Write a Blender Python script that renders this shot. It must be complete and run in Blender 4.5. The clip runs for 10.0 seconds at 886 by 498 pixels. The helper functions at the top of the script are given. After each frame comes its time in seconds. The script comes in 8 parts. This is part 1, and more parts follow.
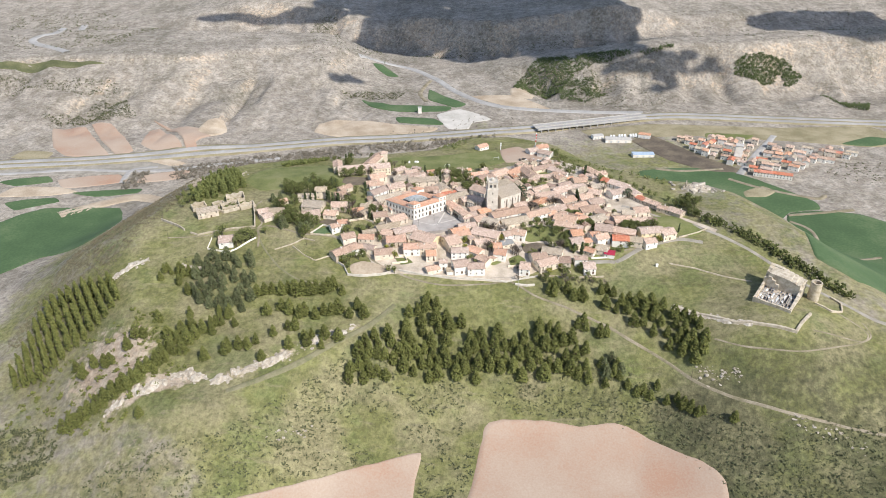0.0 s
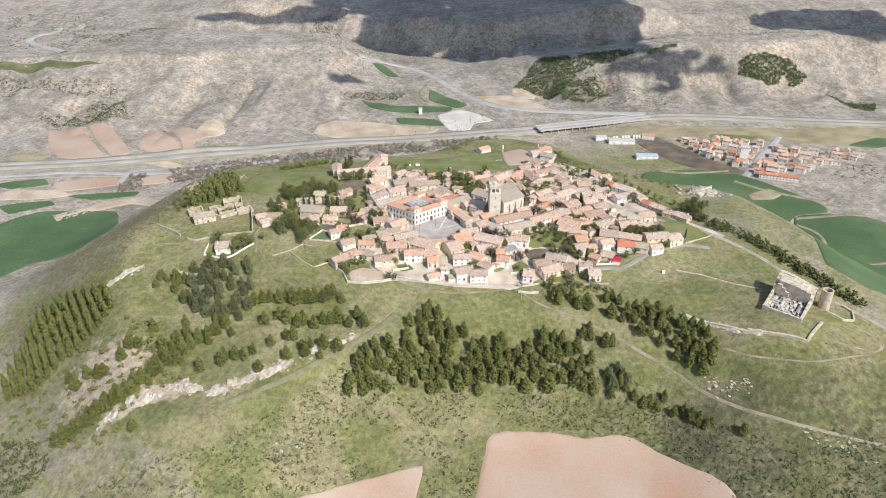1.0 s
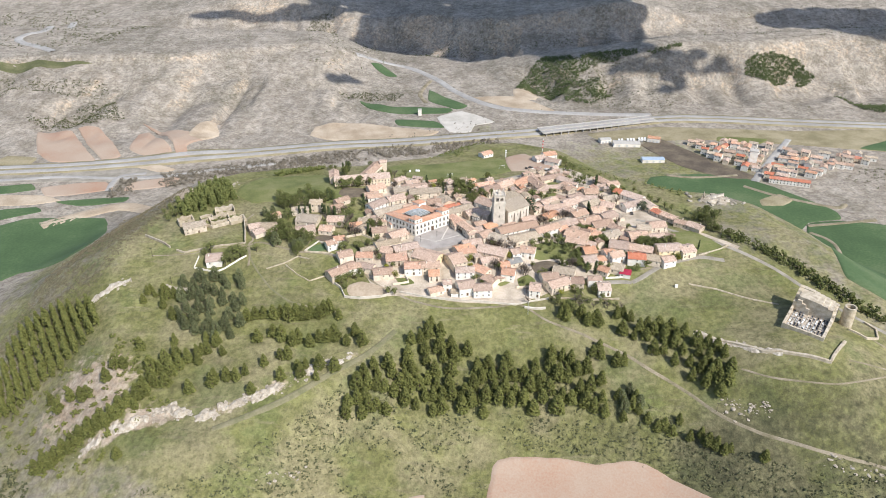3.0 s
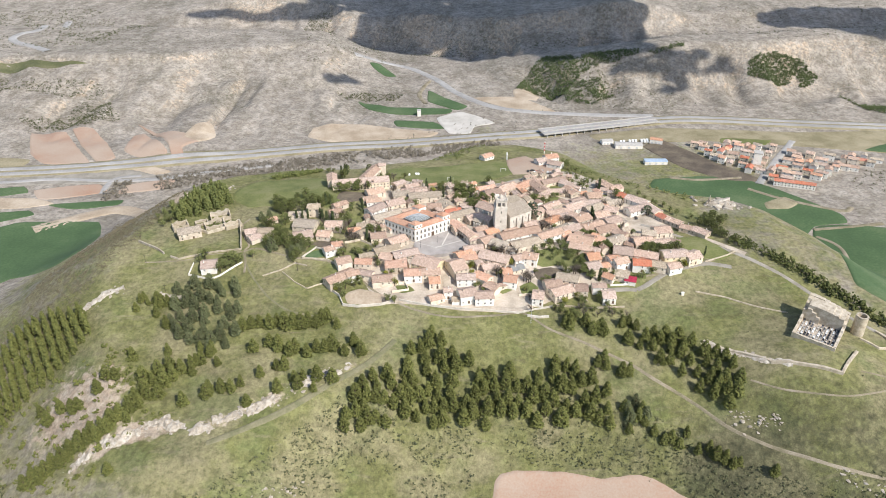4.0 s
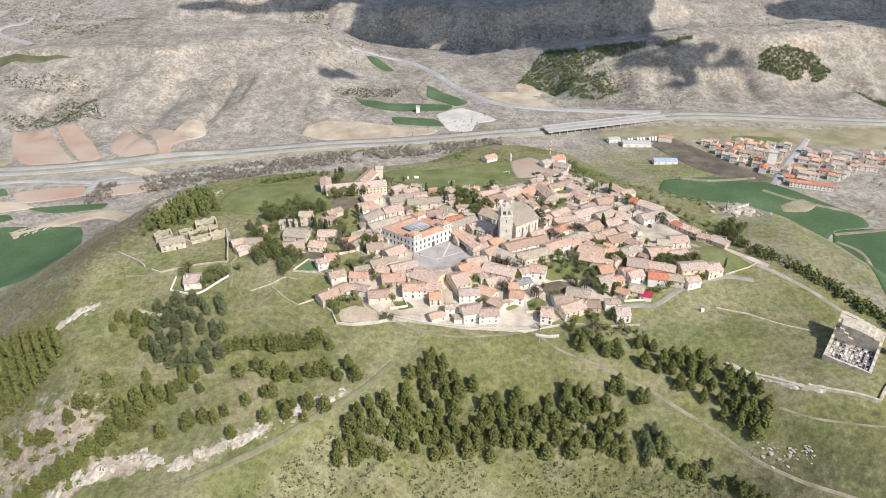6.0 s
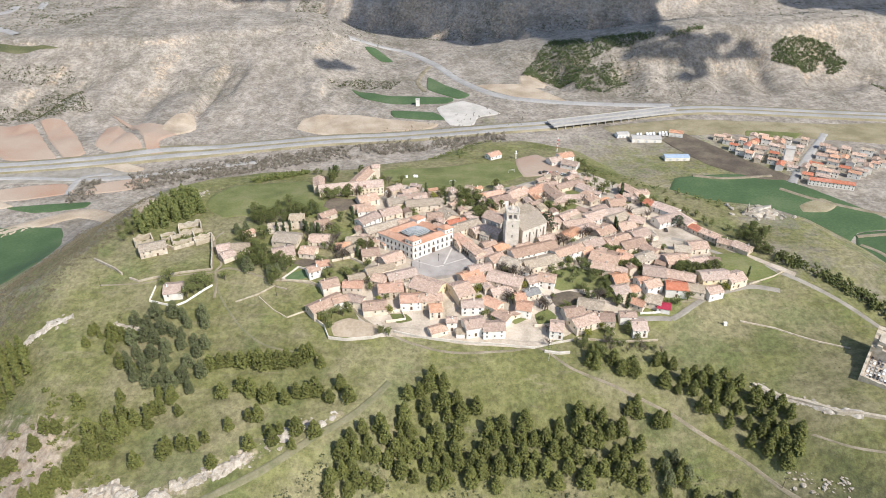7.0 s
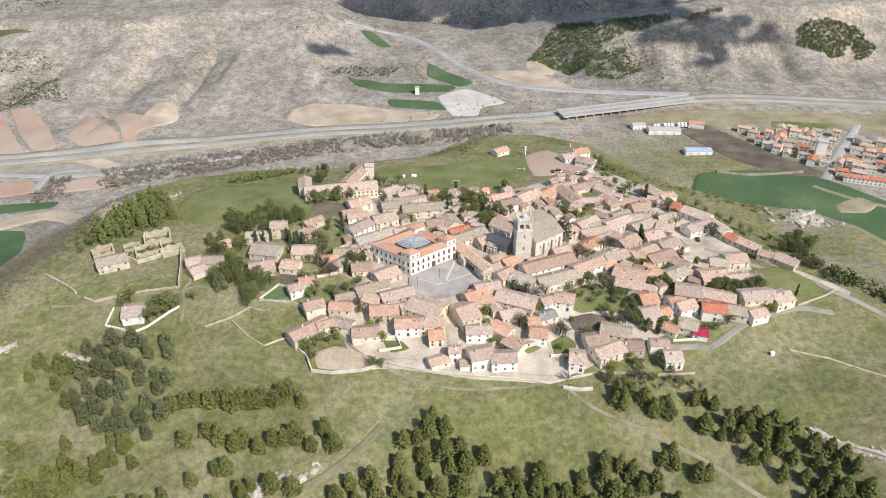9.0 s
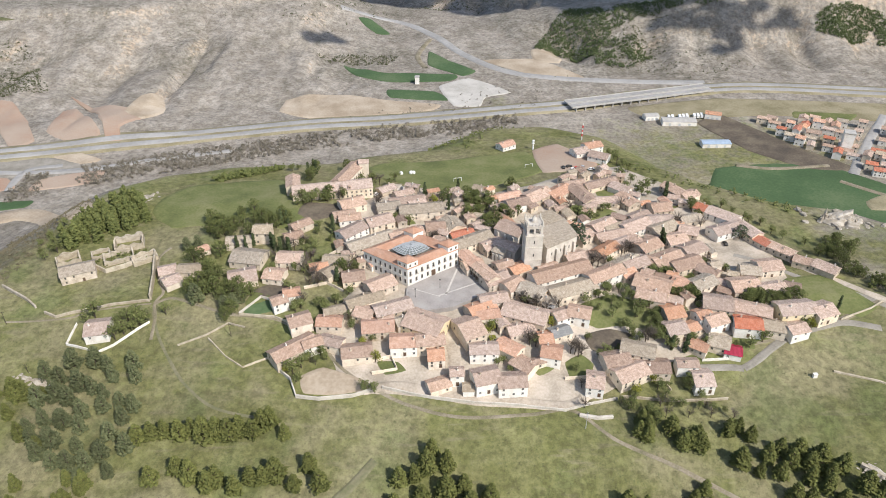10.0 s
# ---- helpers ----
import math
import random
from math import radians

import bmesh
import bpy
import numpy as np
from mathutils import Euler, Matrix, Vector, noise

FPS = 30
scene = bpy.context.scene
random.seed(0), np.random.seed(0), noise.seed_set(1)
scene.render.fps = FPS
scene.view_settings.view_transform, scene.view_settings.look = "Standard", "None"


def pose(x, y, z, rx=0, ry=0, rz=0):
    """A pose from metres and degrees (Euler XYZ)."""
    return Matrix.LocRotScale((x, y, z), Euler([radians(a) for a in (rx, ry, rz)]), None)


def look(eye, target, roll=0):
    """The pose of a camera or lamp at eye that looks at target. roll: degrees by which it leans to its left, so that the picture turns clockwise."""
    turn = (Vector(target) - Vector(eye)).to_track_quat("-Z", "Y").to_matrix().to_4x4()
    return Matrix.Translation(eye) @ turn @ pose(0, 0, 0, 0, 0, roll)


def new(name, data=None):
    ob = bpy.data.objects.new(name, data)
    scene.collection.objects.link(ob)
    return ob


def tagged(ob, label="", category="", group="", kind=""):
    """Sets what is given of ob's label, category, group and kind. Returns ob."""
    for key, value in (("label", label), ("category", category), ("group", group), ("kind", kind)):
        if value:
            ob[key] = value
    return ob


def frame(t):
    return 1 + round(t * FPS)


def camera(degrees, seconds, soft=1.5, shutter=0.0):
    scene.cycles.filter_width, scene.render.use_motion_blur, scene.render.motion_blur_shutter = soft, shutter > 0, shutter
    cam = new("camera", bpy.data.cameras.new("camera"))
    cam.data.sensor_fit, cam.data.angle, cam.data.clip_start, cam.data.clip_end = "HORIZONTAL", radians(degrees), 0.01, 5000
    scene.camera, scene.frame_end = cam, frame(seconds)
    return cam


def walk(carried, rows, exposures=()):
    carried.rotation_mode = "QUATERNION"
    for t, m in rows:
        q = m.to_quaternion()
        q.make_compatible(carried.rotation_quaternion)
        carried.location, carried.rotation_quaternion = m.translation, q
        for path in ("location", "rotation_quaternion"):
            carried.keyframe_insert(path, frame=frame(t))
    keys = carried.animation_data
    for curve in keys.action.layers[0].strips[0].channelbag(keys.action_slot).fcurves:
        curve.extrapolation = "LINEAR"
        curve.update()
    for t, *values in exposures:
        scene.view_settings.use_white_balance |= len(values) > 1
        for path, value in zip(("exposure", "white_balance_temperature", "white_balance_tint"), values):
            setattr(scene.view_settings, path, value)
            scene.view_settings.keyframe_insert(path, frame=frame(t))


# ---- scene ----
cam = camera(64.2, 10.0, soft=0.95)


def eye_pose(x, y, z, yaw, pitch, roll):
    return pose(x, y, z, 90 + pitch, 0, yaw) @ pose(0, 0, 0, 0, 0, roll)


FLIGHT = [
    (0, -0.34, -433.16, 238.57, 0.137, -29.691, -0.013),
    (0.5, -0.74, -427.29, 238.24, 0.164, -29.755, -0.035),
    (1, -1.33, -421.38, 238.06, 0.161, -29.833, -0.054),
    (1.5, -1.95, -415.47, 237.66, 0.137, -29.890, -0.051),
    (2, -2.64, -409.40, 237.19, 0.085, -29.960, -0.024),
    (2.5, -3.39, -403.15, 236.54, 0.021, -30.029, 0.004),
    (4, -5.50, -385.05, 234.92, -0.189, -30.222, 0.086),
    (4.5, -6.05, -378.98, 234.40, -0.255, -30.291, 0.100),
    (5, -6.48, -373.02, 234.19, -0.295, -30.395, 0.071),
    (5.5, -6.68, -366.51, 234.36, -0.306, -30.590, 0.041),
    (5.7, -6.73, -361.30, 232.94, -0.304, -30.709, 0.049),
    (6.2, -6.91, -343.94, 228.21, -0.296, -31.107, 0.076),
    (6.8, -7.13, -323.49, 222.63, -0.287, -31.575, 0.108),
    (7, -7.17, -319.34, 221.50, -0.285, -31.670, 0.114),
    (7.5, -7.41, -313.32, 221.42, -0.337, -31.834, 0.136),
    (8, -7.72, -302.23, 218.18, -0.366, -32.037, 0.159),
    (8.5, -7.52, -284.49, 212.55, -0.290, -32.461, 0.147),
    (9, -7.17, -266.85, 206.42, -0.171, -32.864, 0.048),
    (9.5, -6.70, -249.41, 199.97, -0.075, -33.246, -0.087),
    (10, -6.25, -232.18, 193.24, 0.074, -33.647, -0.229),
]
walk(cam, [(t, eye_pose(*p)) for t, *p in FLIGHT], exposures=[(0, 0.28), (8, 0.28), (10, 0.12)])

# ---- light ----
SUN_EL, SUN_AZ = radians(46), radians(136)  # height, and bearing clockwise from +y
SUN_DIR = Vector((math.sin(SUN_AZ) * math.cos(SUN_EL), math.cos(SUN_AZ) * math.cos(SUN_EL), math.sin(SUN_EL)))
world = bpy.data.worlds.new("sky")
world.use_nodes = True
scene.world = world
sky = world.node_tree.nodes.new("ShaderNodeTexSky")
sky.sky_type, sky.sun_disc, sky.sun_elevation, sky.sun_rotation = "NISHITA", False, SUN_EL, SUN_AZ
background = world.node_tree.nodes["Background"]
background.inputs["Strength"].default_value = 0.15
world.node_tree.links.new(sky.outputs["Color"], background.inputs["Color"])
sun_data = bpy.data.lights.new("sun", "SUN")
sun_data.energy, sun_data.angle, sun_data.color = 4.5, radians(0.6), (1.0, 0.96, 0.905)
sun = new("sun", sun_data)
sun.matrix_world = look(SUN_DIR * 900, (0, 0, 0))
# ---- relief of the land ----
def lattice(i, j, seed):
    v = np.sin(i * 127.1 + j * 311.7 + seed * 74.7) * 43758.5453
    return v - np.floor(v)


def fbm(x, y, size, seed=0, octaves=3):
    """Smooth noise, about -1 to 1."""
    total, amp, scale = 0.0, 1.0, 1.0 / size
    for k in range(octaves):
        u, v = x * scale + 17.3 * k, y * scale - 9.1 * k
        i, j = np.floor(u), np.floor(v)
        a, b = u - i, v - j
        a, b = a * a * (3 - 2 * a), b * b * (3 - 2 * b)
        n = (lattice(i, j, seed + k) * (1 - a) + lattice(i + 1, j, seed + k) * a) * (1 - b) + (
            lattice(i, j + 1, seed + k) * (1 - a) + lattice(i + 1, j + 1, seed + k) * a) * b
        total, amp, scale = total + amp * (2 * n - 1), amp * 0.5, scale * 2
    return total / 1.6


def step(a, b, v):
    s = np.clip((v - a) / (b - a), 0, 1)
    return s * s * (3 - 2 * s)


def bell(x, y, cx, cy, rx, ry):
    return np.exp(-(((x - cx) / rx) ** 2) - ((y - cy) / ry) ** 2)


RIM = [(272, -104), (240, -114), (204, -112), (178, -90), (146, -66), (100, -56), (47, -50), (0, -54), (-32, -58), (-85, -94),
       (-126, -130), (-148, -134), (-170, -114), (-192, -66), (-210, -18), (-215, 30), (-205, 70), (-190, 122), (-168, 142), (-138, 152),
       (-104, 156), (-70, 160), (-48, 172), (-4, 186), (34, 226), (60, 232), (92, 212), (110, 168), (140, 130), (170, 104), (205, 92), (222, 76),
       (232, 40), (254, -16), (270, -60)]


def outside(x, y, ring):
    """Distance to the ring, negative within it."""
    best, inside = np.full(np.shape(x), 1e9), np.zeros(np.shape(x), bool)
    for (ax, ay), (bx, by) in zip(ring, ring[1:] + ring[:1]):
        ex, ey = bx - ax, by - ay
        s = np.clip(((x - ax) * ex + (y - ay) * ey) / (ex * ex + ey * ey), 0, 1)
        best = np.minimum(best, (x - ax - s * ex) ** 2 + (y - ay - s * ey) ** 2)
        crosses = ((ay > y) != (by > y)) & (x < ex * (y - ay) / (ey + 1e-9) + ax)
        inside ^= crosses
    return np.where(inside, -1, 1) * np.sqrt(best)


def along(x, *pairs):
    """A line across the land: straight from pair to pair."""
    return np.interp(x, [p for p, _ in pairs], [q for _, q in pairs])


def gullies(x, y, size, seed):
    """Sharp-floored gullies that run down the slopes, 0 on the spurs to 1 in the beds."""
    bend = x + 0.35 * size * fbm(x, y, size * 1.6, seed + 3)
    return np.clip(1 - 2.2 * np.abs(fbm(bend, 0.38 * y, size, seed)), 0, 1)


def flank(y, low, high):
    """Share of the climb from the foot to the brow of a hillside, gentle below and steep above."""
    s = np.clip((y - low) / np.maximum(high - low, 20), 0, 1)
    return s, 0.42 * s + 0.58 * step(0.45, 1.0, s)


def floor_height(x, y):
    z = -68 + 8 * step(120, 500, np.abs(x)) + 0 * y
    z = z - 10 * step(-60, -400, y)
    wander = 16 * fbm(x, 0 * y, 80, 9)
    # dry plateau west of the side valley
    foot = along(x, (-900, 240), (-500, 306), (-315, 326), (-129, 390), (-40, 440))
    brow = along(x, (-900, 500), (-612, 536), (-490, 562), (-355, 566), (-280, 616), (-214, 662), (-130, 676), (-60, 620)) + wander
    s, up = flank(y, foot, brow)
    side = step(-40, -185, x + 0.12 * (y - 540))
    bed = gullies(x, y, 62, 17)
    carve = np.sin(math.pi * np.clip(s, 0, 1) ** 1.3)
    z = z + side * (39 * up + 5 * step(0.93, 1.0, s) + carve * (7 * fbm(x, y, 120, 3) + 3 * fbm(x, y, 40, 4) - 15 * bed)) * (1 - 0.62 * step(722, 792, y + wander))
    z = z + 7 * bell(x, y, -300, 350, 42, 26) * side
    # pine-covered hill east of the side valley
    foot = along(x, (40, 660), (92, 576), (163, 498), (234, 474), (350, 480), (460, 472), (900, 470))
    brow = along(x, (40, 680), (120, 646), (178, 620), (246, 594), (319, 600), (433, 602), (555, 634), (900, 700)) + 0.5 * wander
    rise = along(x, (40, 0), (120, 14), (178, 30), (246, 44), (319, 53), (900, 53))
    s, up = flank(y, foot, brow)
    carve = np.sin(math.pi * s)
    bed = gullies(x, y, 70, 23)
    z = z + rise * up * (1 - 0.62 * step(30, 150, y - brow)) + step(40, 160, x) * carve * (6 * fbm(x, y, 90, 5) + 3 * fbm(x, y, 36, 6) - 16 * bed)
    # long escarpment and the tableland behind
    foot = along(x, (-900, 745), (-560, 775), (-400, 806), (-222, 830), (-120, 766), (-40, 738), (60, 718), (186, 694), (300, 724), (500, 780), (900, 820)) + 1.4 * wander
    rise = along(x, (-640, 0), (-480, 8), (-380, 28), (-130, 30), (-60, 44), (300, 46), (420, 16), (900, 12))
    s, up = flank(y, foot, foot + 95)
    bed = gullies(x, y, 58, 29)
    z = z + rise * (0.75 * up + 0.25 * step(0.9, 1.0, s)) + (rise / 40) * np.sin(math.pi * s) * (5 * fbm(x, y, 70, 7) - 15 * bed)
    z = z + 24 * step(850, 1150, y) + 6 * fbm(x, y, 160, 21) * step(780, 950, y)
    return z


def height(x, y):
    x, y = np.asarray(x, float), np.asarray(y, float)
    d = outside(x, y, RIM)
    top = -0.2 * np.maximum(20 - y, 0) - 0.1 * np.maximum(y - 100, 0)
    top = np.maximum(top, -29) + 15 * bell(x, y, 206, -86, 46, 40) + 4 * bell(x, y, -80, 100, 46, 40)
    top = top + 1.2 * fbm(x, y, 50, 1)
    d = np.maximum(d, 0) + 0.0
    hill = top - (0.62 + 0.55 * step(62, 105, y) * step(140, 185, x)) * (np.sqrt(d * d + 14 * 14) - 14) + 2.0 * fbm(x, y, 38, 2) * step(0, 30, d)
    low = floor_height(x, y)
    gap = (hill - low) / 9.0
    return low + 9.0 * np.logaddexp(0, np.clip(gap, -60, 60))


def h(x, y):
    return float(height(x, y))


# ---- materials ----
def material(name, colours, rough=0.9, grain=1.0, wide=12.0, bump=0.3, bump_size=2.0, per_object=0.0, stripes=0.0, metal=0.0, coords="Object"):
    """Procedural surface: colours mixed by noise at two sizes (in metres), with fine relief."""
    m = bpy.data.materials.new(name)
    m.use_nodes = True
    t, b = m.node_tree, m.node_tree.nodes["Principled BSDF"]
    b.inputs["Roughness"].default_value, b.inputs["Metallic"].default_value = rough, metal
    b.inputs["Specular IOR Level"].default_value = 0.25
    tc = t.nodes.new("ShaderNodeTexCoord")
    small, large = t.nodes.new("ShaderNodeTexNoise"), t.nodes.new("ShaderNodeTexNoise")
    small.inputs["Scale"].default_value, large.inputs["Scale"].default_value = 1 / grain, 1 / wide
    small.inputs["Detail"].default_value, large.inputs["Detail"].default_value = 5, 4
    for n in (small, large):
        t.links.new(tc.outputs[coords], n.inputs["Vector"])
    add = t.nodes.new("ShaderNodeMath")
    add.operation = "MULTIPLY_ADD"
    t.links.new(small.outputs["Fac"], add.inputs[0])
    add.inputs[1].default_value = 0.55
    t.links.new(large.outputs["Fac"], add.inputs[2])
    ramp = t.nodes.new("ShaderNodeValToRGB")
    ramp.color_ramp.elements[0].position, ramp.color_ramp.elements[1].position = 0.55, 1.0
    while len(ramp.color_ramp.elements) < len(colours):
        ramp.color_ramp.elements.new(0.5)
    for k, c in enumerate(colours):
        ramp.color_ramp.elements[k].position = 0.55 + 0.45 * k / (len(colours) - 1)
        ramp.color_ramp.elements[k].color = (*c, 1)
    t.links.new(add.outputs[0], ramp.inputs["Fac"])
    last = ramp.outputs["Color"]
    if per_object:
        info, hsv = t.nodes.new("ShaderNodeObjectInfo"), t.nodes.new("ShaderNodeHueSaturation")
        span = t.nodes.new("ShaderNodeMapRange")
        span.inputs["To Min"].default_value, span.inputs["To Max"].default_value = 1 - per_object, 1 + per_object
        t.links.new(info.outputs["Random"], span.inputs["Value"])
        t.links.new(span.outputs["Result"], hsv.inputs["Value"])
        sat = t.nodes.new("ShaderNodeMapRange")
        sat.inputs["To Min"].default_value, sat.inputs["To Max"].default_value = 1 + per_object, 1 - 0.8 * per_object
        frac = t.nodes.new("ShaderNodeMath")
        frac.operation = "FRACT"
        times = t.nodes.new("ShaderNodeMath")
        times.operation = "MULTIPLY"
        times.inputs[1].default_value = 7.31
        t.links.new(info.outputs["Random"], times.inputs[0])
        t.links.new(times.outputs[0], frac.inputs[0])
        t.links.new(frac.outputs[0], sat.inputs["Value"])
        t.links.new(sat.outputs["Result"], hsv.inputs["Saturation"])
        t.links.new(last, hsv.inputs["Color"])
        last = hsv.outputs["Color"]
    relief = t.nodes.new("ShaderNodeTexNoise")
    relief.inputs["Scale"].default_value, relief.inputs["Detail"].default_value = 1 / bump_size, 4
    t.links.new(tc.outputs[coords], relief.inputs["Vector"])
    height_out = relief.outputs["Fac"]
    if stripes:
        wave = t.nodes.new("ShaderNodeTexWave")
        wave.bands_direction = "X"
        wave.inputs["Scale"].default_value, wave.inputs["Distortion"].default_value = 0.314 / stripes, 1.2
        wave.inputs["Detail Scale"].default_value = 2.0
        t.links.new(tc.outputs["Object"], wave.inputs["Vector"])
        mul = t.nodes.new("ShaderNodeMix")
        mul.data_type, mul.blend_type = "RGBA", "MULTIPLY"
        mul.inputs["Factor"].default_value = 0.45
        t.links.new(last, mul.inputs["A"])
        t.links.new(wave.outputs["Color"], mul.inputs["B"])
        last, height_out = mul.outputs["Result"], wave.outputs["Fac"]
    bm = t.nodes.new("ShaderNodeBump")
    bm.inputs["Strength"].default_value, bm.inputs["Distance"].default_value = bump, bump_size * 0.25
    t.links.new(height_out, bm.inputs["Height"])
    t.links.new(bm.outputs["Normal"], b.inputs["Normal"])
    t.links.new(last, b.inputs["Base Color"])
    return m


def plain(name, colour, rough=0.7, metal=0.0):
    c = colour
    return material(name, [tuple(0.85 * v for v in c), tuple(min(1.0, 1.12 * v) for v in c)], rough, 0.4, 3.0, 0.1, 0.3, metal=metal)


TILLED = material("tilled_earth", [(0.34, 0.21, 0.145), (0.36, 0.27, 0.205), (0.40, 0.32, 0.25)], 0.95, 1.1, 48, 0.25, 0.7)
SAND = material("pale_earth", [(0.30, 0.235, 0.165), (0.40, 0.325, 0.24), (0.48, 0.40, 0.31)], 0.95, 1.5, 20, 0.3, 1.5)
CROP = material("cereal_green", [(0.052, 0.09, 0.038), (0.068, 0.113, 0.048), (0.108, 0.146, 0.07)], 0.9, 2.0, 40, 0.3, 1.0)
PASTURE = material("meadow_grass", [(0.098, 0.112, 0.04), (0.145, 0.158, 0.056), (0.20, 0.195, 0.09)], 0.9, 1.2, 16, 0.4, 0.8)
STUBBLE = material("dry_grass", [(0.19, 0.165, 0.095), (0.26, 0.225, 0.14), (0.33, 0.285, 0.19)], 0.95, 1.5, 18, 0.3, 1.0)
FALLOW = material("fallow_earth", [(0.075, 0.062, 0.05), (0.12, 0.097, 0.072), (0.17, 0.14, 0.10)], 0.95, 1.5, 14, 0.5, 1.0)
GRAVEL = material("white_gravel", [(0.38, 0.355, 0.31), (0.47, 0.44, 0.395), (0.54, 0.51, 0.46)], 0.95, 1.0, 15, 0.2, 0.6)
ASPHALT_FAR = material("worn_asphalt", [(0.26, 0.25, 0.235), (0.32, 0.308, 0.29), (0.38, 0.365, 0.345)], 0.85, 3.0, 25, 0.1, 0.5)
WORN = material("trodden_grass", [(0.135, 0.138, 0.07), (0.18, 0.168, 0.098), (0.235, 0.21, 0.135)], 0.95, 0.9, 5, 0.3, 0.6)
MOOR = material("dark_moor", [(0.07, 0.078, 0.038), (0.10, 0.105, 0.05), (0.15, 0.14, 0.08)], 0.95, 1.5, 14, 0.5, 1.0)
DIRT = material("dirt_track", [(0.15, 0.135, 0.08), (0.235, 0.20, 0.14), (0.32, 0.275, 0.205)], 0.95, 0.7, 8, 0.3, 0.6)
PAVING = material("dusty_paving", [(0.307, 0.26, 0.201), (0.437, 0.372, 0.295), (0.543, 0.466, 0.384)], 0.9, 0.9, 9, 0.15, 0.5)
LANE = material("worn_grey_lane", [(0.20, 0.18, 0.145), (0.27, 0.245, 0.205), (0.335, 0.305, 0.26)], 0.9, 0.8, 8, 0.2, 0.5)
PLAZA = material("plaza_stone", [(0.27, 0.245, 0.225), (0.34, 0.31, 0.285), (0.40, 0.37, 0.34)], 0.85, 0.6, 7, 0.15, 0.3)
LINE = plain("pale_stone_line", (0.52, 0.48, 0.43))
WALLS = {
    "c": material("cream_render", [(0.55, 0.457, 0.352), (0.682, 0.583, 0.462), (0.781, 0.682, 0.561)], 0.9, 0.6, 3.0, 0.2, 0.4, 0.14),
    "w": material("white_render", [(0.66, 0.61, 0.53), (0.77, 0.73, 0.66), (0.82, 0.79, 0.73)], 0.9, 0.6, 3.5, 0.12, 0.4, 0.05),
    "s": material("rubble_stone", [(0.41, 0.331, 0.251), (0.57, 0.479, 0.376), (0.707, 0.61, 0.502)], 0.95, 0.35, 2.5, 0.6, 0.3, 0.16),
    "y": material("ochre_render", [(0.60, 0.49, 0.29), (0.70, 0.59, 0.38), (0.74, 0.65, 0.46)], 0.9, 0.6, 3.0, 0.1, 0.4),
}
ROOFS = {
    "p": material("old_clay_tiles", [(0.410, 0.296, 0.227), (0.568, 0.418, 0.331), (0.677, 0.527, 0.430)], 0.9, 0.35, 1.1, 0.9, 0.26, 0.2, 0.26),
    "g": material("weathered_tiles", [(0.370, 0.298, 0.220), (0.499, 0.412, 0.313), (0.606, 0.516, 0.406)], 0.9, 0.35, 1.1, 0.9, 0.26, 0.14, 0.26),
    "o": material("orange_tiles", [(0.545, 0.306, 0.200), (0.673, 0.400, 0.273), (0.753, 0.504, 0.372)], 0.85, 0.35, 1.1, 0.9, 0.26, 0.14, 0.26),
    "r": material("red_tiles", [(0.477, 0.179, 0.106), (0.570, 0.225, 0.145), (0.613, 0.290, 0.199)], 0.85, 0.35, 1.1, 0.9, 0.26, 0.08, 0.26),
    "b": material("brown_tiles", [(0.297, 0.204, 0.154), (0.390, 0.275, 0.210), (0.449, 0.334, 0.261)], 0.9, 0.35, 1.1, 0.9, 0.26, 0.1, 0.26),
    "k": material("grey_sheet_roof", [(0.26, 0.26, 0.25), (0.36, 0.35, 0.33)], 0.7, 0.5, 3.0, 0.4, 0.3, 0.0, 0.4),
    "R": material("crimson_sheet_roof", [(0.38, 0.03, 0.06), (0.47, 0.045, 0.085)], 0.6, 0.5, 3.0, 0.3, 0.3, 0.0, 0.5),
    "n": material("new_orange_tiles", [(0.512, 0.270, 0.169), (0.580, 0.330, 0.220), (0.623, 0.398, 0.288)], 0.85, 0.4, 4.0, 0.5, 0.26, 0.0, 0.26),
}
GLASS = material("dark_window", [(0.07, 0.066, 0.062), (0.125, 0.115, 0.105)], 0.25, 0.8, 2, 0.02, 0.4)
SHUTTER = plain("brown_shutter", (0.12, 0.075, 0.05))
STONE = material("pale_ashlar", [(0.43, 0.38, 0.32), (0.55, 0.50, 0.43), (0.64, 0.585, 0.515)], 0.9, 0.5, 4.0, 0.35, 0.5)
OLD_STONE = material("old_wall_stone", [(0.30, 0.25, 0.185), (0.44, 0.38, 0.29), (0.55, 0.48, 0.385)], 0.95, 0.4, 2.5, 0.7, 0.35, 0.12)
ROCK = material("limestone_rock", [(0.25, 0.215, 0.165), (0.38, 0.335, 0.275), (0.52, 0.475, 0.41)], 0.95, 0.5, 2.5, 0.8, 0.5, 0.12)
IRON = plain("dark_iron", (0.045, 0.043, 0.04), 0.5, 0.4)
STEEL = plain("pale_steel", (0.55, 0.56, 0.56), 0.45, 0.3)
WHITE = plain("white_paint", (0.80, 0.79, 0.76), 0.6)
RED = plain("red_paint", (0.5, 0.05, 0.04), 0.6)
BLUE = plain("blue_sheet", (0.34, 0.42, 0.52), 0.5)
CONCRETE = plain("pale_concrete", (0.42, 0.40, 0.37), 0.9)
BARK = material("bark", [(0.06, 0.045, 0.032), (0.12, 0.095, 0.07)], 0.95, 0.2, 1.0, 0.5, 0.15)


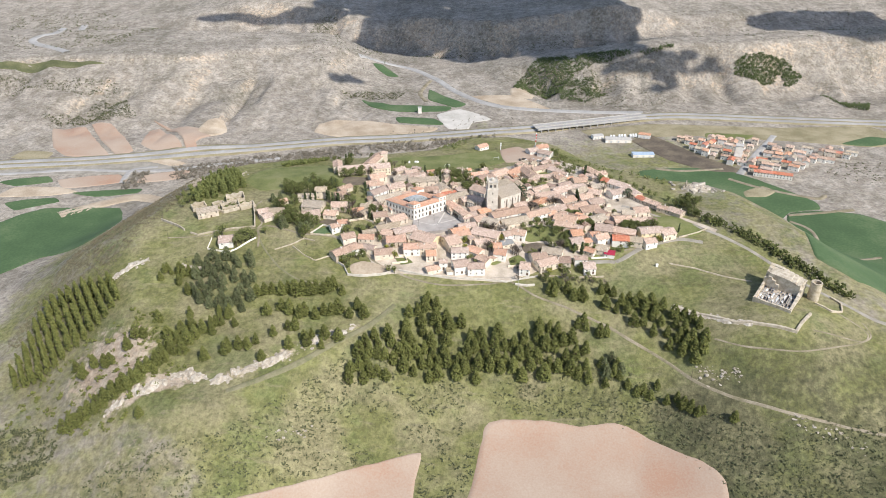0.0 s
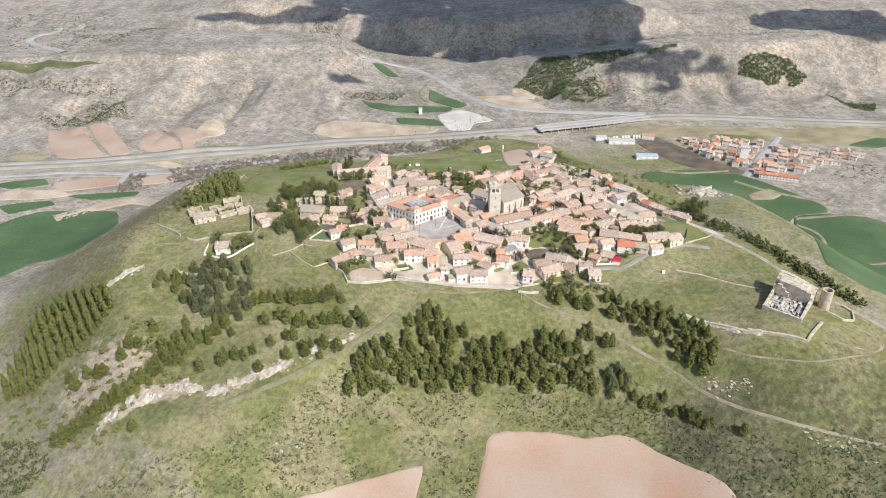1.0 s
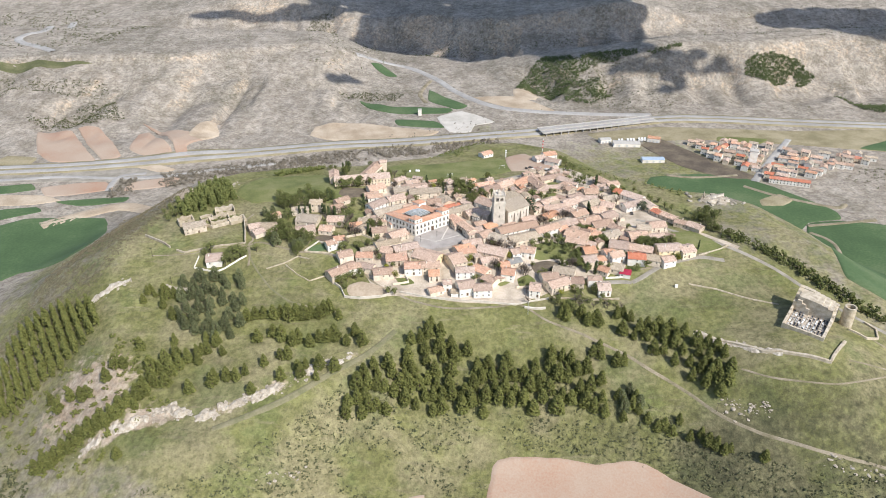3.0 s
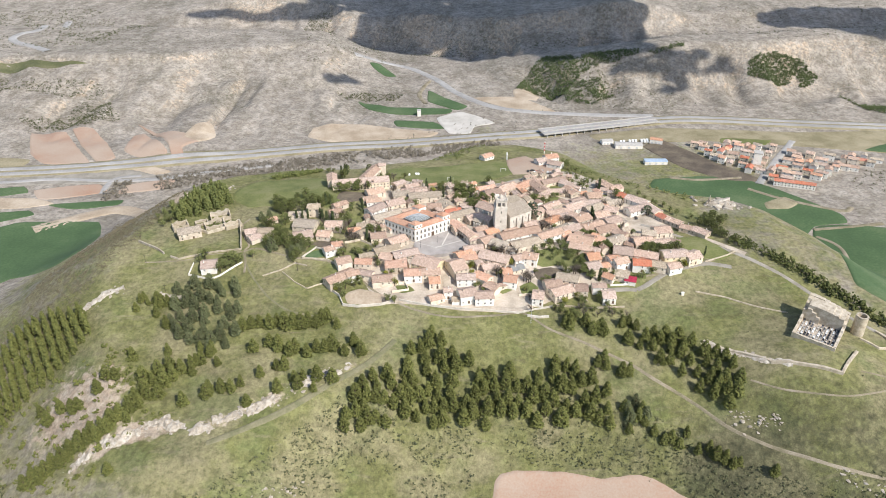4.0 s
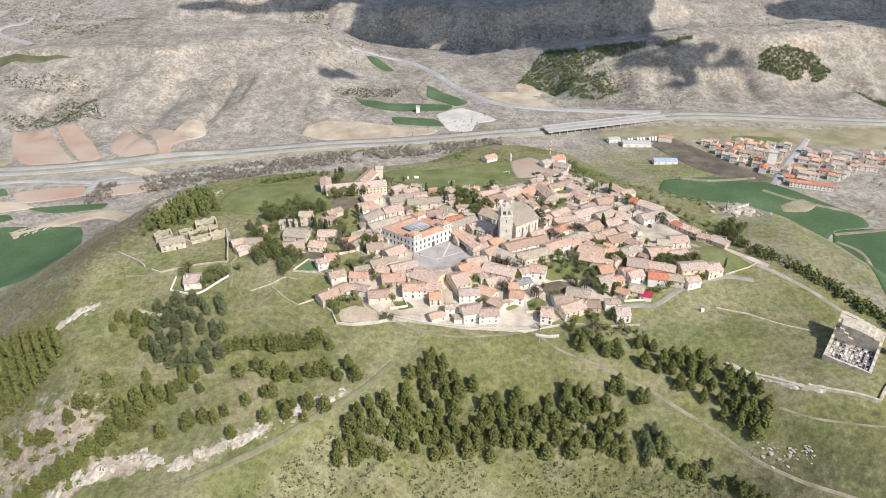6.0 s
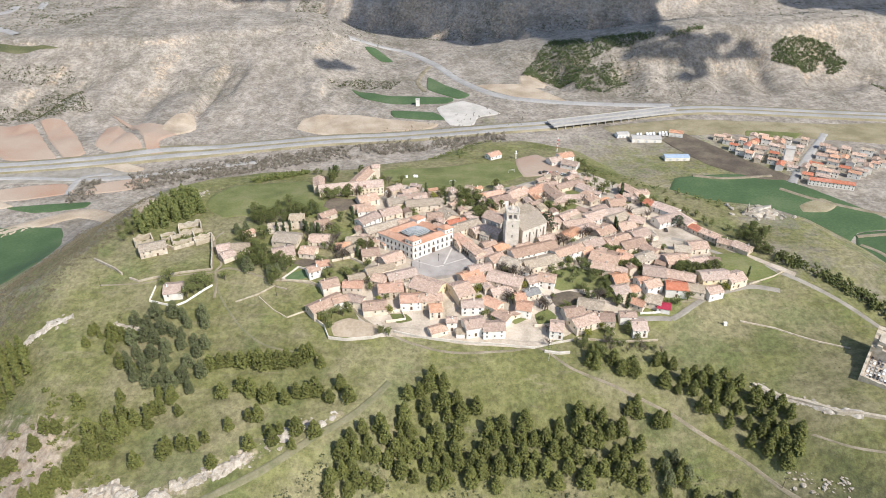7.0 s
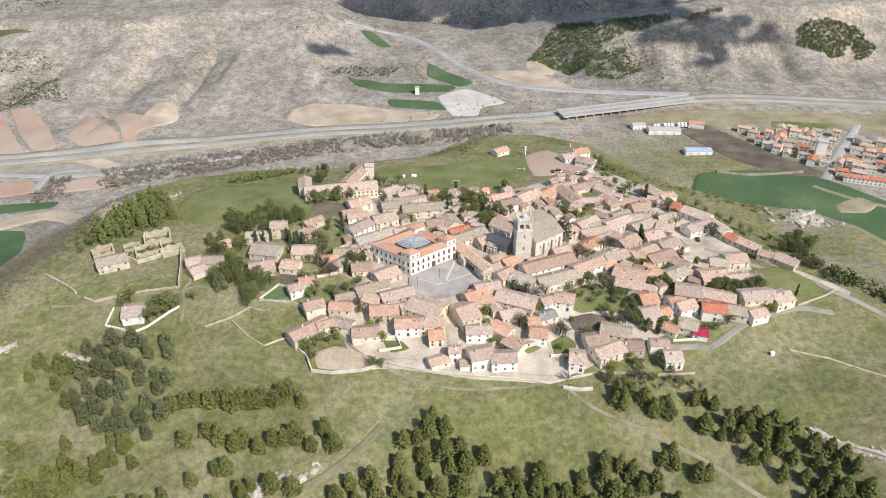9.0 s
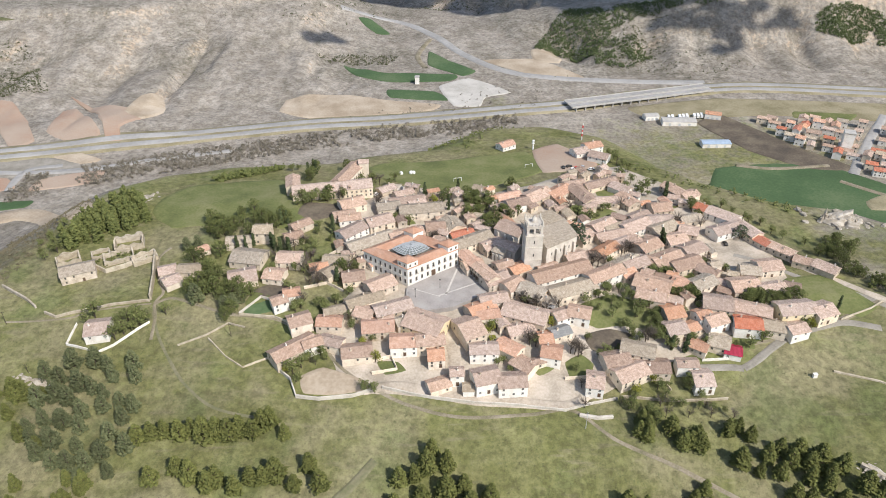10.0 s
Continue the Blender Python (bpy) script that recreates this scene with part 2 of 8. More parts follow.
def foliage(name, dark, light, spread=0.18):
    """Leaves: a shade of its own for every clump and every tree."""
    m = bpy.data.materials.new(name)
    m.use_nodes = True
    t, b = m.node_tree, m.node_tree.nodes["Principled BSDF"]
    b.inputs["Roughness"].default_value, b.inputs["Specular IOR Level"].default_value = 0.8, 0.15
    geo, info, mix, hsv = (t.nodes.new(n) for n in ("ShaderNodeNewGeometry", "ShaderNodeObjectInfo", "ShaderNodeMix", "ShaderNodeHueSaturation"))
    mix.data_type = "RGBA"
    mix.inputs["A"].default_value, mix.inputs["B"].default_value = (*dark, 1), (*light, 1)
    t.links.new(geo.outputs["Random Per Island"], mix.inputs["Factor"])
    span = t.nodes.new("ShaderNodeMapRange")
    span.inputs["To Min"].default_value, span.inputs["To Max"].default_value = 1 - spread, 1 + spread
    t.links.new(info.outputs["Random"], span.inputs["Value"])
    t.links.new(span.outputs["Result"], hsv.inputs["Value"])
    t.links.new(mix.outputs["Result"], hsv.inputs["Color"])
    t.links.new(hsv.outputs["Color"], b.inputs["Base Color"])
    return m


LEAVES = {
    "pine": foliage("pine_needles", (0.09, 0.10, 0.03), (0.152, 0.156, 0.048)),
    "silver": foliage("grey_green_needles", (0.08, 0.094, 0.044), (0.148, 0.155, 0.076)),
    "broad": foliage("green_leaves", (0.103, 0.117, 0.041), (0.184, 0.196, 0.071)),
    "stone": foliage("stone_pine_needles", (0.076, 0.09, 0.03), (0.14, 0.15, 0.05)),
    "cypress": foliage("dark_needles", (0.039, 0.052, 0.023), (0.091, 0.111, 0.046)),
    "cedar": foliage("cedar_needles", (0.05, 0.065, 0.038), (0.11, 0.13, 0.075)),
    "yellow": foliage("yellow_green_leaves", (0.13, 0.14, 0.025), (0.28, 0.27, 0.05)),
    "bare": foliage("bare_twigs", (0.10, 0.082, 0.068), (0.20, 0.165, 0.135)),
    "scrub": foliage("scrub_leaves", (0.056, 0.065, 0.033), (0.144, 0.144, 0.075)),
    "river": foliage("leafless_river_wood", (0.13, 0.115, 0.088), (0.215, 0.19, 0.15)),
    "brown": foliage("brown_scrub_twigs", (0.115, 0.10, 0.062), (0.18, 0.155, 0.10)),
    "far_pine": foliage("far_pine_needles", (0.062, 0.082, 0.034), (0.098, 0.118, 0.05)),
}


# ---- ground ----
def mesh_of(name, verts, faces, mat, smooth=False):
    me = bpy.data.meshes.new(name)
    me.from_pydata([tuple(map(float, v)) for v in verts], [], [tuple(map(int, f)) for f in faces])
    for one in mat if isinstance(mat, (list, tuple)) else (mat,):
        me.materials.append(one)
    if smooth:
        me.shade_smooth()
    return me


def axis(bands):
    out = []
    for a, b, s in bands:
        out += list(np.arange(a, b, s))
    return np.array(out + [bands[-1][1]], float)


def earth_material():
    m = bpy.data.materials.new("hill_earth")
    m.use_nodes = True
    t, b = m.node_tree, m.node_tree.nodes["Principled BSDF"]
    b.inputs["Roughness"].default_value, b.inputs["Specular IOR Level"].default_value = 0.95, 0.15
    tc, attr = t.nodes.new("ShaderNodeTexCoord"), t.nodes.new("ShaderNodeAttribute")
    attr.attribute_name = "cover"
    split = t.nodes.new("ShaderNodeSeparateColor")
    t.links.new(attr.outputs["Color"], split.inputs["Color"])

    def noise_of(size, detail=5, rough=0.6, stretch=None):
        n = t.nodes.new("ShaderNodeTexNoise")
        n.inputs["Scale"].default_value, n.inputs["Detail"].default_value, n.inputs["Roughness"].default_value = 1 / size, detail, rough
        if stretch:
            mp = t.nodes.new("ShaderNodeMapping")
            mp.inputs["Scale"].default_value = stretch
            t.links.new(tc.outputs["Object"], mp.inputs["Vector"])
            t.links.new(mp.outputs["Vector"], n.inputs["Vector"])
        else:
            t.links.new(tc.outputs["Object"], n.inputs["Vector"])
        return n.outputs["Fac"]

    def ramp(fac, a, b_, lo=0.0, hi=1.0):
        r = t.nodes.new("ShaderNodeMapRange")
        r.interpolation_type = "SMOOTHSTEP"
        r.inputs["From Min"].default_value, r.inputs["From Max"].default_value = a, b_
        r.inputs["To Min"].default_value, r.inputs["To Max"].default_value = lo, hi
        t.links.new(fac, r.inputs["Value"])
        return r.outputs["Result"]

    def math2(op, a, c):
        n = t.nodes.new("ShaderNodeMath")
        n.operation = op
        for k, v in enumerate((a, c)):
            if isinstance(v, (int, float)):
                n.inputs[k].default_value = v
            else:
                t.links.new(v, n.inputs[k])
        return n.outputs[0]

    def blend(fac, a, c):
        n = t.nodes.new("ShaderNodeMix")
        n.data_type = "RGBA"
        for key, v in (("Factor", fac), ("A", a), ("B", c)):
            if isinstance(v, tuple):
                n.inputs[key].default_value = (*v, 1)
            else:
                t.links.new(v, n.inputs[key])
        return n.outputs["Result"]

    fine, mid, big = noise_of(1.3, 6, 0.7), noise_of(9), noise_of(46, 6)
    grass = blend(ramp(mid, 0.35, 0.68), (0.148, 0.15, 0.056), (0.19, 0.185, 0.08))
    grass = blend(ramp(big, 0.42, 0.60), grass, (0.218, 0.196, 0.108))
    grass = blend(ramp(noise_of(30, 6, 0.6), 0.5, 0.64, 0, 0.5), grass, (0.112, 0.138, 0.05))
    grass = blend(ramp(fine, 0.52, 0.68, 0, 0.65), grass, (0.092, 0.098, 0.046))
    dry = blend(ramp(mid, 0.36, 0.64), (0.238, 0.207, 0.17), (0.335, 0.30, 0.256))
    grass = blend(ramp(noise_of(2.4, 6, 0.7), 0.58, 0.72, 0, 0.4), grass, (0.225, 0.205, 0.13))
    dry = blend(ramp(noise_of(26, 7, 0.7, (1.0, 0.45, 1.0)), 0.45, 0.66, 0, 0.55), dry, (0.155, 0.138, 0.106))
    dry = blend(ramp(noise_of(3.2, 5, 0.7), 0.57, 0.75, 0, 0.6), dry, (0.12, 0.106, 0.074))
    streak = noise_of(7, 5, 0.65, (0.28, 1.5, 1.0))
    grass = blend(ramp(streak, 0.54, 0.72, 0, 0.7), grass, (0.215, 0.19, 0.115))
    bare = blend(ramp(noise_of(6, 6, 0.7), 0.35, 0.65), (0.325, 0.25, 0.182), (0.435, 0.365, 0.285))
    green_fac = ramp(math2("ADD", split.outputs["Red"], math2("MULTIPLY", math2("SUBTRACT", mid, 0.5), 0.9)), 0.3, 0.7)
    bare_fac = ramp(math2("ADD", split.outputs["Green"], math2("MULTIPLY", math2("SUBTRACT", noise_of(5, 6, 0.65), 0.5), 1.3)), 0.42, 0.72)
    dark_fac = ramp(math2("ADD", split.outputs["Blue"], math2("MULTIPLY", math2("SUBTRACT", noise_of(4, 6, 0.7), 0.5), 1.3)), 0.15, 0.85, 0, 0.9)
    out = blend(green_fac, dry, grass)
    out = blend(bare_fac, out, bare)
    out = blend(dark_fac, out, (0.062, 0.062, 0.035))
    # tufts, tussocks and broad swathes
    tone = math2("MULTIPLY", ramp(noise_of(3.2, 6, 0.75), 0.34, 0.66, 0.7, 1.25), ramp(noise_of(85, 6, 0.65), 0.35, 0.65, 0.92, 1.1))
    tone = math2("MULTIPLY", tone, ramp(noise_of(15, 6, 0.72, (0.55, 1.0, 1.0)), 0.34, 0.66, 0.9, 1.12))
    shade = t.nodes.new("ShaderNodeVectorMath")
    shade.operation = "SCALE"
    t.links.new(out, shade.inputs[0])
    t.links.new(tone, shade.inputs["Scale"])
    t.links.new(shade.outputs[0], b.inputs["Base Color"])
    bump = t.nodes.new("ShaderNodeBump")
    bump.inputs["Strength"].default_value, bump.inputs["Distance"].default_value = 0.6, 0.8
    t.links.new(math2("ADD", fine, math2("MULTIPLY", mid, 1.5)), bump.inputs["Height"])
    t.links.new(bump.outputs["Normal"], b.inputs["Normal"])
    return m


EARTH = earth_material()
xs = axis([(-4200, -1600, 200), (-1600, -760, 30), (-760, -300, 7), (-300, 320, 3), (320, 800, 7), (800, 1600, 30), (1600, 4200, 200)])
ys = axis([(-1500, -300, 60), (-300, -200, 6), (-200, 290, 3), (290, 760, 6), (760, 1400, 12), (1400, 2400, 40), (2400, 4800, 200)])
gx, gy = np.meshgrid(xs, ys)
gz = height(gx, gy)
nx = len(xs)
idx = np.arange(gx.size).reshape(len(ys), nx)
quads = np.stack([idx[:-1, :-1], idx[:-1, 1:], idx[1:, 1:], idx[1:, :-1]], -1).reshape(-1, 4)
me = mesh_of("ground", np.stack([gx.ravel(), gy.ravel(), gz.ravel()], 1).tolist(), quads.tolist(), EARTH, True)
rim = outside(gx, gy, RIM)
green = np.clip(1.02 - step(20, 95, rim) * (0.30 + 0.7 * step(-60, 40, gy)) + 0.25 * fbm(gx, gy, 40, 31), 0, 1.1)
green = np.where(gy < -40, np.clip(0.95 - 0.6 * step(0, 60, rim) * step(-90, -150, gx) + 0.3 * fbm(gx, gy, 40, 33), 0, 1), green)
green = np.maximum(green, 0.45 * step(0.1, 0.7, fbm(gx, gy, 120, 35)) * step(300, 250, np.abs(gx + 30)) * step(280, 420, gy) * step(520, 420, gy))
def near_line(points):
    return np.min([np.abs(outside(gx, gy, [a, b])) for a, b in zip(points, points[1:])], axis=0)


LEDGE = [(-52, -74), (-63.5, -83), (-76, -86), (-87, -94), (-101, -103), (-114, -110), (-127, -119), (-147, -115), (-161, -119), (-177, -125), (-192, -133)]
green = green * (1 - 0.75 * step(-6, 16, rim) * step(-150, -190, gx) * step(-30, 10, gy))
ledge_soil = step(8, 0, near_line(LEDGE) + 6 * fbm(gx, gy, 12, 39))
green = green * (1 - 0.9 * bell(gx, gy, 222, 62, 44, 62)) * (1 - 0.8 * bell(gx, gy, 268, -30, 26, 46))
green = np.maximum(green, (0.58 + 0.14 * fbm(gx, gy, 30, 45)) * step(150, 90, rim) * step(130, 60, gy))
green = np.maximum(green, 0.62 * bell(gx, gy, 230, 300, 190, 110))
slope = np.hypot(*np.gradient(gz, ys, xs))
bare = np.clip((0.5 * step(0.3, 0.7, slope) + 0.22 * fbm(gx, gy, 45, 47)) * step(300, 420, gy) + 1.0 * bell(gx, gy, -200, -98, 34, 26) + 0.5 * ledge_soil + 0.3 * bell(gx, gy, -150, -165, 40, 26)
               + 0.20 * step(0.2, 0.7, fbm(gx, gy, 60, 37)), 0, 1)
dark = np.clip(0.2 * step(90, 150, gx) * step(0, -40, gy) * step(330, 200, gx) + 0.34 * step(10, 90, gx) * step(-80, -125, gy) + 0.12 * step(-2, 18, rim) * step(-150, -190, gx) * step(-20, 20, gy) * step(330, 250, gy) + 0.2 * step(-0.1, 0.5, fbm(gx, gy, 34, 41)) * step(-70, -120, gy) + 0.34 * step(0.05, 0.45, fbm(gx, gy, 90, 43)) * step(360, 480, gy)
               + 0.22 * bell(gx, gy, -230, 70, 60, 60) + 0.06 * step(20, 60, rim) * step(330, 200, gy) * step(-60, 30, gy), 0, 1)
layer = me.color_attributes.new("cover", "FLOAT_COLOR", "POINT")
layer.data.foreach_set("color", np.stack([green, bare, dark, np.ones_like(green)], -1).ravel().astype(np.float32))
ground = tagged(new("ground", me), "grassy hill and dry brown valley slopes", kind="structure")


def curve_through(points, steps, closed, ease=1.0):
    """Points along a smooth curve through the given ones; a small ease keeps the sides straight."""
    p = np.array(points, float)
    n, out = len(p), []
    for k in range(n if closed else n - 1):
        a, b, c, d = (p[(k + j) % n] if closed else p[min(max(k + j, 0), n - 1)] for j in (-1, 0, 1, 2))
        for s in np.arange(steps) / steps:
            smooth = 0.5 * (2 * b + (c - a) * s + (2 * a - 5 * b + 4 * c - d) * s * s + (3 * b - a - 3 * c + d) * s**3)
            out.append(ease * smooth + (1 - ease) * (b + (c - b) * s))
    if not closed:
        out.append(p[-1])
    return np.array(out)


def patch(name, points, mat, lift, label):
    """A piece of land with its own cover, laid over the ground inside a smooth outline."""
    ring = curve_through(points, 6, True, 0.4)
    size = np.ptp(ring, axis=0).max()
    wob = fbm(ring[:, 0], ring[:, 1], 9, 51) * min(size * 0.014, 1.3)
    mid = ring.mean(0)
    ring = ring + (ring - mid) / np.linalg.norm(ring - mid, axis=1)[:, None] * wob[:, None]
    bands = int(np.clip(size / 5, 4, 22))
    verts, faces, n = [np.r_[mid, 0]], [], len(ring)
    for k in range(1, bands + 1):
        verts += [np.r_[mid + (q - mid) * k / bands, 0] for q in ring]
    verts = np.array(verts)
    verts[:, 2] = height(verts[:, 0], verts[:, 1]) + lift
    edge = verts[-n:].copy()
    away = edge[:, :2] - mid
    edge[:, :2] += away / np.linalg.norm(away, axis=1)[:, None] * 2 * lift
    edge[:, 2] = height(edge[:, 0], edge[:, 1]) - 0.12
    verts = np.vstack([verts, edge])
    faces += [(0, 1 + k, 1 + (k + 1) % n) for k in range(n)]
    for b in range(bands):
        o = 1 + b * n
        faces += [(o + k, o + n + k, o + n + (k + 1) % n, o + (k + 1) % n) for k in range(n)]
    return tagged(new(name, mesh_of(name, verts, faces, mat, True)), label, kind="structure")


def ribbon(name, points, width, mat, lift, label, shift=0.0):
    """A road or path over the ground."""
    line = curve_through(points, 8, False)
    way = np.gradient(line, axis=0)
    way /= np.linalg.norm(way, axis=1)[:, None]
    side = np.stack([-way[:, 1], way[:, 0]], 1)
    line = line + side * shift
    ragged = 1 + 0.12 * fbm(line[:, 0], line[:, 1], 7, 53)[:, None]
    rows = []
    for s, up in ((-0.5 - 1.3 * lift / width, -0.12), (-0.5, lift), (-0.2, lift), (0.2, lift), (0.5, lift), (0.5 + 1.3 * lift / width, -0.12)):
        q = line + side * s * width * ragged
        rows.append(np.c_[q, height(q[:, 0], q[:, 1]) + up])
    v, n = np.vstack(rows), len(line)
    f = [(r * n + k, r * n + k + 1, (r + 1) * n + k + 1, (r + 1) * n + k) for r in range(5) for k in range(n - 1)]
    return tagged(new(name, mesh_of(name, v, f, mat, True)), label, kind="structure")


FIELD_A = [(23.5, -125.2), (26.3, -120.5), (33.8, -118.6), (47.9, -118.3), (64.6, -119.5), (81.6, -122.7), (90.8, -122.6), (100.7, -122.3), (111.4, -127.4), (121.8, -135), (132.2, -141.8), (143.2, -149.4), (149.4, -155.4), (152.2, -163.3), (149.8, -176.8), (145.1, -194.4), (113.1, -194.8), (75.4, -196.2), (41.1, -194.7), (5.1, -191.6), (14.9, -158.7)]
FIELD_B = [(-14, -140.3), (-27.9, -145.1), (-43.2, -151.5), (-59.4, -158.7), (-74.8, -166.7), (-93.6, -175.8), (-112.3, -182.9), (-108.8, -193.3), (-81.7, -197.7), (-53.5, -198.1), (-28, -196.3), (-19, -192), (-18, -173.8), (-16.6, -160.1)]
patch("field", FIELD_A, TILLED, 0.2, "bare ploughed field of pinkish tan earth below the hill")
patch("field", FIELD_B, TILLED, 0.2, "bare ploughed field of pinkish tan earth beside a scrub strip")
patch("field", [(-399, 154), (-383, 170), (-345, 174), (-312, 173), (-296, 141), (-284, 96), (-298, 74), (-338, 75), (-365, 46), (-403, 64), (-422, 112)], CROP, 0.5, "green cereal field on the valley floor")
patch("field", [(-433, 216), (-391, 219), (-369, 209), (-392, 199), (-440, 194)], SAND, 0.5, "pale sandy strip field in the valley")
patch("field", [(-399, 236), (-372, 247), (-345, 253), (-331, 237), (-365, 222), (-386, 218)], TILLED, 0.5, "bare ploughed field of pinkish tan earth beside the motorway junction")
patch("field", [(-456, 228), (-444, 236), (-414, 244), (-405, 231), (-435, 220)], CROP, 0.5, "narrow dark green crop field")
ribbon("field", [(-362, 158), (-346, 172), (-326, 188), (-306, 199), (-286, 192), (-262, 168), (-236, 136), (-210, 106), (-196, 90)], 15, SAND, 0.5, "long pale sandy strip field under the hill")
patch("field", [(-370.9, 206.2), (-335.2, 215.1), (-308.4, 219.4), (-310.4, 209.6), (-345.7, 199.8)], CROP, 0.6, "thin green crop strip in the valley")
patch("field", [(-424, 180), (-410, 188), (-384, 194), (-376, 186), (-392, 176), (-408, 166)], CROP, 0.5, "small green crop field with curved tracks")
patch("field", [(-318, 234), (-316, 254), (-276, 270), (-278, 249)], TILLED, 0.6, "bare ploughed field of pinkish tan earth beside river trees")
patch("field", [(-331, 294), (-317, 303), (-287, 289), (-298, 280)], SAND, 0.8, "heap ground of pale excavated earth")
patch("field", [(-520, 268), (-464, 278), (-420, 285), (-361, 295), (-284, 279), (-310, 264), (-336, 256), (-400, 250), (-470, 240), (-530, 236)], LANE, 0.4, "pale bare ground of the motorway junction")
patch("field", [(-475, 383), (-439, 389), (-410, 348), (-376, 304), (-421, 301), (-446, 326)], TILLED, 0.9, "bare ploughed field of pinkish tan earth on the far hillside")
patch("field", [(-433, 395), (-410, 395), (-380, 358), (-356, 321), (-368, 306), (-400, 348)], TILLED, 0.9, "narrow bare ploughed field of pinkish tan earth on the far hillside")
patch("field", [(-358, 382), (-347, 387), (-306, 336), (-302, 319), (-329, 321), (-350, 337)], TILLED, 0.9, "bare ploughed field of pinkish tan earth between gullies")
patch("field", [(-365, 417), (-339, 400), (-293, 383), (-279, 364), (-290, 342), (-281, 321), (-293, 319), (-307, 350), (-318, 368)], TILLED, 1.1, "winding bare field of pinkish tan earth above the motorway")
patch("field", [(-298, 376), (-296, 412), (-279, 421), (-269, 387), (-279, 362)], SAND, 1.3, "curving pale sandy field on the far slope")
patch("field", [(-478, 293), (-473, 312), (-442, 309), (-442, 290)], STUBBLE, 0.9, "pale straw field beside the motorway")
patch("field", [(-640, 516), (-593, 536), (-546, 549), (-474, 549), (-524, 536), (-589, 520)], MOOR, 0.6, "dark green strip along the plateau brow")
patch("field", [(-10, 460), (20, 482), (45, 462), (60, 442), (35, 430), (29, 408), (5, 408)], GRAVEL, 0.6, "white gravel yard in the valley")
patch("field", [(-22, 569), (0, 538), (28, 505), (14, 491), (-10, 512), (-22, 527)], CROP, 0.8, "green crop field in the side valley")
patch("field", [(-110, 658), (-97, 669), (-72, 632), (-87, 624)], CROP, 0.9, "green crop strip up the side valley")
patch("field", [(-114, 523), (-65, 500), (6, 493), (0, 475), (-59, 473), (-96, 494)], CROP, 0.8, "green pasture along the valley stream")
patch("field", [(-62, 450), (-14, 444), (-3, 422), (-57, 430)], CROP, 0.7, "green pasture above the motorway")
patch("field", [(-159, 395), (-157, 424), (-116, 438), (-60, 421), (-10, 410), (-20, 396), (-70, 386), (-128, 380)], SAND, 0.9, "pale eroded cutting above the motorway")
patch("field", [(96, 574), (116, 587), (129, 565), (121, 530), (96, 538)], SAND, 0.9, "pale orange earth scar under the pine hill")
patch("field", [(40, 538), (96, 542), (129, 502), (140, 482), (86, 496)], SAND, 0.8, "pale earth cutting beside the valley road")
patch("field", [(212, 273), (260, 278), (299, 272), (331, 235), (360, 189), (357, 172), (326, 167), (292, 128), (262, 112), (226, 132), (200, 168), (190, 220)], CROP, 0.5, "green cereal field on the plain below the town")
patch("field", [(324, 163), (355, 168), (391, 158), (424, 114), (380, 40), (336, -27), (296, -31), (275, -36), (256, -14), (264, 20), (294, 92)], CROP, 0.5, "dark green cereal field with pale tracks")
patch("field", [(302, 214), (324, 225), (332, 213), (318, 202), (300, 203)], STUBBLE, 1, "dry yellow patch within the cereal field")
patch("field", [(223, 361), (250, 378), (288, 311), (315, 273), (319, 263), (285, 267), (250, 302)], FALLOW, 0.6, "dark brown fallow ridge beside the village")
patch("field", [(170, 401), (255, 418), (330, 406), (408, 392), (520, 391), (540, 340), (485, 326), (392, 351), (297, 374), (191, 373)], STUBBLE, 0.5, "dry straw-coloured fields by the motorway")
patch("field", [(317, 380), (368, 369), (355, 357), (314, 367)], PASTURE, 0.8, "green strip among the straw fields")
patch("field", [(459, 336), (502, 358), (530, 345), (487, 327)], CROP, 0.8, "green crop field beside the motorway")
MOTORWAY = [(-522, 260), (-479, 272), (-395, 286), (-311, 310), (-252, 328), (-191, 347), (-127, 364), (-60, 372), (9, 386), (65, 398), (115, 408), (189, 430), (272, 445), (329, 440), (402, 424), (474, 412), (546, 404), (605, 396)]
ribbon("verge", MOTORWAY, 27, STUBBLE, 0.9, "dry grass verge and median of the motorway")
for lane_shift in (-6.2, 6.2):
    ribbon("road", MOTORWAY, 7.2, ASPHALT_FAR, 1.2, "pale grey carriageway of the motorway across the valley", lane_shift)
ribbon("road", [(-487.3, 242.8), (-434, 253), (-390, 262), (-336, 262), (-286, 272), (-242, 291), (-184, 310)], 5, ASPHALT_FAR, 0.8, "pale grey service road by the junction")
ribbon("road", [(-333.3, 231.8), (-336, 250), (-333, 268), (-311, 276)], 4, ASPHALT_FAR, 0.8, "small pale junction road")
ribbon("road", [(-134, 672), (-68, 690), (-16, 628), (15, 563), (57, 507), (105, 484), (196, 468), (260, 461)], 9, ASPHALT_FAR, 0.9, "pale valley road between the hills")
ribbon("road", [(-25, 514), (-35, 550), (-30, 585), (-22, 615)], 4, DIRT, 1, "pale dirt track up the side valley")
ribbon("road", [(229, 277), (251, 270), (275, 270), (300, 272)], 2.5, DIRT, 1.2, "pale farm track along a crop field")
ribbon("road", [(297.2, 245.7), (322.5, 220.2), (362.4, 195.3), (376.1, 201)], 2.5, DIRT, 1.2, "farm track between green fields")
ribbon("road", [(322.7, 160.4), (353.3, 163.4), (387.9, 169.1)], 3, DIRT, 1, "pale farm track at a field corner")
ribbon("road", [(319.6, 148), (330.7, 126.9), (322.9, 74.3), (366.3, 79.3)], 2.2, DIRT, 1, "pale track across the cereal field")
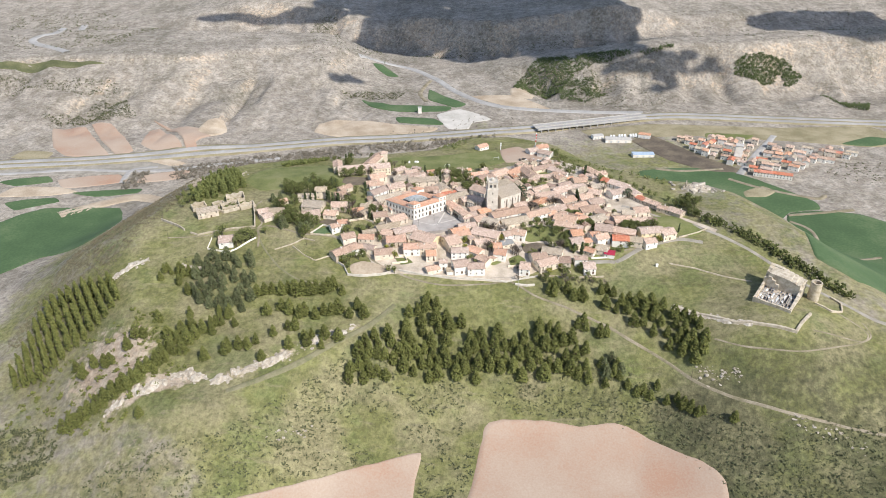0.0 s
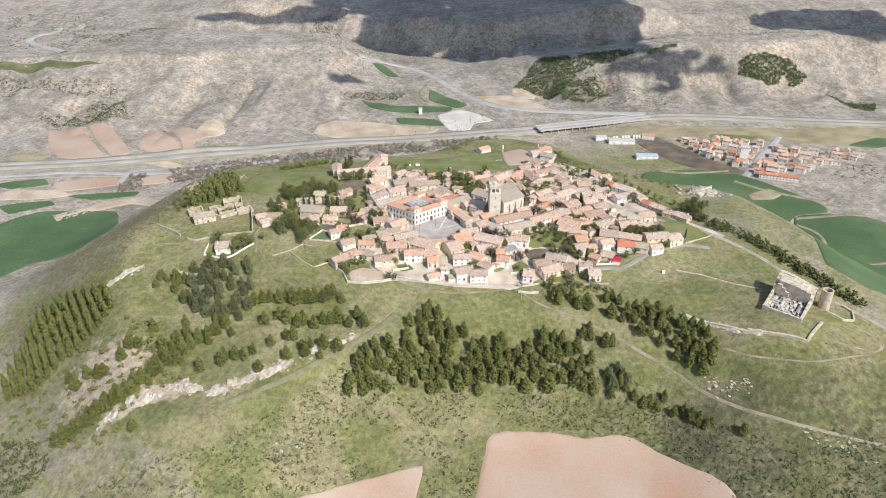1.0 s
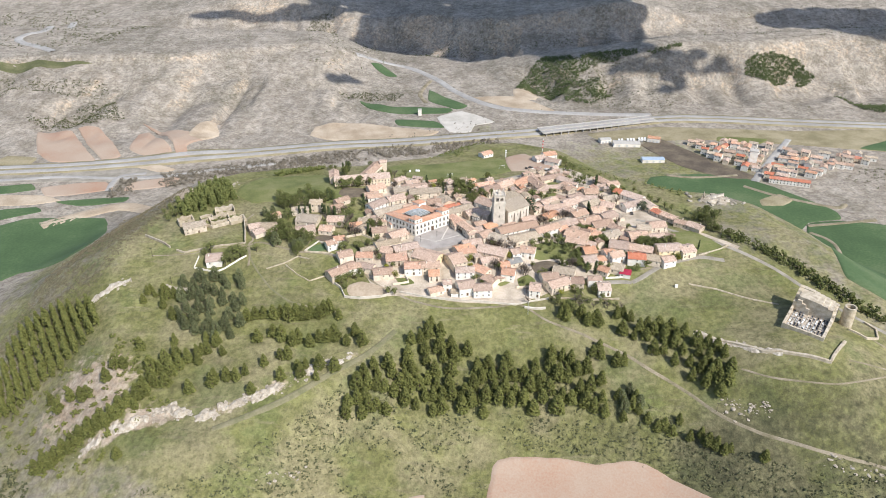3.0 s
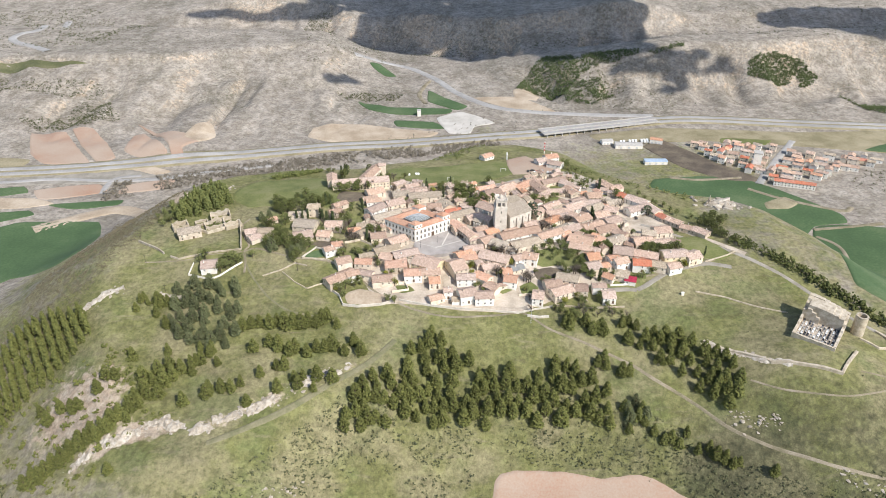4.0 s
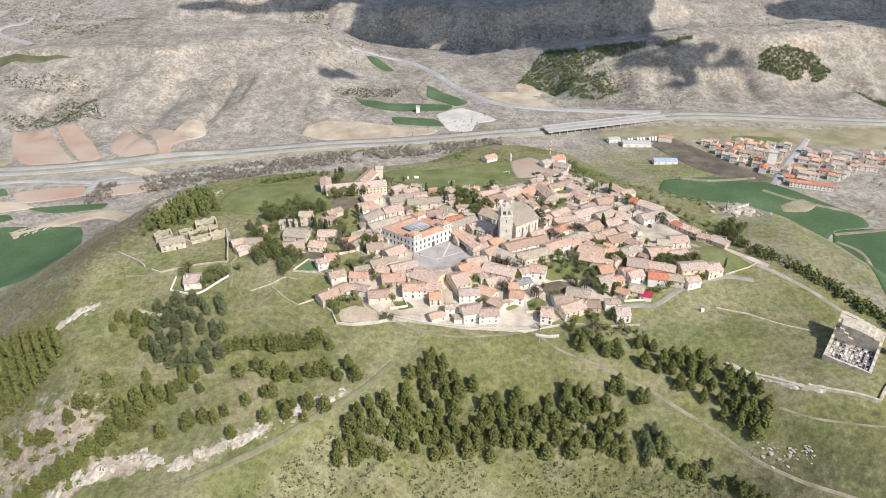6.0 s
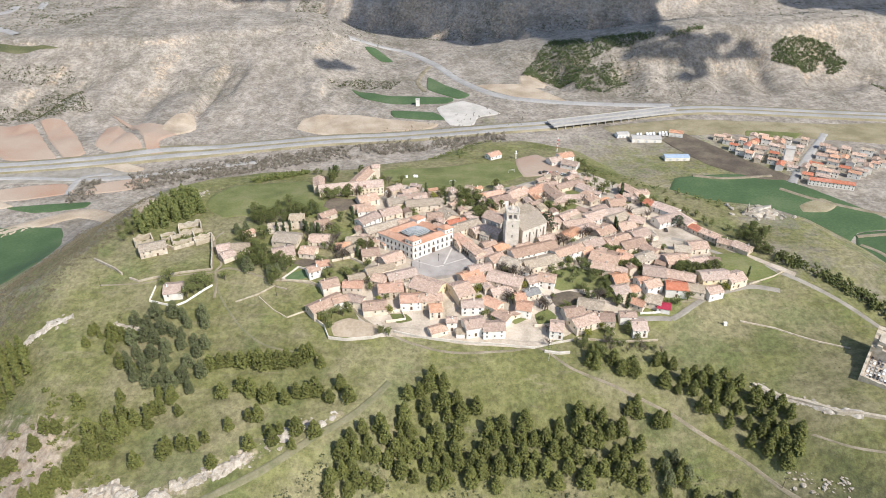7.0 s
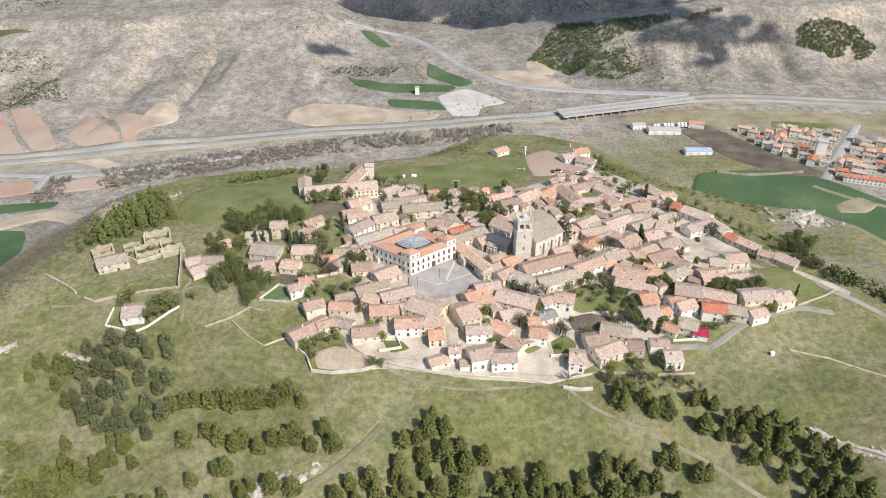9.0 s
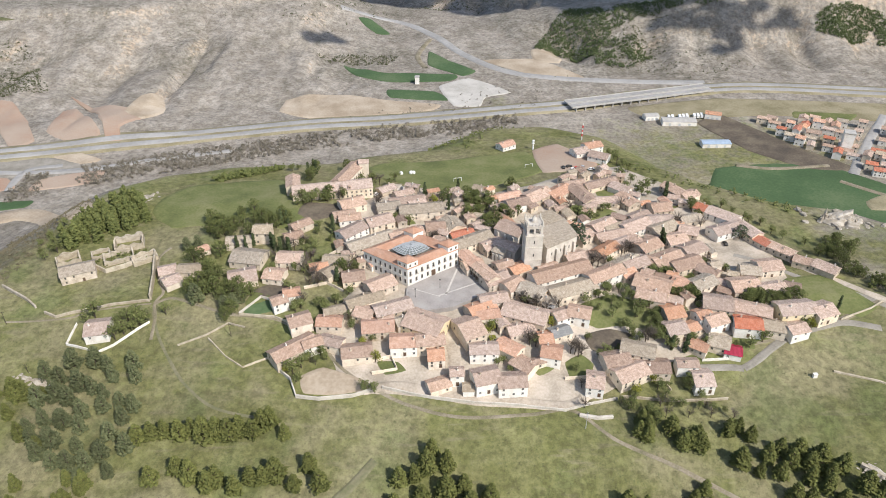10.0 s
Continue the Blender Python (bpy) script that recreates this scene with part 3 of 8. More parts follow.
ribbon("road", [(312, 256), (321, 270), (357, 320), (375, 343), (392, 366)], 6, ASPHALT_FAR, 0.9, "pale village street")
ribbon("road", [(-651.7, 875.9), (-610.9, 713.4), (-623.3, 677.3), (-623.1, 649.0), (-601.4, 622.7), (-569.8, 603.1), (-538.2, 578.4)], 9, ASPHALT_FAR, 1.0, "pale road winding through the far valley")
ribbon("path", [(-33.3, -28.4), (-19.8, -35.4), (0.9, -40.5), (27, -39.4), (43.9, -37.9), (59.4, -51), (80.1, -61), (101.7, -72.6), (115.9, -82.7), (131.5, -92.6), (146.4, -107.6), (161.2, -118.8), (177.2, -127.9), (192.9, -136), (215.7, -142.3), (240.3, -148.6), (263.7, -149.3)], 1.3, DIRT, 0.15, "pale dirt track down the grassy slope")
ribbon("path", [(217.3, -94.7), (238.1, -95.9), (249.6, -94.7), (255.3, -86.8), (246.9, -77.4), (238.9, -71)], 0.8, DIRT, 0.12, "worn footpath looping below the castle")
ribbon("path", [(161.7, -91.5), (179.4, -102), (206, -108.1), (235.9, -101), (254.9, -91.2), (257.3, -82.7), (255.6, -78.5)], 0.7, DIRT, 0.12, "thin worn footpath across the meadow")
ribbon("path", [(-32.1, -58.1), (-39.6, -67.8), (-50.7, -78.5), (-65.9, -89.0), (-86.0, -104.2), (-105.2, -116.6), (-123.9, -126.5)], 3.2, WORN, 0.1, "broad worn swathe of pale trodden grass")
ribbon("path", [(-135.1, 13.8), (-129.1, -0.1), (-120.4, -13.5), (-110.0, -26.4), (-95.8, -36.8), (-76.5, -41.4)], 1.1, WORN, 0.1, "faint trodden path across the meadow")
ribbon("path", [(116.8, -7.2), (135, -3.7), (160.3, 2.9), (188, 16.1)], 2.6, DIRT, 0.15, "pale lane along the town edge")
ribbon("road", [(135, 52.9), (146.3, 46), (163.2, 30), (182.4, 18), (200.5, 4.1), (216.6, -13.1), (229.3, -34.9), (240.6, -51.8), (253.4, -64.1), (272.3, -76.5), (300.9, -79)], 2.8, LANE, 0.12, "pale lane running down past the castle")
ribbon("path", [(-130.7, -4), (-132.4, 8), (-134.9, 16), (-133.4, 23.4), (-138.8, 33.9), (-144.2, 49.8), (-141.2, 59.2)], 1.2, DIRT, 0.15, "pale dirt lane beside a stone wall")
ribbon("path", [(-134.9, 16), (-128.3, 19.3), (-117.3, 15.9), (-102.3, 10.5), (-93.3, 8.9), (-80.8, 7.5), (-70.3, 3), (-62.4, -1.2), (-55.5, -9.2), (-48.6, -17.8), (-38.7, -25.8)], 1.2, DIRT, 0.15, "pale dirt lane into the town")
ribbon("path", [(-197, 6.1), (-183.7, 6.6), (-169.3, 7.9), (-160.7, 11.5), (-136.3, 16)], 0.7, DIRT, 0.15, "thin dirt track across the meadow")
ribbon("path", [(67, 192.3), (76.5, 171.3), (84.8, 158.3), (94.2, 153.4)], 3.5, DIRT, 0.2, "pale dirt track past a ploughed plot")
ribbon("road", [(-38.5, -28.3), (-25.2, -26.3), (-11.6, -29), (4, -33), (26, -34.3), (41.2, -35.5), (49.5, -31.1), (45.3, -20.7), (43.1, -9.8), (45.5, 0.4), (48.9, 8), (43.8, 17.5)], 4, PAVING, 0.22, "pale concrete street through the houses")
ribbon("road", [(-27.2, 61.4), (-32.2, 73.6), (-37.2, 91.7), (-36.2, 112.2), (-32.5, 128.2)], 5, PAVING, 0.22, "pale paved street up to the convent")
ribbon("road", [(-4.9, 7.9), (-2.5, -4.1), (-1.4, -15.4), (-2.6, -18.1)], 6, PAVING, 0.22, "pale paved street leading into the square")
ribbon("road", [(116.2, -18.9), (121.8, -15.7), (136.6, -5.4), (150.3, 0), (165.9, 3.4), (181.1, 0.7)], 3, LANE, 0.2, "narrow grey lane curving round the town edge")
ribbon("road", [(98.4, -17.9), (109.7, -18), (116.2, -18.9)], 3, LANE, 0.22, "short grey lane between gardens")
ribbon("road", [(152, 80.2), (157.6, 57), (164.6, 41.3), (175.1, 30.2), (183.6, 21.7), (194.5, 13.1)], 3.4, PAVING, 0.2, "paved lane beside the terraced houses")
patch("pavement", [(-52.4, -14.9), (-47.5, -28.3), (-38.4, -29.6), (1.8, -32.3), (43.5, -34.8), (62.1, -28.6), (87.6, -15), (113.8, -3.8), (135.4, -2), (151.7, 3.7), (165, 13.1), (153.2, 32.9), (154.5, 42.4), (151.1, 77.5), (132.5, 111.9), (102.3, 159), (68.7, 143.6), (23.6, 118.7), (-34, 125.4), (-45.2, 107.8), (-58.3, 89.2), (-59, 70.3), (-52.7, 52.4), (-44.5, 38.6), (-49.2, 21.7), (-54, 8.5), (-57.4, -3.6)], PAVING, 0.08, "dusty pale streets and yards between the houses")
patch("field", [(-55.9, 149.6), (-43.5, 163.9), (-8.5, 167.2), (45.8, 183.5), (52.4, 161.9), (52.5, 148.1), (31, 132.6), (4.6, 118.9), (-14.6, 122.3), (-37.8, 134.2)], PASTURE, 0.2, "bright green sports meadow behind the houses")
patch("field", [(51.4, 184.3), (69.6, 197.8), (89.1, 162.8), (80.5, 153.6), (54.2, 148)], TILLED, 0.25, "small ploughed plot of brown earth")
patch("field", [(146.7, 26.3), (153.2, 32.9), (169.6, 35), (180.2, 19.7), (184.8, 13.2), (174.5, 6.7), (161.9, 11.4), (152.8, 19.7)], PASTURE, 0.25, "green walled garden meadow by the lane")
patch("field", [(-64.2, -21.9), (-55.6, -17.6), (-38.9, -23.8), (-36.3, -27.8), (-47.3, -30.1), (-61.9, -29.5)], SAND, 0.25, "sandy walled yard beside a garden")
patch("field", [(124.9, -5.7), (139.6, -3.6), (137.7, -2.1), (116.8, -1.5), (113.4, -5.3), (116.7, -9.7), (124, -8.6)], PASTURE, 0.25, "green plot below the white house")
patch("field", [(49.5, 12.7), (53.4, 5.5), (60.1, 1.8), (70, 3.5), (83.9, 0.6), (83, -3.9), (91.2, 0.8), (89.1, 13), (77.6, 17.7), (68.2, 21.2)], PASTURE, 0.25, "green public garden with trees")
patch("field", [(82.2, 126.7), (97.2, 121.4), (92.4, 113.9), (79.9, 114.2)], PASTURE, 0.3, "green courtyard lawn among low houses")
patch("field", [(62.1, 100.7), (77.1, 99.3), (86.5, 93.5), (68.4, 83.5), (57, 85.6)], PASTURE, 0.3, "green garden behind the church")
patch("field", [(-94.6, 15.6), (-91.1, 22.6), (-77.5, 17.6), (-79.2, 12.8), (-88.9, 11.6)], PASTURE, 0.25, "green walled kitchen garden")
patch("field", [(-80.2, 97), (-65.1, 96.3), (-58.4, 90.3), (-71.8, 81.1), (-82.8, 85.9)], FALLOW, 0.25, "brown fallow garden under the convent")
patch("field", [(-33.8, -15.1), (-25.7, -15.2), (-22.1, -19.2), (-30, -21.1)], PASTURE, 0.3, "overgrown little garden by the street")
patch("field", [(-163.1, 93.8), (-162, 112.3), (-151.2, 127.9), (-126.8, 134), (-100.4, 134.6), (-86.8, 100.2), (-79, 80.8), (-82.3, 74.4), (-90.8, 73.7), (-108, 85.6), (-118.5, 79.9), (-133, 79.2), (-147, 77.3)], PASTURE, 0.2, "bright green meadow beside the convent")
patch("garden", [(27, -15.7), (35.2, -11.9), (39.7, -17.5), (32.6, -21.7)], PASTURE, 0.3, "small green garden between houses")
patch("garden", [(43.6, -15.9), (50.5, -12.1), (54.9, -16.9), (51.8, -22.9), (45, -23.3)], PASTURE, 0.3, "small green garden between houses")
patch("garden", [(-31.3, 83.8), (-24.1, 85.3), (-21, 80.7), (-29.6, 78.3)], PASTURE, 0.3, "small green garden behind house walls")
patch("garden", [(100.4, 38.4), (109.7, 43.2), (114.3, 36.3), (104.6, 29.6)], PASTURE, 0.3, "small green garden behind house walls")
patch("field", [(-92.6, 23.8), (-84.8, 29.1), (-75.5, 27.4), (-75.2, 18.3), (-84.9, 16.7)], FALLOW, 0.25, "dark dug garden plot")
patch("field", [(-95.3, 12.5), (-85, 17.4), (-79.2, 12.8), (-91, 9.5)], CROP, 0.3, "dark green kitchen garden bed")
patch("garden", [(53.6, -1.8), (64.9, 1.3), (74.4, -1.6), (67.9, -8.5), (56.4, -9.9)], FALLOW, 0.3, "bare brown garden plot beside the street")


# ---- building tools ----
class Shape:
    """Collects boxes and faces for one mesh."""

    def __init__(self):
        self.v, self.f, self.m = [], [], []

    def add(self, verts, faces, mat=0, at=None):
        o = len(self.v)
        self.v += [tuple(at @ Vector(p)) if at else tuple(p) for p in verts]
        self.f += [tuple(o + i for i in q) for q in faces]
        self.m += [mat] * len(faces)
        return self

    def box(self, x0, x1, y0, y1, z0, z1, mat=0, at=None):
        v = [(x0, y0, z0), (x1, y0, z0), (x1, y1, z0), (x0, y1, z0), (x0, y0, z1), (x1, y0, z1), (x1, y1, z1), (x0, y1, z1)]
        return self.add(v, [(0, 3, 2, 1), (4, 5, 6, 7), (0, 1, 5, 4), (1, 2, 6, 5), (2, 3, 7, 6), (3, 0, 4, 7)], mat, at)

    def tube(self, r0, r1, z0, z1, n=12, mat=0, at=None, cap=True):
        a = [2 * math.pi * k / n for k in range(n)]
        v = [(r0 * math.cos(t), r0 * math.sin(t), z0) for t in a] + [(r1 * math.cos(t), r1 * math.sin(t), z1) for t in a]
        f = [(k, (k + 1) % n, n + (k + 1) % n, n + k) for k in range(n)]
        if cap:
            f += [tuple(range(n, 2 * n))]
        return self.add(v, f, mat, at)

    def mesh(self, name, mats, smooth=False):
        me = mesh_of(name, self.v, self.f, mats, smooth)
        if any(self.m):
            me.polygons.foreach_set("material_index", self.m)
        return me


def part(name, data, parent, label="", at=None):
    ob = new(name, data)
    ob.parent = parent
    if at is not None:
        ob.matrix_local = at
    return tagged(ob, label)


def thing(name, m, label, category, group=""):
    ob = new(name)
    ob.matrix_world = m
    ob.empty_display_size = 0.5
    return tagged(ob, label, category, group)


# window leaves looking along -y, sill at z = 0
WINDOW = Shape().box(-0.36, 0.36, -0.05, 0.1, 0, 1.0).box(-0.5, 0.5, -0.09, 0.1, -0.1, 0.0, 1).box(-0.5, -0.42, -0.07, 0.1, 0, 1.2, 1).box(
    0.42, 0.5, -0.07, 0.1, 0, 1.2, 1).box(-0.5, 0.5, -0.07, 0.1, 1.15, 1.25, 1).mesh("window", [GLASS, OLD_STONE])
WINDOW_WHITE = Shape().box(-0.42, 0.42, -0.05, 0.1, 0, 1.15).box(-0.5, 0.5, -0.09, 0.1, -0.08, 0.0, 1).box(-0.03, 0.03, -0.07, 0.1, 0, 1.15, 1).mesh(
    "window", [GLASS, WHITE])
DOOR = Shape().box(-0.55, 0.55, -0.05, 0.1, 0, 2.0).box(-0.68, -0.55, -0.08, 0.1, 0, 2.1, 1).box(0.55, 0.68, -0.08, 0.1, 0, 2.1, 1).box(
    -0.68, 0.68, -0.08, 0.1, 2.0, 2.15, 1).mesh("door", [SHUTTER, OLD_STONE])
CHIMNEYS = [Shape().box(-0.3, 0.3, -0.25, 0.25, -0.8, 0.9).box(-0.38, 0.38, -0.33, 0.33, 0.9, 1.02, 1).box(-0.2, 0.2, -0.15, 0.15, 1.02, 1.25).mesh("chimney", [WALLS[k], ROOFS["p"]]) for k in "cws"]
ROOF_WORDS = {"p": "faded pink clay tile roof", "g": "weathered grey-tan tile roof", "o": "orange clay tile roof", "r": "red tile roof",
              "b": "brown tile roof", "k": "grey sheet roof", "R": "crimson sheet roof", "n": "new orange tile roof"}
WALL_WORDS = {"c": "cream rendered", "w": "white rendered", "s": "rubble stone", "y": "ochre rendered"}
dice = random.Random(7)


def gable_roof(length, width, eave, rise, over=0.35, thick=0.16):
    """Two tiled slopes with a slightly uneven ridge and eaves, ridge along x."""
    s, n = Shape(), 5
    hx, hy = length / 2 + over, width / 2 + over
    drop = rise * over / (width / 2)
    sag = [dice.uniform(-0.10, 0.06) for _ in range(n + 1)]
    lip = [dice.uniform(-0.07, 0.07) for _ in range(n + 1)]
    tops, lows = [], []
    for k in range(n + 1):
        x = -hx + 2 * hx * k / n
        tops.append([(x, -hy, eave - drop + lip[k] + 0.12), (x, -hy / 2, eave + rise * 0.5 - drop / 2 + 0.1 + lip[k] / 2), (x, 0, eave + rise + sag[k] + 0.1),
                     (x, hy / 2, eave + rise * 0.5 - drop / 2 + 0.1 - lip[k] / 2), (x, hy, eave - drop - lip[k] + 0.12)])
        lows.append([(p[0], p[1], p[2] - thick) for p in tops[-1]])
    v = [p for row in tops for p in row] + [p for row in lows for p in row]
    o, f = 5 * (n + 1), []
    for k in range(n):
        for j in range(4):
            a = 5 * k + j
            f += [(a, a + 5, a + 6, a + 1), (o + a, o + a + 1, o + a + 6, o + a + 5)]
        a = 5 * k
        f += [(a, o + a, o + a + 5, a + 5), (a + 4, a + 9, o + a + 9, o + a + 4)]
    for j in range(4):
        a = 5 * n + j
        f += [(j, j + 1, o + j + 1, o + j), (a, o + a, o + a + 1, a + 1)]
    s.add(v, f)
    # ridge tiles
    for k in range(n):
        z = eave + rise + 0.1 + (sag[k] + sag[k + 1]) / 2
        x = -hx + 2 * hx * k / n
        s.add([(x, -0.14, z + 0.0), (x, 0, z + 0.13), (x, 0.14, z), (x + 2 * hx / n, -0.14, z), (x + 2 * hx / n, 0, z + 0.13), (x + 2 * hx / n, 0.14, z)],
              [(0, 3, 4, 1), (1, 4, 5, 2), (0, 1, 2), (3, 5, 4)])
    return s


def gable_walls(length, width, eave, rise, base):
    hx, hy = length / 2, width / 2
    v = [(-hx, -hy, base), (hx, -hy, base), (hx, hy, base), (-hx, hy, base), (-hx, -hy, eave), (hx, -hy, eave), (hx, hy, eave), (-hx, hy, eave),
         (-hx, 0, eave + rise), (hx, 0, eave + rise)]
    return Shape().add(v, [(0, 1, 5, 4), (2, 3, 7, 6), (1, 2, 6, 9, 5), (3, 0, 4, 8, 7), (0, 3, 2, 1)])


FOOTPRINTS = []


def house(x, y, turn, length, width, eave, tone, wall, pitch=0.40, name="house", windows=True):
    """A gabled house with its ridge along turn degrees."""
    if math.cos(radians(turn)) < 0:
        turn += 180
    c, s = math.cos(radians(turn)), math.sin(radians(turn))
    corners = [(x + c * a * length / 2 - s * b * width / 2, y + s * a * length / 2 + c * b * width / 2) for a in (-1, 1) for b in (-1, 1)]
    levels = [h(*q) for q in corners]
    z, base = h(x, y), min(levels) - h(x, y) - 0.6
    FOOTPRINTS.append((x, y, max(length, width) / 2, turn, length, width))
    storeys = "single-storey" if eave < 4.2 else "two-storey"
    ob = thing(name, pose(x, y, z, 0, 0, turn), f"{storeys} {WALL_WORDS[wall]} house with {ROOF_WORDS[tone]}", "house", "houses of the hilltop town")
    rise = width / 2 * pitch
    part("wall", gable_walls(length, width, eave, rise, base).mesh("wall", WALLS[wall]), ob)
    part("roof", gable_roof(length, width, eave, rise).mesh("roof", ROOFS[tone]), ob)
    if dice.random() < 0.75 and eave > 3.2:
        cx, cy = dice.uniform(-0.35, 0.35) * length, dice.choice((-1, 1)) * width * dice.uniform(0.05, 0.2)
        part("chimney", dice.choice(CHIMNEYS), ob, at=pose(cx, cy, eave + rise * (1 - abs(cy) / (width / 2)) + 0.25))
    if not windows:
        return ob
    pane = WINDOW_WHITE if wall == "w" else WINDOW
    for side in (-1, 1):
        n = max(1, int(length / 3.3))
        for k in range(n):
            px = (k + 0.5) / n * length - length / 2 + dice.uniform(-0.25, 0.25)
            face = pose(px, side * width / 2, 0, 0, 0, 0 if side < 0 else 180)
            for level in ([0.7, eave - 1.6] if eave >= 3.7 else [eave - 1.9]):
                if dice.random() < 0.25:
                    continue
                if level == 0.7 and k == n // 2 and dice.random() < 0.7:
                    part("door", DOOR, ob, at=face @ pose(0, 0, max(base + 0.5, -0.1)))
                else:
                    part("window", pane, ob, at=face @ pose(0, 0, level))
    for end in (-1, 1):
        for py in ([0] if width < 7.5 else [-width / 4.5, width / 4.5]):
            if dice.random() < 0.45:
                part("window", pane, ob, at=pose(end * length / 2, py, eave - 1.9, 0, 0, 90 * end))
    return ob


def stone_wall(points, tall, thick, label, mat=OLD_STONE, name="stone_wall", closed=False):
    """A free-standing wall that follows the ground, with an uneven top."""
    line = []
    pts = list(points) + ([points[0]] if closed else [])
    for (ax, ay), (bx, by) in zip(pts, pts[1:]):
        n = max(1, int(math.hypot(bx - ax, by - ay) / 2.0))
        line += [(ax + (bx - ax) * k / n, ay + (by - ay) * k / n) for k in range(n)]
    line.append(pts[-1])
    q = np.array(line)
    way = np.gradient(q, axis=0)
    way /= np.linalg.norm(way, axis=1)[:, None] + 1e-9
    side = np.stack([-way[:, 1], way[:, 0]], 1) * thick / 2
    g = height(q[:, 0], q[:, 1])
    top = g + tall * (1 + 0.14 * fbm(q[:, 0], q[:, 1], 5, 61))
    v, n = [], len(q)
    for p, s, a, b in zip(q, side, g, top):
        v += [(*(p - s), a - 0.6), (*(p - s * 0.9), b - 0.08), (*(p - s * 0.5), b), (*(p + s * 0.5), b), (*(p + s * 0.9), b - 0.08), (*(p + s), a - 0.6)]
    f = [(6 * k + j, 6 * k + 6 + j, 6 * k + 7 + j, 6 * k + 1 + j) for k in range(n - 1) for j in range(5)]
    f += [tuple(range(5, -1, -1)), tuple(range(6 * n - 6, 6 * n))]
    return tagged(new(name, mesh_of(name, v, f, mat)), label, "wall")


# ---- square, palace, church, convent ----
def slab(name, ring, lift, mat, label):
    q = np.array(ring, float)
    z = height(q[:, 0], q[:, 1]).max() + lift
    n = len(q)
    v = [(*p, z) for p in q] + [(*p, z - 3) for p in q]
    return tagged(new(name, mesh_of(name, v, [tuple(range(n))] + [(k, n + k, n + (k + 1) % n, (k + 1) % n) for k in range(n)], mat)), label, kind="structure"), z


square, SQ = slab("pavement", [(-23.2, 26.0), (-0.5, 44.0), (13.2, 22.5), (5, 16), (-2.4, 11.5), (-17.2, 8.6), (-23.4, 17)], 0.25, PLAZA, "grey stone-paved town square")


def line_on_square(ax, ay, bx, by, wide):
    d = Vector((bx - ax, by - ay)).normalized()
    s = Vector((-d.y, d.x)) * wide / 2
    v = [(ax - s.x, ay - s.y), (bx - s.x, by - s.y), (bx + s.x, by + s.y), (ax + s.x, ay + s.y)]
    ob = new("trim", mesh_of("trim", [(*p, SQ + 0.02) for p in v] + [(*p, SQ - 0.1) for p in v],
             [(0, 1, 2, 3), (0, 4, 5, 1), (1, 5, 6, 2), (2, 6, 7, 3), (3, 7, 4, 0)], LINE))
    tagged(ob, "pale stone band across the paving", kind="structure")


line_on_square(0.5, 42.0, -5.5, 20.0, 0.9)
line_on_square(-9, 19.4, 9.5, 29.5, 0.7)
line_on_square(-20.5, 25.0, -8, 19.0, 0.4)


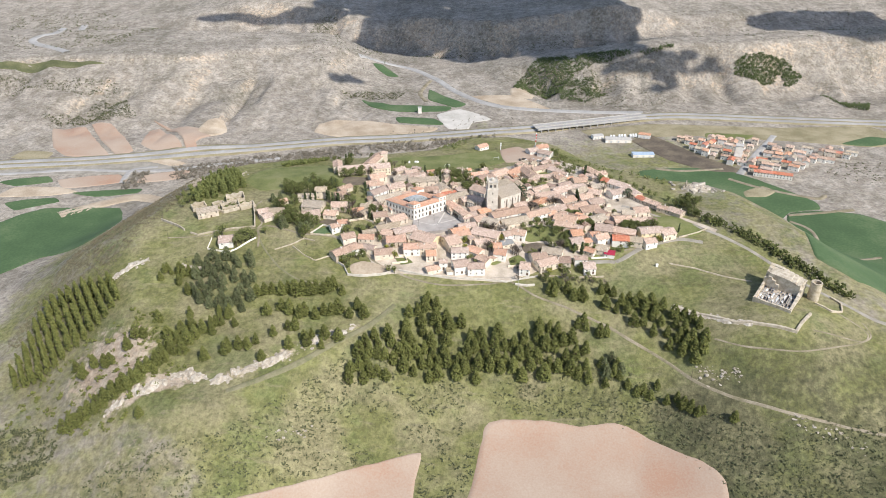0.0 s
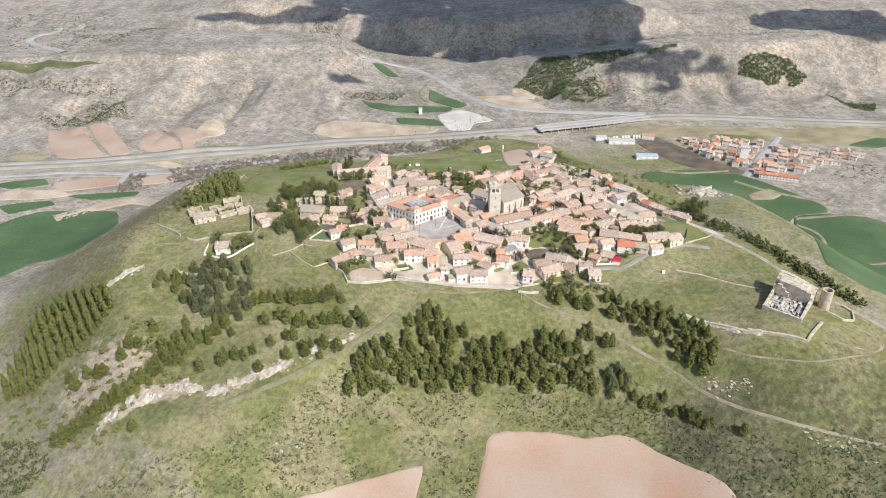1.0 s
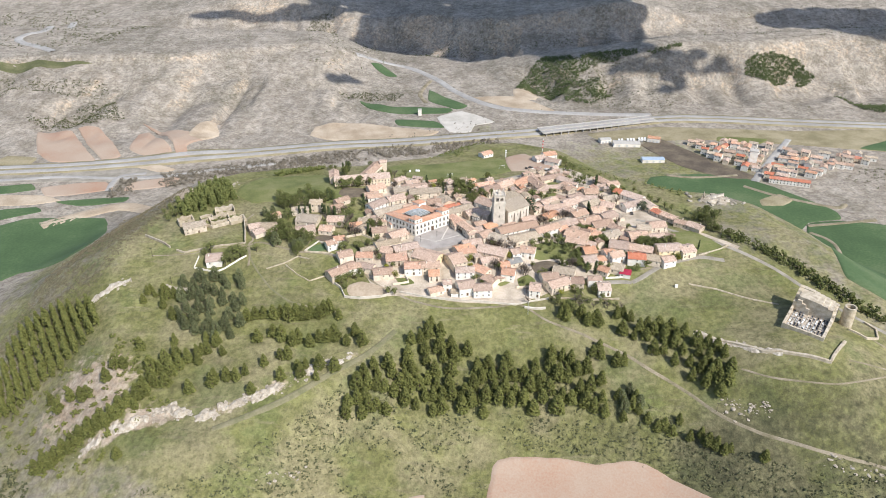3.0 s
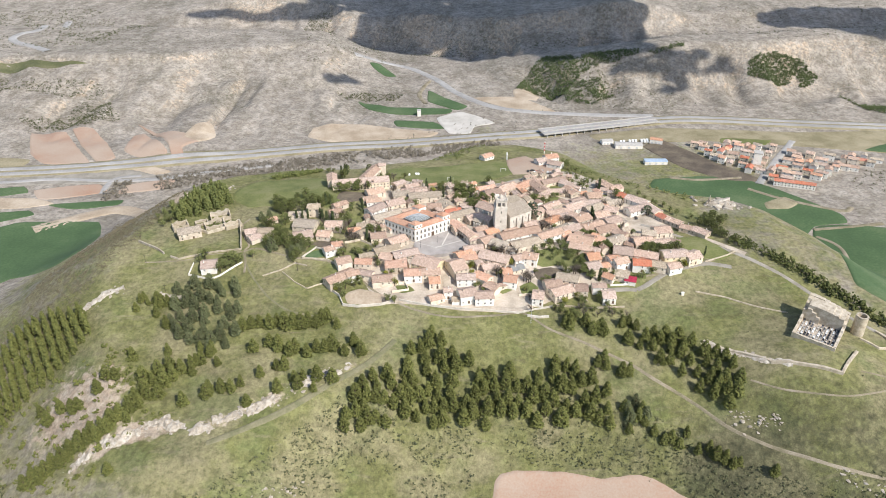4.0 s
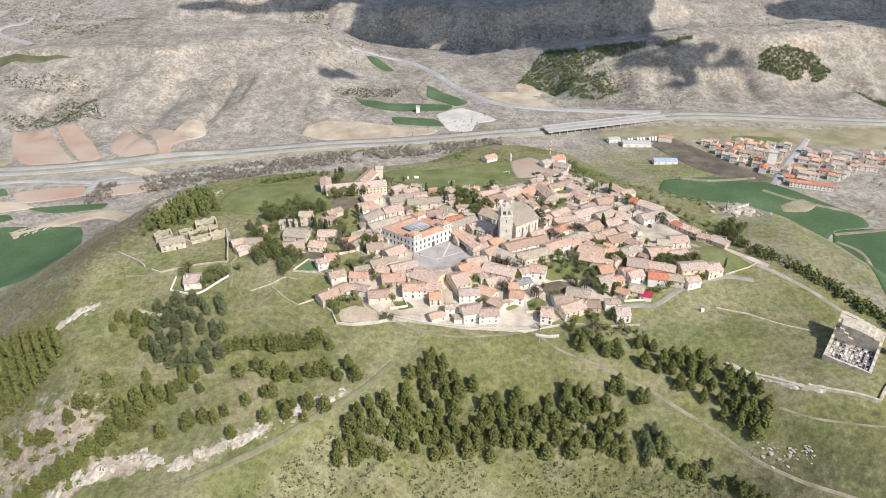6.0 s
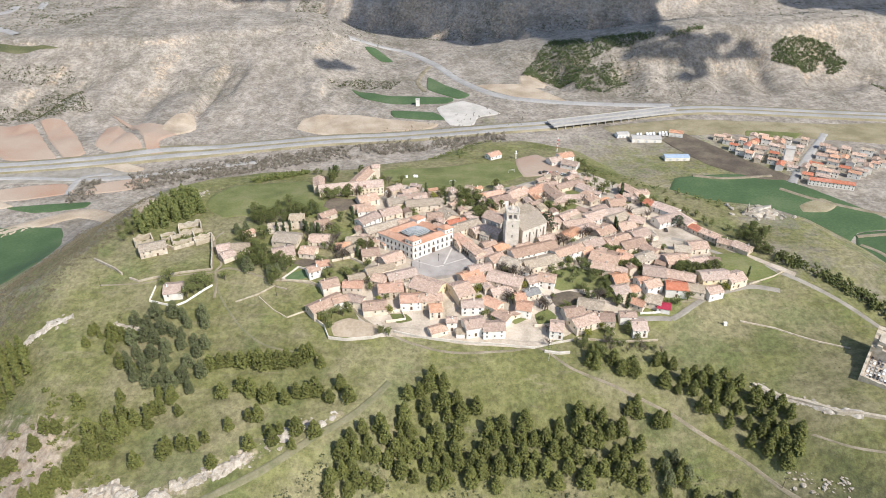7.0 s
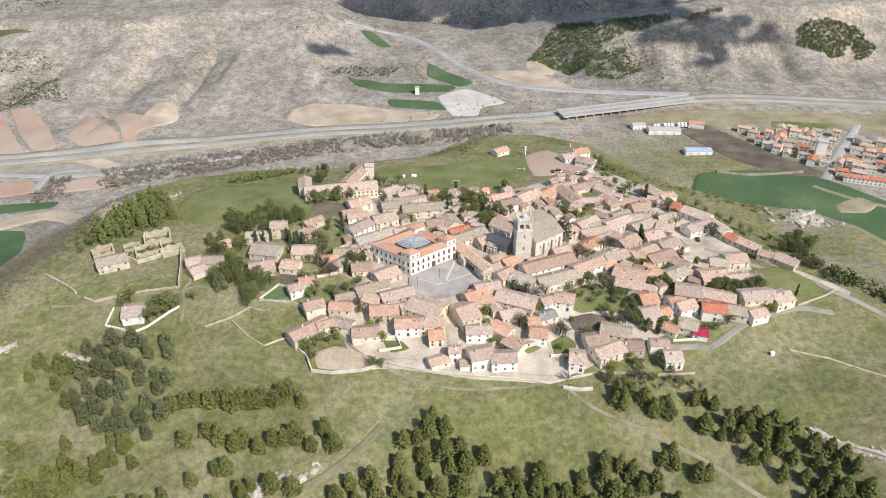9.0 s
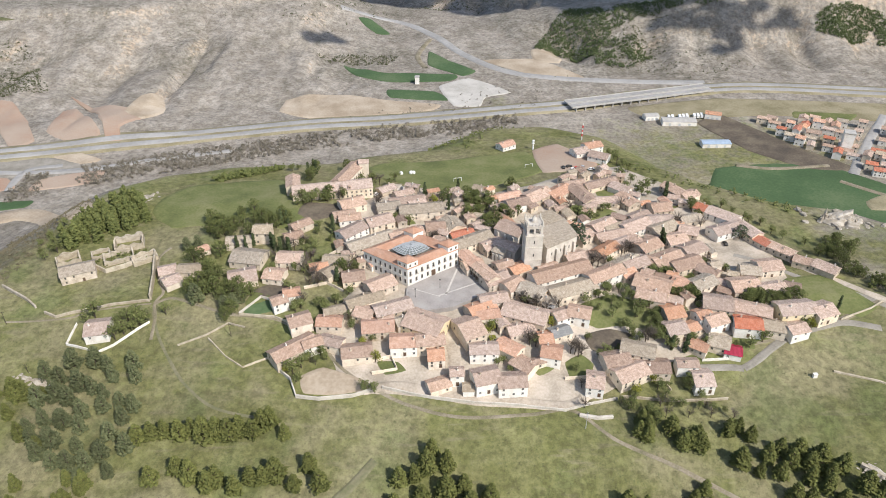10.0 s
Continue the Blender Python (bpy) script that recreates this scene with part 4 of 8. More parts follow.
def palace():
    corner, u, v = Vector((-22.6, 27.4, 0)), Vector((23.0, 16.4, 0)), Vector((-21.2, 15.4, 0))
    lu, lv = u.length, v.length
    eu, ev = u / lu, v / lv
    z = SQ
    ob = thing("palace", pose(corner.x, corner.y, z), "white two-storey palace with orange tile roofs and glazed courtyard", "palace")

    def at(a, b, c):
        p = eu * a + ev * b
        return (p.x, p.y, c)

    def block(a0, a1, b0, b1, c0, c1, s=None):
        s = s or Shape()
        return s.add([at(a0, b0, c0), at(a1, b0, c0), at(a1, b1, c0), at(a0, b1, c0), at(a0, b0, c1), at(a1, b0, c1), at(a1, b1, c1), at(a0, b1, c1)],
                     [(0, 3, 2, 1), (4, 5, 6, 7), (0, 1, 5, 4), (1, 2, 6, 5), (2, 3, 7, 6), (3, 0, 4, 7)])

    deep, top = 6.4, 9.0
    walls = [(0, lu, 0, deep), (0, lu, lv - deep, lv), (0, deep, deep, lv - deep), (lu - deep, lu, deep, lv - deep)]
    for w in walls:
        part("wall", block(*w, -1.5, top).mesh("wall", WALLS["w"]), ob)
    # roof ring: outer eave, ridge, inner eave
    o, r, i = 0.5, deep / 2, deep + 0.2

    def ring(inset, zz):
        return [at(inset, inset, zz), at(lu - inset, inset, zz), at(lu - inset, lv - inset, zz), at(inset, lv - inset, zz)]
    rings = ring(-o, top - 0.05) + ring(-o, top + 0.15) + ring(r, top + 1.75) + ring(i, top + 0.3) + ring(i, top - 0.1)
    f = [(4 * k + j, 4 * k + (j + 1) % 4, 4 * k + 4 + (j + 1) % 4, 4 * k + 4 + j) for k in range(4) for j in range(4)]
    part("roof", Shape().add(rings, f).mesh("roof", ROOFS["n"]), ob, "bright orange clay tiles")
    # corner pavilions
    for a, b in ((0, 0), (lu - 5.6, 0), (lu - 6.0, lv - 6.0)):
        pav = part("tower", block(a - 0.12, a + 5.6, b - 0.12, b + 5.6, 0, 12.2).mesh("tower", WALLS["w"]), ob)
        a0, a1, b0, b1 = a - 0.55, a + 6.0, b - 0.55, b + 6.0
        hood = [at(a0, b0, 12.15), at(a1, b0, 12.15), at(a1, b1, 12.15), at(a0, b1, 12.15), at(a0, b0, 12.4), at(a1, b0, 12.4), at(a1, b1, 12.4), at(a0, b1, 12.4),
                at((a0 + a1) / 2, (b0 + b1) / 2, 14.0)]
        part("roof", Shape().add(hood, [(0, 3, 2, 1), (0, 1, 5, 4), (1, 2, 6, 5), (2, 3, 7, 6), (3, 0, 4, 7), (4, 5, 8), (5, 6, 8), (6, 7, 8), (7, 4, 8)]).mesh("roof", ROOFS["n"]), pav)
    # tall windows with iron balconies along the two show fronts
    tall = Shape().box(-0.5, 0.5, -0.06, 0.1, 0, 2.2).box(-0.62, -0.5, -0.1, 0.1, -0.05, 2.35, 1).box(0.5, 0.62, -0.1, 0.1, -0.05, 2.35, 1).box(
        -0.62, 0.62, -0.1, 0.1, 2.2, 2.4, 1).mesh("window", [GLASS, STONE])
    rail = Shape().box(-0.8, 0.8, -0.6, 0.0, -0.12, 0.0, 1)
    for k in range(9):
        rail.box(-0.78 + k * 0.19, -0.75 + k * 0.19, -0.58, -0.55, 0, 0.9)
    rail.box(-0.8, 0.8, -0.6, -0.54, 0.9, 0.96)
    rail = rail.mesh("balcony", [IRON, STONE])
    turn_u, turn_v = math.degrees(math.atan2(eu.y, eu.x)), math.degrees(math.atan2(ev.y, ev.x))
    for k in range(9):
        a = 1.3 + k * (lu - 2.6) / 8
        for level, cut in ((4.9, 0), (0.9, 1)):
            m = Matrix.Translation(at(a, -0.15 if k in (0, 1, 7, 8) else 0.0, level)) @ pose(0, 0, 0, 0, 0, turn_u)
            part("window", tall, ob, at=m)
            if not cut:
                part("balcony", rail, ob, "dark iron balcony rail", m)
        a = 1.3 + k * (lv - 2.6) / 8
        for level in (4.9, 0.9):
            m = Matrix.Translation(at(-0.15 if k in (0, 1) else 0.0, a, level)) @ pose(0, 0, 0, 0, 0, turn_v + 180)
            part("window", tall, ob, at=m)
            if level > 1 and k % 2:
                part("balcony", rail, ob, "dark iron balcony rail", m)
    for a in (1.4, 4.2):
        for base in (0, lu - 5.6):
            part("window", WINDOW, ob, at=Matrix.Translation(at(base + a, -0.15, 9.9)) @ pose(0, 0, 0, 0, 0, turn_u))
        part("window", WINDOW, ob, at=Matrix.Translation(at(-0.15, a, 9.9)) @ pose(0, 0, 0, 0, 0, turn_v + 180))
    part("door", Shape().box(-1.1, 1.1, -0.12, 0.1, 0, 3.2).mesh("door", SHUTTER), ob, "large dark wooden doorway", Matrix.Translation(at(lu / 2, -0.02, 0)) @ pose(0, 0, 0, 0, 0, turn_u))
    # glazed cover of the courtyard: shallow dome of glass on steel ribs
    ca, cb, ra, rb = lu / 2, lv / 2, lu / 2 - deep - 0.3 + 1.6, lv / 2 - deep - 0.3 + 1.6
    n, m = 24, 5
    v, f = [], []
    for k in range(m + 1):
        q = 1 - k / (m + 0.6)
        for j in range(n):
            t = 2 * math.pi * j / n
            sq = 1 / max(abs(math.cos(t)), abs(math.sin(t))) ** 0.55
            v.append(at(ca + ra * q * math.cos(t) * sq * 0.74, cb + rb * q * math.sin(t) * sq * 0.74, top + 0.7 + 2.0 * math.sin((1 - q) * math.pi / 2)))
    f = [(k * n + j, k * n + (j + 1) % n, (k + 1) * n + (j + 1) % n, (k + 1) * n + j) for k in range(m) for j in range(n)] + [tuple(range(m * n, m * n + n))]
    dome = part("skylight", mesh_of("skylight", v, f, SKYLIGHT), ob, "blue-grey glass dome over the courtyard")
    ribs = Shape()
    for k in range(m + 1):
        for j in range(n):
            p, q, up = Vector(v[k * n + j]), Vector(v[k * n + (j + 1) % n]), Vector(v[min(k + 1, m) * n + j])
            for e in (q, up):
                d = e - p
                if d.length > 0.01:
                    ribs.box(0, d.length, -0.11, 0.11, 0.02, 0.2, at=Matrix.Translation(p) @ d.to_track_quat("X", "Z").to_matrix().to_4x4())
    part("rib", ribs.mesh("rib", STEEL), dome, "white steel lattice")
    return ob


SKYLIGHT = material("skylight_glass", [(0.13, 0.15, 0.145), (0.20, 0.22, 0.21)], 0.45, 1.0, 4, 0.02, 0.5)
palace()


def arcade_house(ax, ay, bx, by, wide, eave, tone):
    """House over a row of posts along the square, from a to b; the open side lies to the left of that way."""
    length, turn = math.hypot(bx - ax, by - ay), math.degrees(math.atan2(by - ay, bx - ax))
    ob = thing("arcade_house", pose((ax + bx) / 2, (ay + by) / 2, SQ - 0.02, 0, 0, turn), "stone house over a timber-posted arcade by the square", "house", "arcaded houses")
    rise = wide / 2 * 0.4
    sh = gable_walls(length, wide, eave, rise, 2.7)
    sh.box(-length / 2, length / 2, -wide / 2, wide / 2 - 2.2, -1.5, 2.72)
    part("wall", sh.mesh("wall", WALLS["s"]), ob)
    part("roof", gable_roof(length, wide, eave, rise).mesh("roof", ROOFS[tone]), ob)
    post = Shape().box(-0.17, 0.17, -0.17, 0.17, 0.3, 2.5).box(-0.26, 0.26, -0.26, 0.26, -0.4, 0.3, 1).box(-0.3, 0.3, -0.2, 0.2, 2.5, 2.72).mesh("post", [SHUTTER, STONE])
    n = max(3, int(length / 2.1))
    for k in range(n + 1):
        x = -length / 2 + 0.25 + k * (length - 0.5) / n
        part("post", post, ob, at=pose(x, wide / 2 - 0.25, 0))
        if k < n:
            part("window", WINDOW, ob, at=pose(x + 1.0, wide / 2, eave - 1.7, 0, 0, 180))
            part("door", DOOR, ob, at=pose(x + 1.0, wide / 2 - 2.2, 0, 0, 0, 180))
    return ob


arcade_house(16.6, 25.0, 9.0, 37.0, 6.6, 5.2, "p")
arcade_house(8.8, 37.4, 2.6, 47.2, 6.6, 5.0, "o")


def lean_roof(s, pts, z0, z1, thick=0.3):
    """A sloping quad roof: pts[0], pts[1] low, pts[2], pts[3] high."""
    v = [(*pts[0], z0), (*pts[1], z0), (*pts[2], z1), (*pts[3], z1)]
    return s.add(v + [(a, b, c - thick) for a, b, c in v], [(0, 1, 2, 3), (7, 6, 5, 4), (0, 4, 5, 1), (1, 5, 6, 2), (2, 6, 7, 3), (3, 7, 4, 0)])


def church():
    ob = thing("church", pose(41, 41, h(41, 41)), "large grey stone church with a tall square bell tower", "church")
    # tower: shaft, string courses, belfry with arched openings, pinnacles
    m = pose(-6.2, 0.4, 0, 0, 0, 4)
    half = 4.0
    shaft = part("tower", Shape().box(-half, half, -half, half, -1.5, 20.5).mesh("tower", STONE), ob, at=m)
    for z in (7.4, 14.2, 20.3):
        part("string_course", Shape().box(-half - 0.18, half + 0.18, -half - 0.18, half + 0.18, z, z + 0.35).mesh("string_course", STONE), shaft)
    b = half - 0.35
    part("belfry", Shape().box(-b + 0.9, b - 0.9, -b + 0.9, b - 0.9, 20.4, 21.0).mesh("belfry", STONE), shaft)
    for sx in (-1, 1):
        for sy in (-1, 1):
            pier = Shape().box(min(sx * b, sx * (b - 1.1)), max(sx * b, sx * (b - 1.1)), min(sy * b, sy * (b - 1.1)), max(sy * b, sy * (b - 1.1)), 20.6, 25.6)
            part("pier", pier.mesh("pier", STONE), shaft)
    for side in range(4):
        r = pose(0, 0, 0, 0, 0, 90 * side)
        part("mullion", Shape().box(-0.45, 0.45, -b + 0.02, -b + 1.0, 21.3, 24.3, at=r).mesh("mullion", STONE), shaft)
        part("lintel", Shape().box(-b + 1.08, b - 1.08, -b + 0.02, -b + 1.0, 24.2, 25.6, at=r).mesh("lintel", STONE), shaft)
        part("sill", Shape().box(-b + 1.08, b - 1.08, -b + 0.02, -b + 1.0, 20.6, 21.4, at=r).mesh("sill", STONE), shaft)
    crown = Shape().box(-b - 0.3, b + 0.3, -b - 0.3, b + 0.3, 25.6, 26.0)
    for sx in (-1, 1):
        for sy in (-1, 1):
            crown.tube(0.5, 0.4, 26.0, 27.2, 8, at=pose(sx * (b - 0.2), sy * (b - 0.2), 0)).tube(0.45, 0.04, 27.2, 28.8, 8, at=pose(sx * (b - 0.2), sy * (b - 0.2), 0))
    crown.tube(1.3, 1.1, 26.0, 27.6, 8).tube(1.25, 0.1, 27.6, 29.0, 8)
    for side in range(4):
        for k in range(4):
            crown.box(-b + 0.9 + k * 1.5, -b + 1.5 + k * 1.5, -b - 0.25, -b + 0.1, 26.0, 26.9, at=pose(0, 0, 0, 0, 0, 90 * side))
    part("crown", crown.mesh("crown", STONE), shaft)
    slit = Shape().box(-0.3, 0.3, -0.06, 0.1, 0, 1.6).mesh("window", GLASS)
    for z in (9.5, 16.5):
        part("window", slit, shaft, at=pose(0, -half, z))
    # nave block with buttresses
    eu, ev = Vector((0.82, 0.57)), Vector((-0.38, 0.92))

    def q(a, c):
        p = eu * a + ev * c
        return (p.x, p.y)

    def solid(a0, a1, c0, c1, z0, z1, s):
        ring = [q(a0, c0), q(a1, c0), q(a1, c1), q(a0, c1)]
        return s.add([(*p, z0) for p in ring] + [(*p, z1) for p in ring], [(0, 3, 2, 1), (4, 5, 6, 7), (0, 1, 5, 4), (1, 2, 6, 5), (2, 3, 7, 6), (3, 0, 4, 7)])

    part("wall", solid(0, 19, -1.5, 24, -2, 12.8, Shape()).mesh("wall", STONE), ob)
    for a in (5.5, 11, 16.5):
        part("buttress", solid(a, a + 1.1, -2.7, -1.4, -2, 10.5, Shape()).mesh("buttress", STONE), ob)
    mid = [(q(-0.5, -2.1), q(19.5, -2.1), q(19.5, 11.3), q(-0.5, 11.3)), (q(19.5, 24.6), q(-0.5, 24.6), q(-0.5, 11.3), q(19.5, 11.3))]
    for ring in mid:
        part("roof", lean_roof(Shape(), ring, 12.9, 15.0).mesh("roof", ROOFS["g"]), ob)
    for a in (3.2, 8.8, 14.2):
        part("window", slit, ob, at=Matrix.Translation((*q(a, -1.5), 7.5)) @ pose(0, 0, 0, 0, 0, 34.8))
    # chapels and sacristy west of the tower
    for cx, cy, lx, ly, top, tone, turn in ((-13.5, 23, 14, 10.5, 8.5, "p", -38), (-16.5, 12, 12.5, 7.5, 5.8, "p", -34), (-20, 9, 6, 6, 5, "g", -34)):
        m = pose(cx, cy, 0, 0, 0, turn)
        part("wall", gable_walls(lx, ly, top, ly * 0.2, -2).mesh("wall", STONE), ob, at=m)
        part("roof", gable_roof(lx, ly, top, ly * 0.2).mesh("roof", ROOFS[tone]), ob, at=m)
        for k in (-1, 0, 1):
            part("buttress", Shape().box(k * lx / 3.2 - 0.5, k * lx / 3.2 + 0.5, -ly / 2 - 0.9, -ly / 2 + 0.1, -2, top - 1).mesh("buttress", STONE), ob, at=m)
    return ob


church()


def convent():
    ob = thing("convent", pose(-67, 108, h(-67, 108)), "long cream convent with pink tile roofs and rows of windows", "convent")
    wings = ((0, 0, 11, 43, 11, 5.6), (-22.5, 5.5, 100, 13, 7.5, 5.8), (7, 15, 70, 25, 9, 6.2))
    for x, y, turn, length, wide, eave in wings:
        m = pose(x, y, 0, 0, 0, turn)
        rise = wide * 0.2
        part("wall", gable_walls(length, wide, eave, rise, -4).mesh("wall", WALLS["c"]), ob, at=m)
        part("roof", gable_roof(length, wide, eave, rise).mesh("roof", ROOFS["p"]), ob, at=m)
        n = int(length / 2.4)
        for k in range(n):
            for side in (-1, 1):
                for level in (0.9, 3.2):
                    part("window", WINDOW, ob, at=m @ pose(-length / 2 + (k + 0.5) * length / n, side * wide / 2, level, 0, 0, 0 if side < 0 else 180))
    for k in (-3, -1, 1):
        part("dormer", Shape().box(-0.7, 0.7, -1.2, 1.0, -0.6, 0.7).box(-0.45, 0.45, -1.25, -1.1, -0.3, 0.45, 1).mesh("dormer", [ROOFS["p"], GLASS]), ob,
             at=pose(7 + k * 2.2, 0, 0) @ pose(0, 0, 6.8, 0, 0, 11) @ pose(0, -2.6, 0))
    tower = part("tower", Shape().box(-2.7, 2.7, -2.4, 2.4, -4, 8.6).mesh("tower", WALLS["c"]), ob, at=pose(15, 24, 0, 0, 0, 5))
    part("roof", gable_roof(5.4, 4.8, 8.6, 1.2).mesh("roof", ROOFS["p"]), tower)
    return ob


convent()

# ---- houses of the town ----
house(-107.0, 60.0, 8, 12.1, 7.8, 3.4, "g", "s")
house(-96.1, 64.7, 1, 8.4, 9.0, 6.0, "g", "c")
house(-99.1, 46.5, -10, 15.4, 12.3, 3.4, "g", "c")
house(-98.6, 30.8, 18, 12.5, 11.2, 3.4, "p", "c")
house(-79.6, 45.1, -3, 11.4, 10.1, 3.9, "p", "c")
house(-84.2, 32.6, -11, 9.1, 9.0, 3.4, "p", "c")
house(-80.8, 63.1, 26, 8.9, 7.8, 3.4, "p", "c")
house(-78.6, 72.6, 40, 10.9, 6.7, 3.4, "p", "s")
house(-52.4, 68.7, 45, 14.9, 9.0, 3.9, "p", "w")
house(-54.7, 80.0, 13, 11.3, 6.7, 3.4, "p", "w")
house(-57.6, 44.7, -3, 11.9, 9.0, 3.4, "g", "c")
house(-59.3, 35.8, 50, 8.9, 7.8, 3.4, "g", "c")
house(-42.6, 59.7, 31, 24.0, 9.0, 3.9, "g", "c")
house(-65.0, 39.7, 18, 8.3, 6.7, 3.0, "o", "c")
house(-48.0, 31.9, 11, 10.2, 9.0, 3.4, "p", "c")
house(-55.0, 93.4, 26, 13.0, 10.1, 3.9, "p", "c")
house(-58.0, 83.7, 17, 11.4, 6.7, 3.0, "p", "c")
house(-35.6, 92.1, 14, 12.3, 9.0, 3.4, "g", "c")
house(-18.1, 89.4, 9, 23.1, 10.1, 4.3, "g", "c")
house(-26.0, 99.2, 13, 19.5, 7.8, 3.4, "p", "c")
house(-28.3, 108.6, 29, 10.8, 6.7, 3.4, "p", "s")
house(-38.1, 113.7, 38, 9.7, 6.7, 3.4, "p", "s")
house(-20.7, 97.1, 27, 9.4, 6.7, 3.4, "p", "c")
house(-39.3, 77.6, 26, 13.5, 10.1, 3.9, "p", "c")
house(-25.1, 66.2, 23, 17.5, 9.0, 3.9, "p", "c")
house(-10.5, 72.0, 7, 9.7, 10.1, 4.3, "p", "s")
house(-2.4, 74.1, -61, 11.7, 11.2, 4.3, "g", "s")
house(7.6, 59.9, 31, 20.9, 9.0, 4.3, "g", "c")
house(2.8, 66.3, 24, 12.0, 6.7, 3.4, "r", "s")
house(17.0, 56.6, 31, 11.0, 9.0, 3.9, "p", "s")
house(7.2, 39.9, 23, 9.3, 7.8, 3.9, "p", "s")
house(17.2, 28.6, 28, 12.2, 9.0, 3.9, "p", "s")
house(21.9, 38.5, 24, 8.6, 9.0, 3.9, "p", "s")
house(28.3, 36.3, 33, 9.4, 7.8, 3.9, "o", "s")
house(24.7, 24.3, 37, 9.6, 9.0, 3.9, "p", "c")
house(15.5, 15.0, 14, 12.7, 7.8, 3.9, "p", "c")
house(33.6, 19.4, -32, 12.3, 10.1, 3.9, "g", "s")
house(47.4, 33.2, 23, 29.3, 10.1, 4.7, "p", "w")
house(50.8, 21.4, 22, 22.6, 10.1, 3.9, "g", "c")
house(29.2, 6.7, -23, 19.7, 11.2, 4.3, "p", "s")
house(26.0, -0.8, 20, 11.6, 7.8, 3.4, "p", "s")
house(4.2, -1.7, 27, 10.0, 14.6, 4.7, "p", "c")
house(12.7, 6.7, 10, 9.8, 7.8, 3.9, "o", "c")
house(9.8, 9.8, 28, 12.4, 9.0, 3.9, "o", "c")
house(44.2, 6.2, 23, 7.5, 7.8, 3.9, "p", "w")
house(52.4, 7.0, -17, 9.7, 9.0, 4.3, "p", "w")
house(36.1, -6.3, 6, 5.9, 7.8, 3.9, "o", "c")
house(42.8, -2.5, 23, 8.5, 6.7, 3.4, "k", "c")
house(29.1, 105.4, 20, 13.9, 7.8, 3.9, "o", "c")
house(33.3, 96.9, 22, 12.9, 9.0, 4.3, "b", "w")
house(44.5, 106.3, 40, 15.8, 11.2, 4.3, "p", "s")
house(57.1, 111.9, 43, 15.7, 10.1, 3.9, "o", "s")
house(69.9, 107.8, -67, 19.3, 9.0, 4.3, "p", "s")
house(81.5, 101.3, 6, 16.8, 7.8, 3.3, "p", "c")
house(82.9, 124.3, 25, 20.6, 7.8, 3.4, "p", "c")
house(93.5, 118.1, -44, 12.0, 7.8, 3.4, "p", "w")
house(93.4, 101.2, -62, 13.0, 9.0, 3.9, "p", "s")
house(68.0, 123.1, 16, 12.3, 7.8, 3.4, "p", "c")
house(74.5, 74.7, 35, 14.5, 9.0, 3.9, "p", "c")
house(77.6, 66.4, 18, 17.0, 9.0, 3.4, "p", "s")
house(79.7, 73.1, 30, 10.5, 7.8, 3.4, "g", "s")
house(72.5, 52.6, 41, 13.2, 7.8, 3.9, "o", "c")
house(56.2, 45.5, 24, 10.5, 9.0, 3.9, "p", "s")
house(63.3, 64.3, 44, 10.4, 7.8, 3.9, "p", "s")
house(122.4, 114.1, -58, 14.2, 7.8, 4.3, "p", "s")
house(128.9, 109.0, 30, 10.7, 7.8, 3.4, "p", "c")
house(108.7, 92.7, 10, 10.6, 10.1, 3.9, "p", "s")
house(105.6, 79.9, 3, 12.0, 10.1, 3.9, "p", "s")
house(91.5, 75.2, 31, 16.6, 11.2, 3.9, "p", "w")
house(95.6, 84.8, 31, 12.1, 7.8, 3.4, "p", "s")
house(105.0, 72.7, 32, 15.0, 10.1, 3.9, "g", "s")
house(132.3, 91.3, -44, 10.0, 7.8, 3.9, "r", "c")
house(139.7, 84.5, -43, 16.4, 9.0, 3.9, "p", "w")
house(146.7, 71.0, -65, 16.4, 7.8, 4.3, "p", "s")
house(121.4, 81.8, 17, 11.8, 7.8, 3.4, "g", "c")
house(117.6, 69.8, -25, 9.4, 9.0, 3.9, "p", "s")
house(137.3, 71.5, 23, 19.0, 9.0, 3.9, "p", "w")
house(108.6, 62.6, 16, 10.6, 10.1, 3.9, "p", "c")
house(93.4, 56.5, 32, 12.6, 10.1, 3.9, "p", "s")
house(114.4, 53.9, 28, 12.1, 10.1, 3.9, "p", "c")
house(99.3, 45.1, 28, 16.8, 10.1, 3.9, "p", "s")
house(78.3, 39.9, 34, 17.6, 9.0, 4.3, "g", "w")
house(94.0, 42.6, -7, 11.5, 9.0, 3.9, "p", "c")
house(107.5, 41.4, 23, 15.9, 10.1, 3.9, "p", "s")
house(116.9, 35.5, -46, 9.6, 7.8, 3.4, "p", "s")
house(67.5, 31.2, 29, 19.1, 9.0, 5.2, "p", "w")
house(83.4, 40.8, 26, 13.3, 9.0, 4.3, "p", "c")
house(78.5, 34.3, 31, 7.8, 7.8, 3.4, "o", "c")
house(87.8, 23.8, -26, 16.1, 11.2, 4.7, "p", "s")
house(85.6, 17.2, -19, 12.9, 9.0, 3.9, "p", "c")
house(100.8, 25.4, -39, 7.0, 9.0, 3.9, "o", "c")
house(111.0, 26.0, 27, 12.1, 9.0, 3.9, "g", "c")
house(113.3, 11.7, -14, 12.4, 11.2, 5.2, "p", "s")
house(126.8, 8.7, -21, 17.1, 9.0, 4.3, "p", "s")
house(92.9, 8.2, 12, 8.5, 10.1, 3.9, "o", "s")
house(91.6, -0.6, 16, 9.1, 10.1, 3.9, "p", "c")
house(98.5, 0.3, 26, 7.8, 6.7, 3.0, "o", "c")
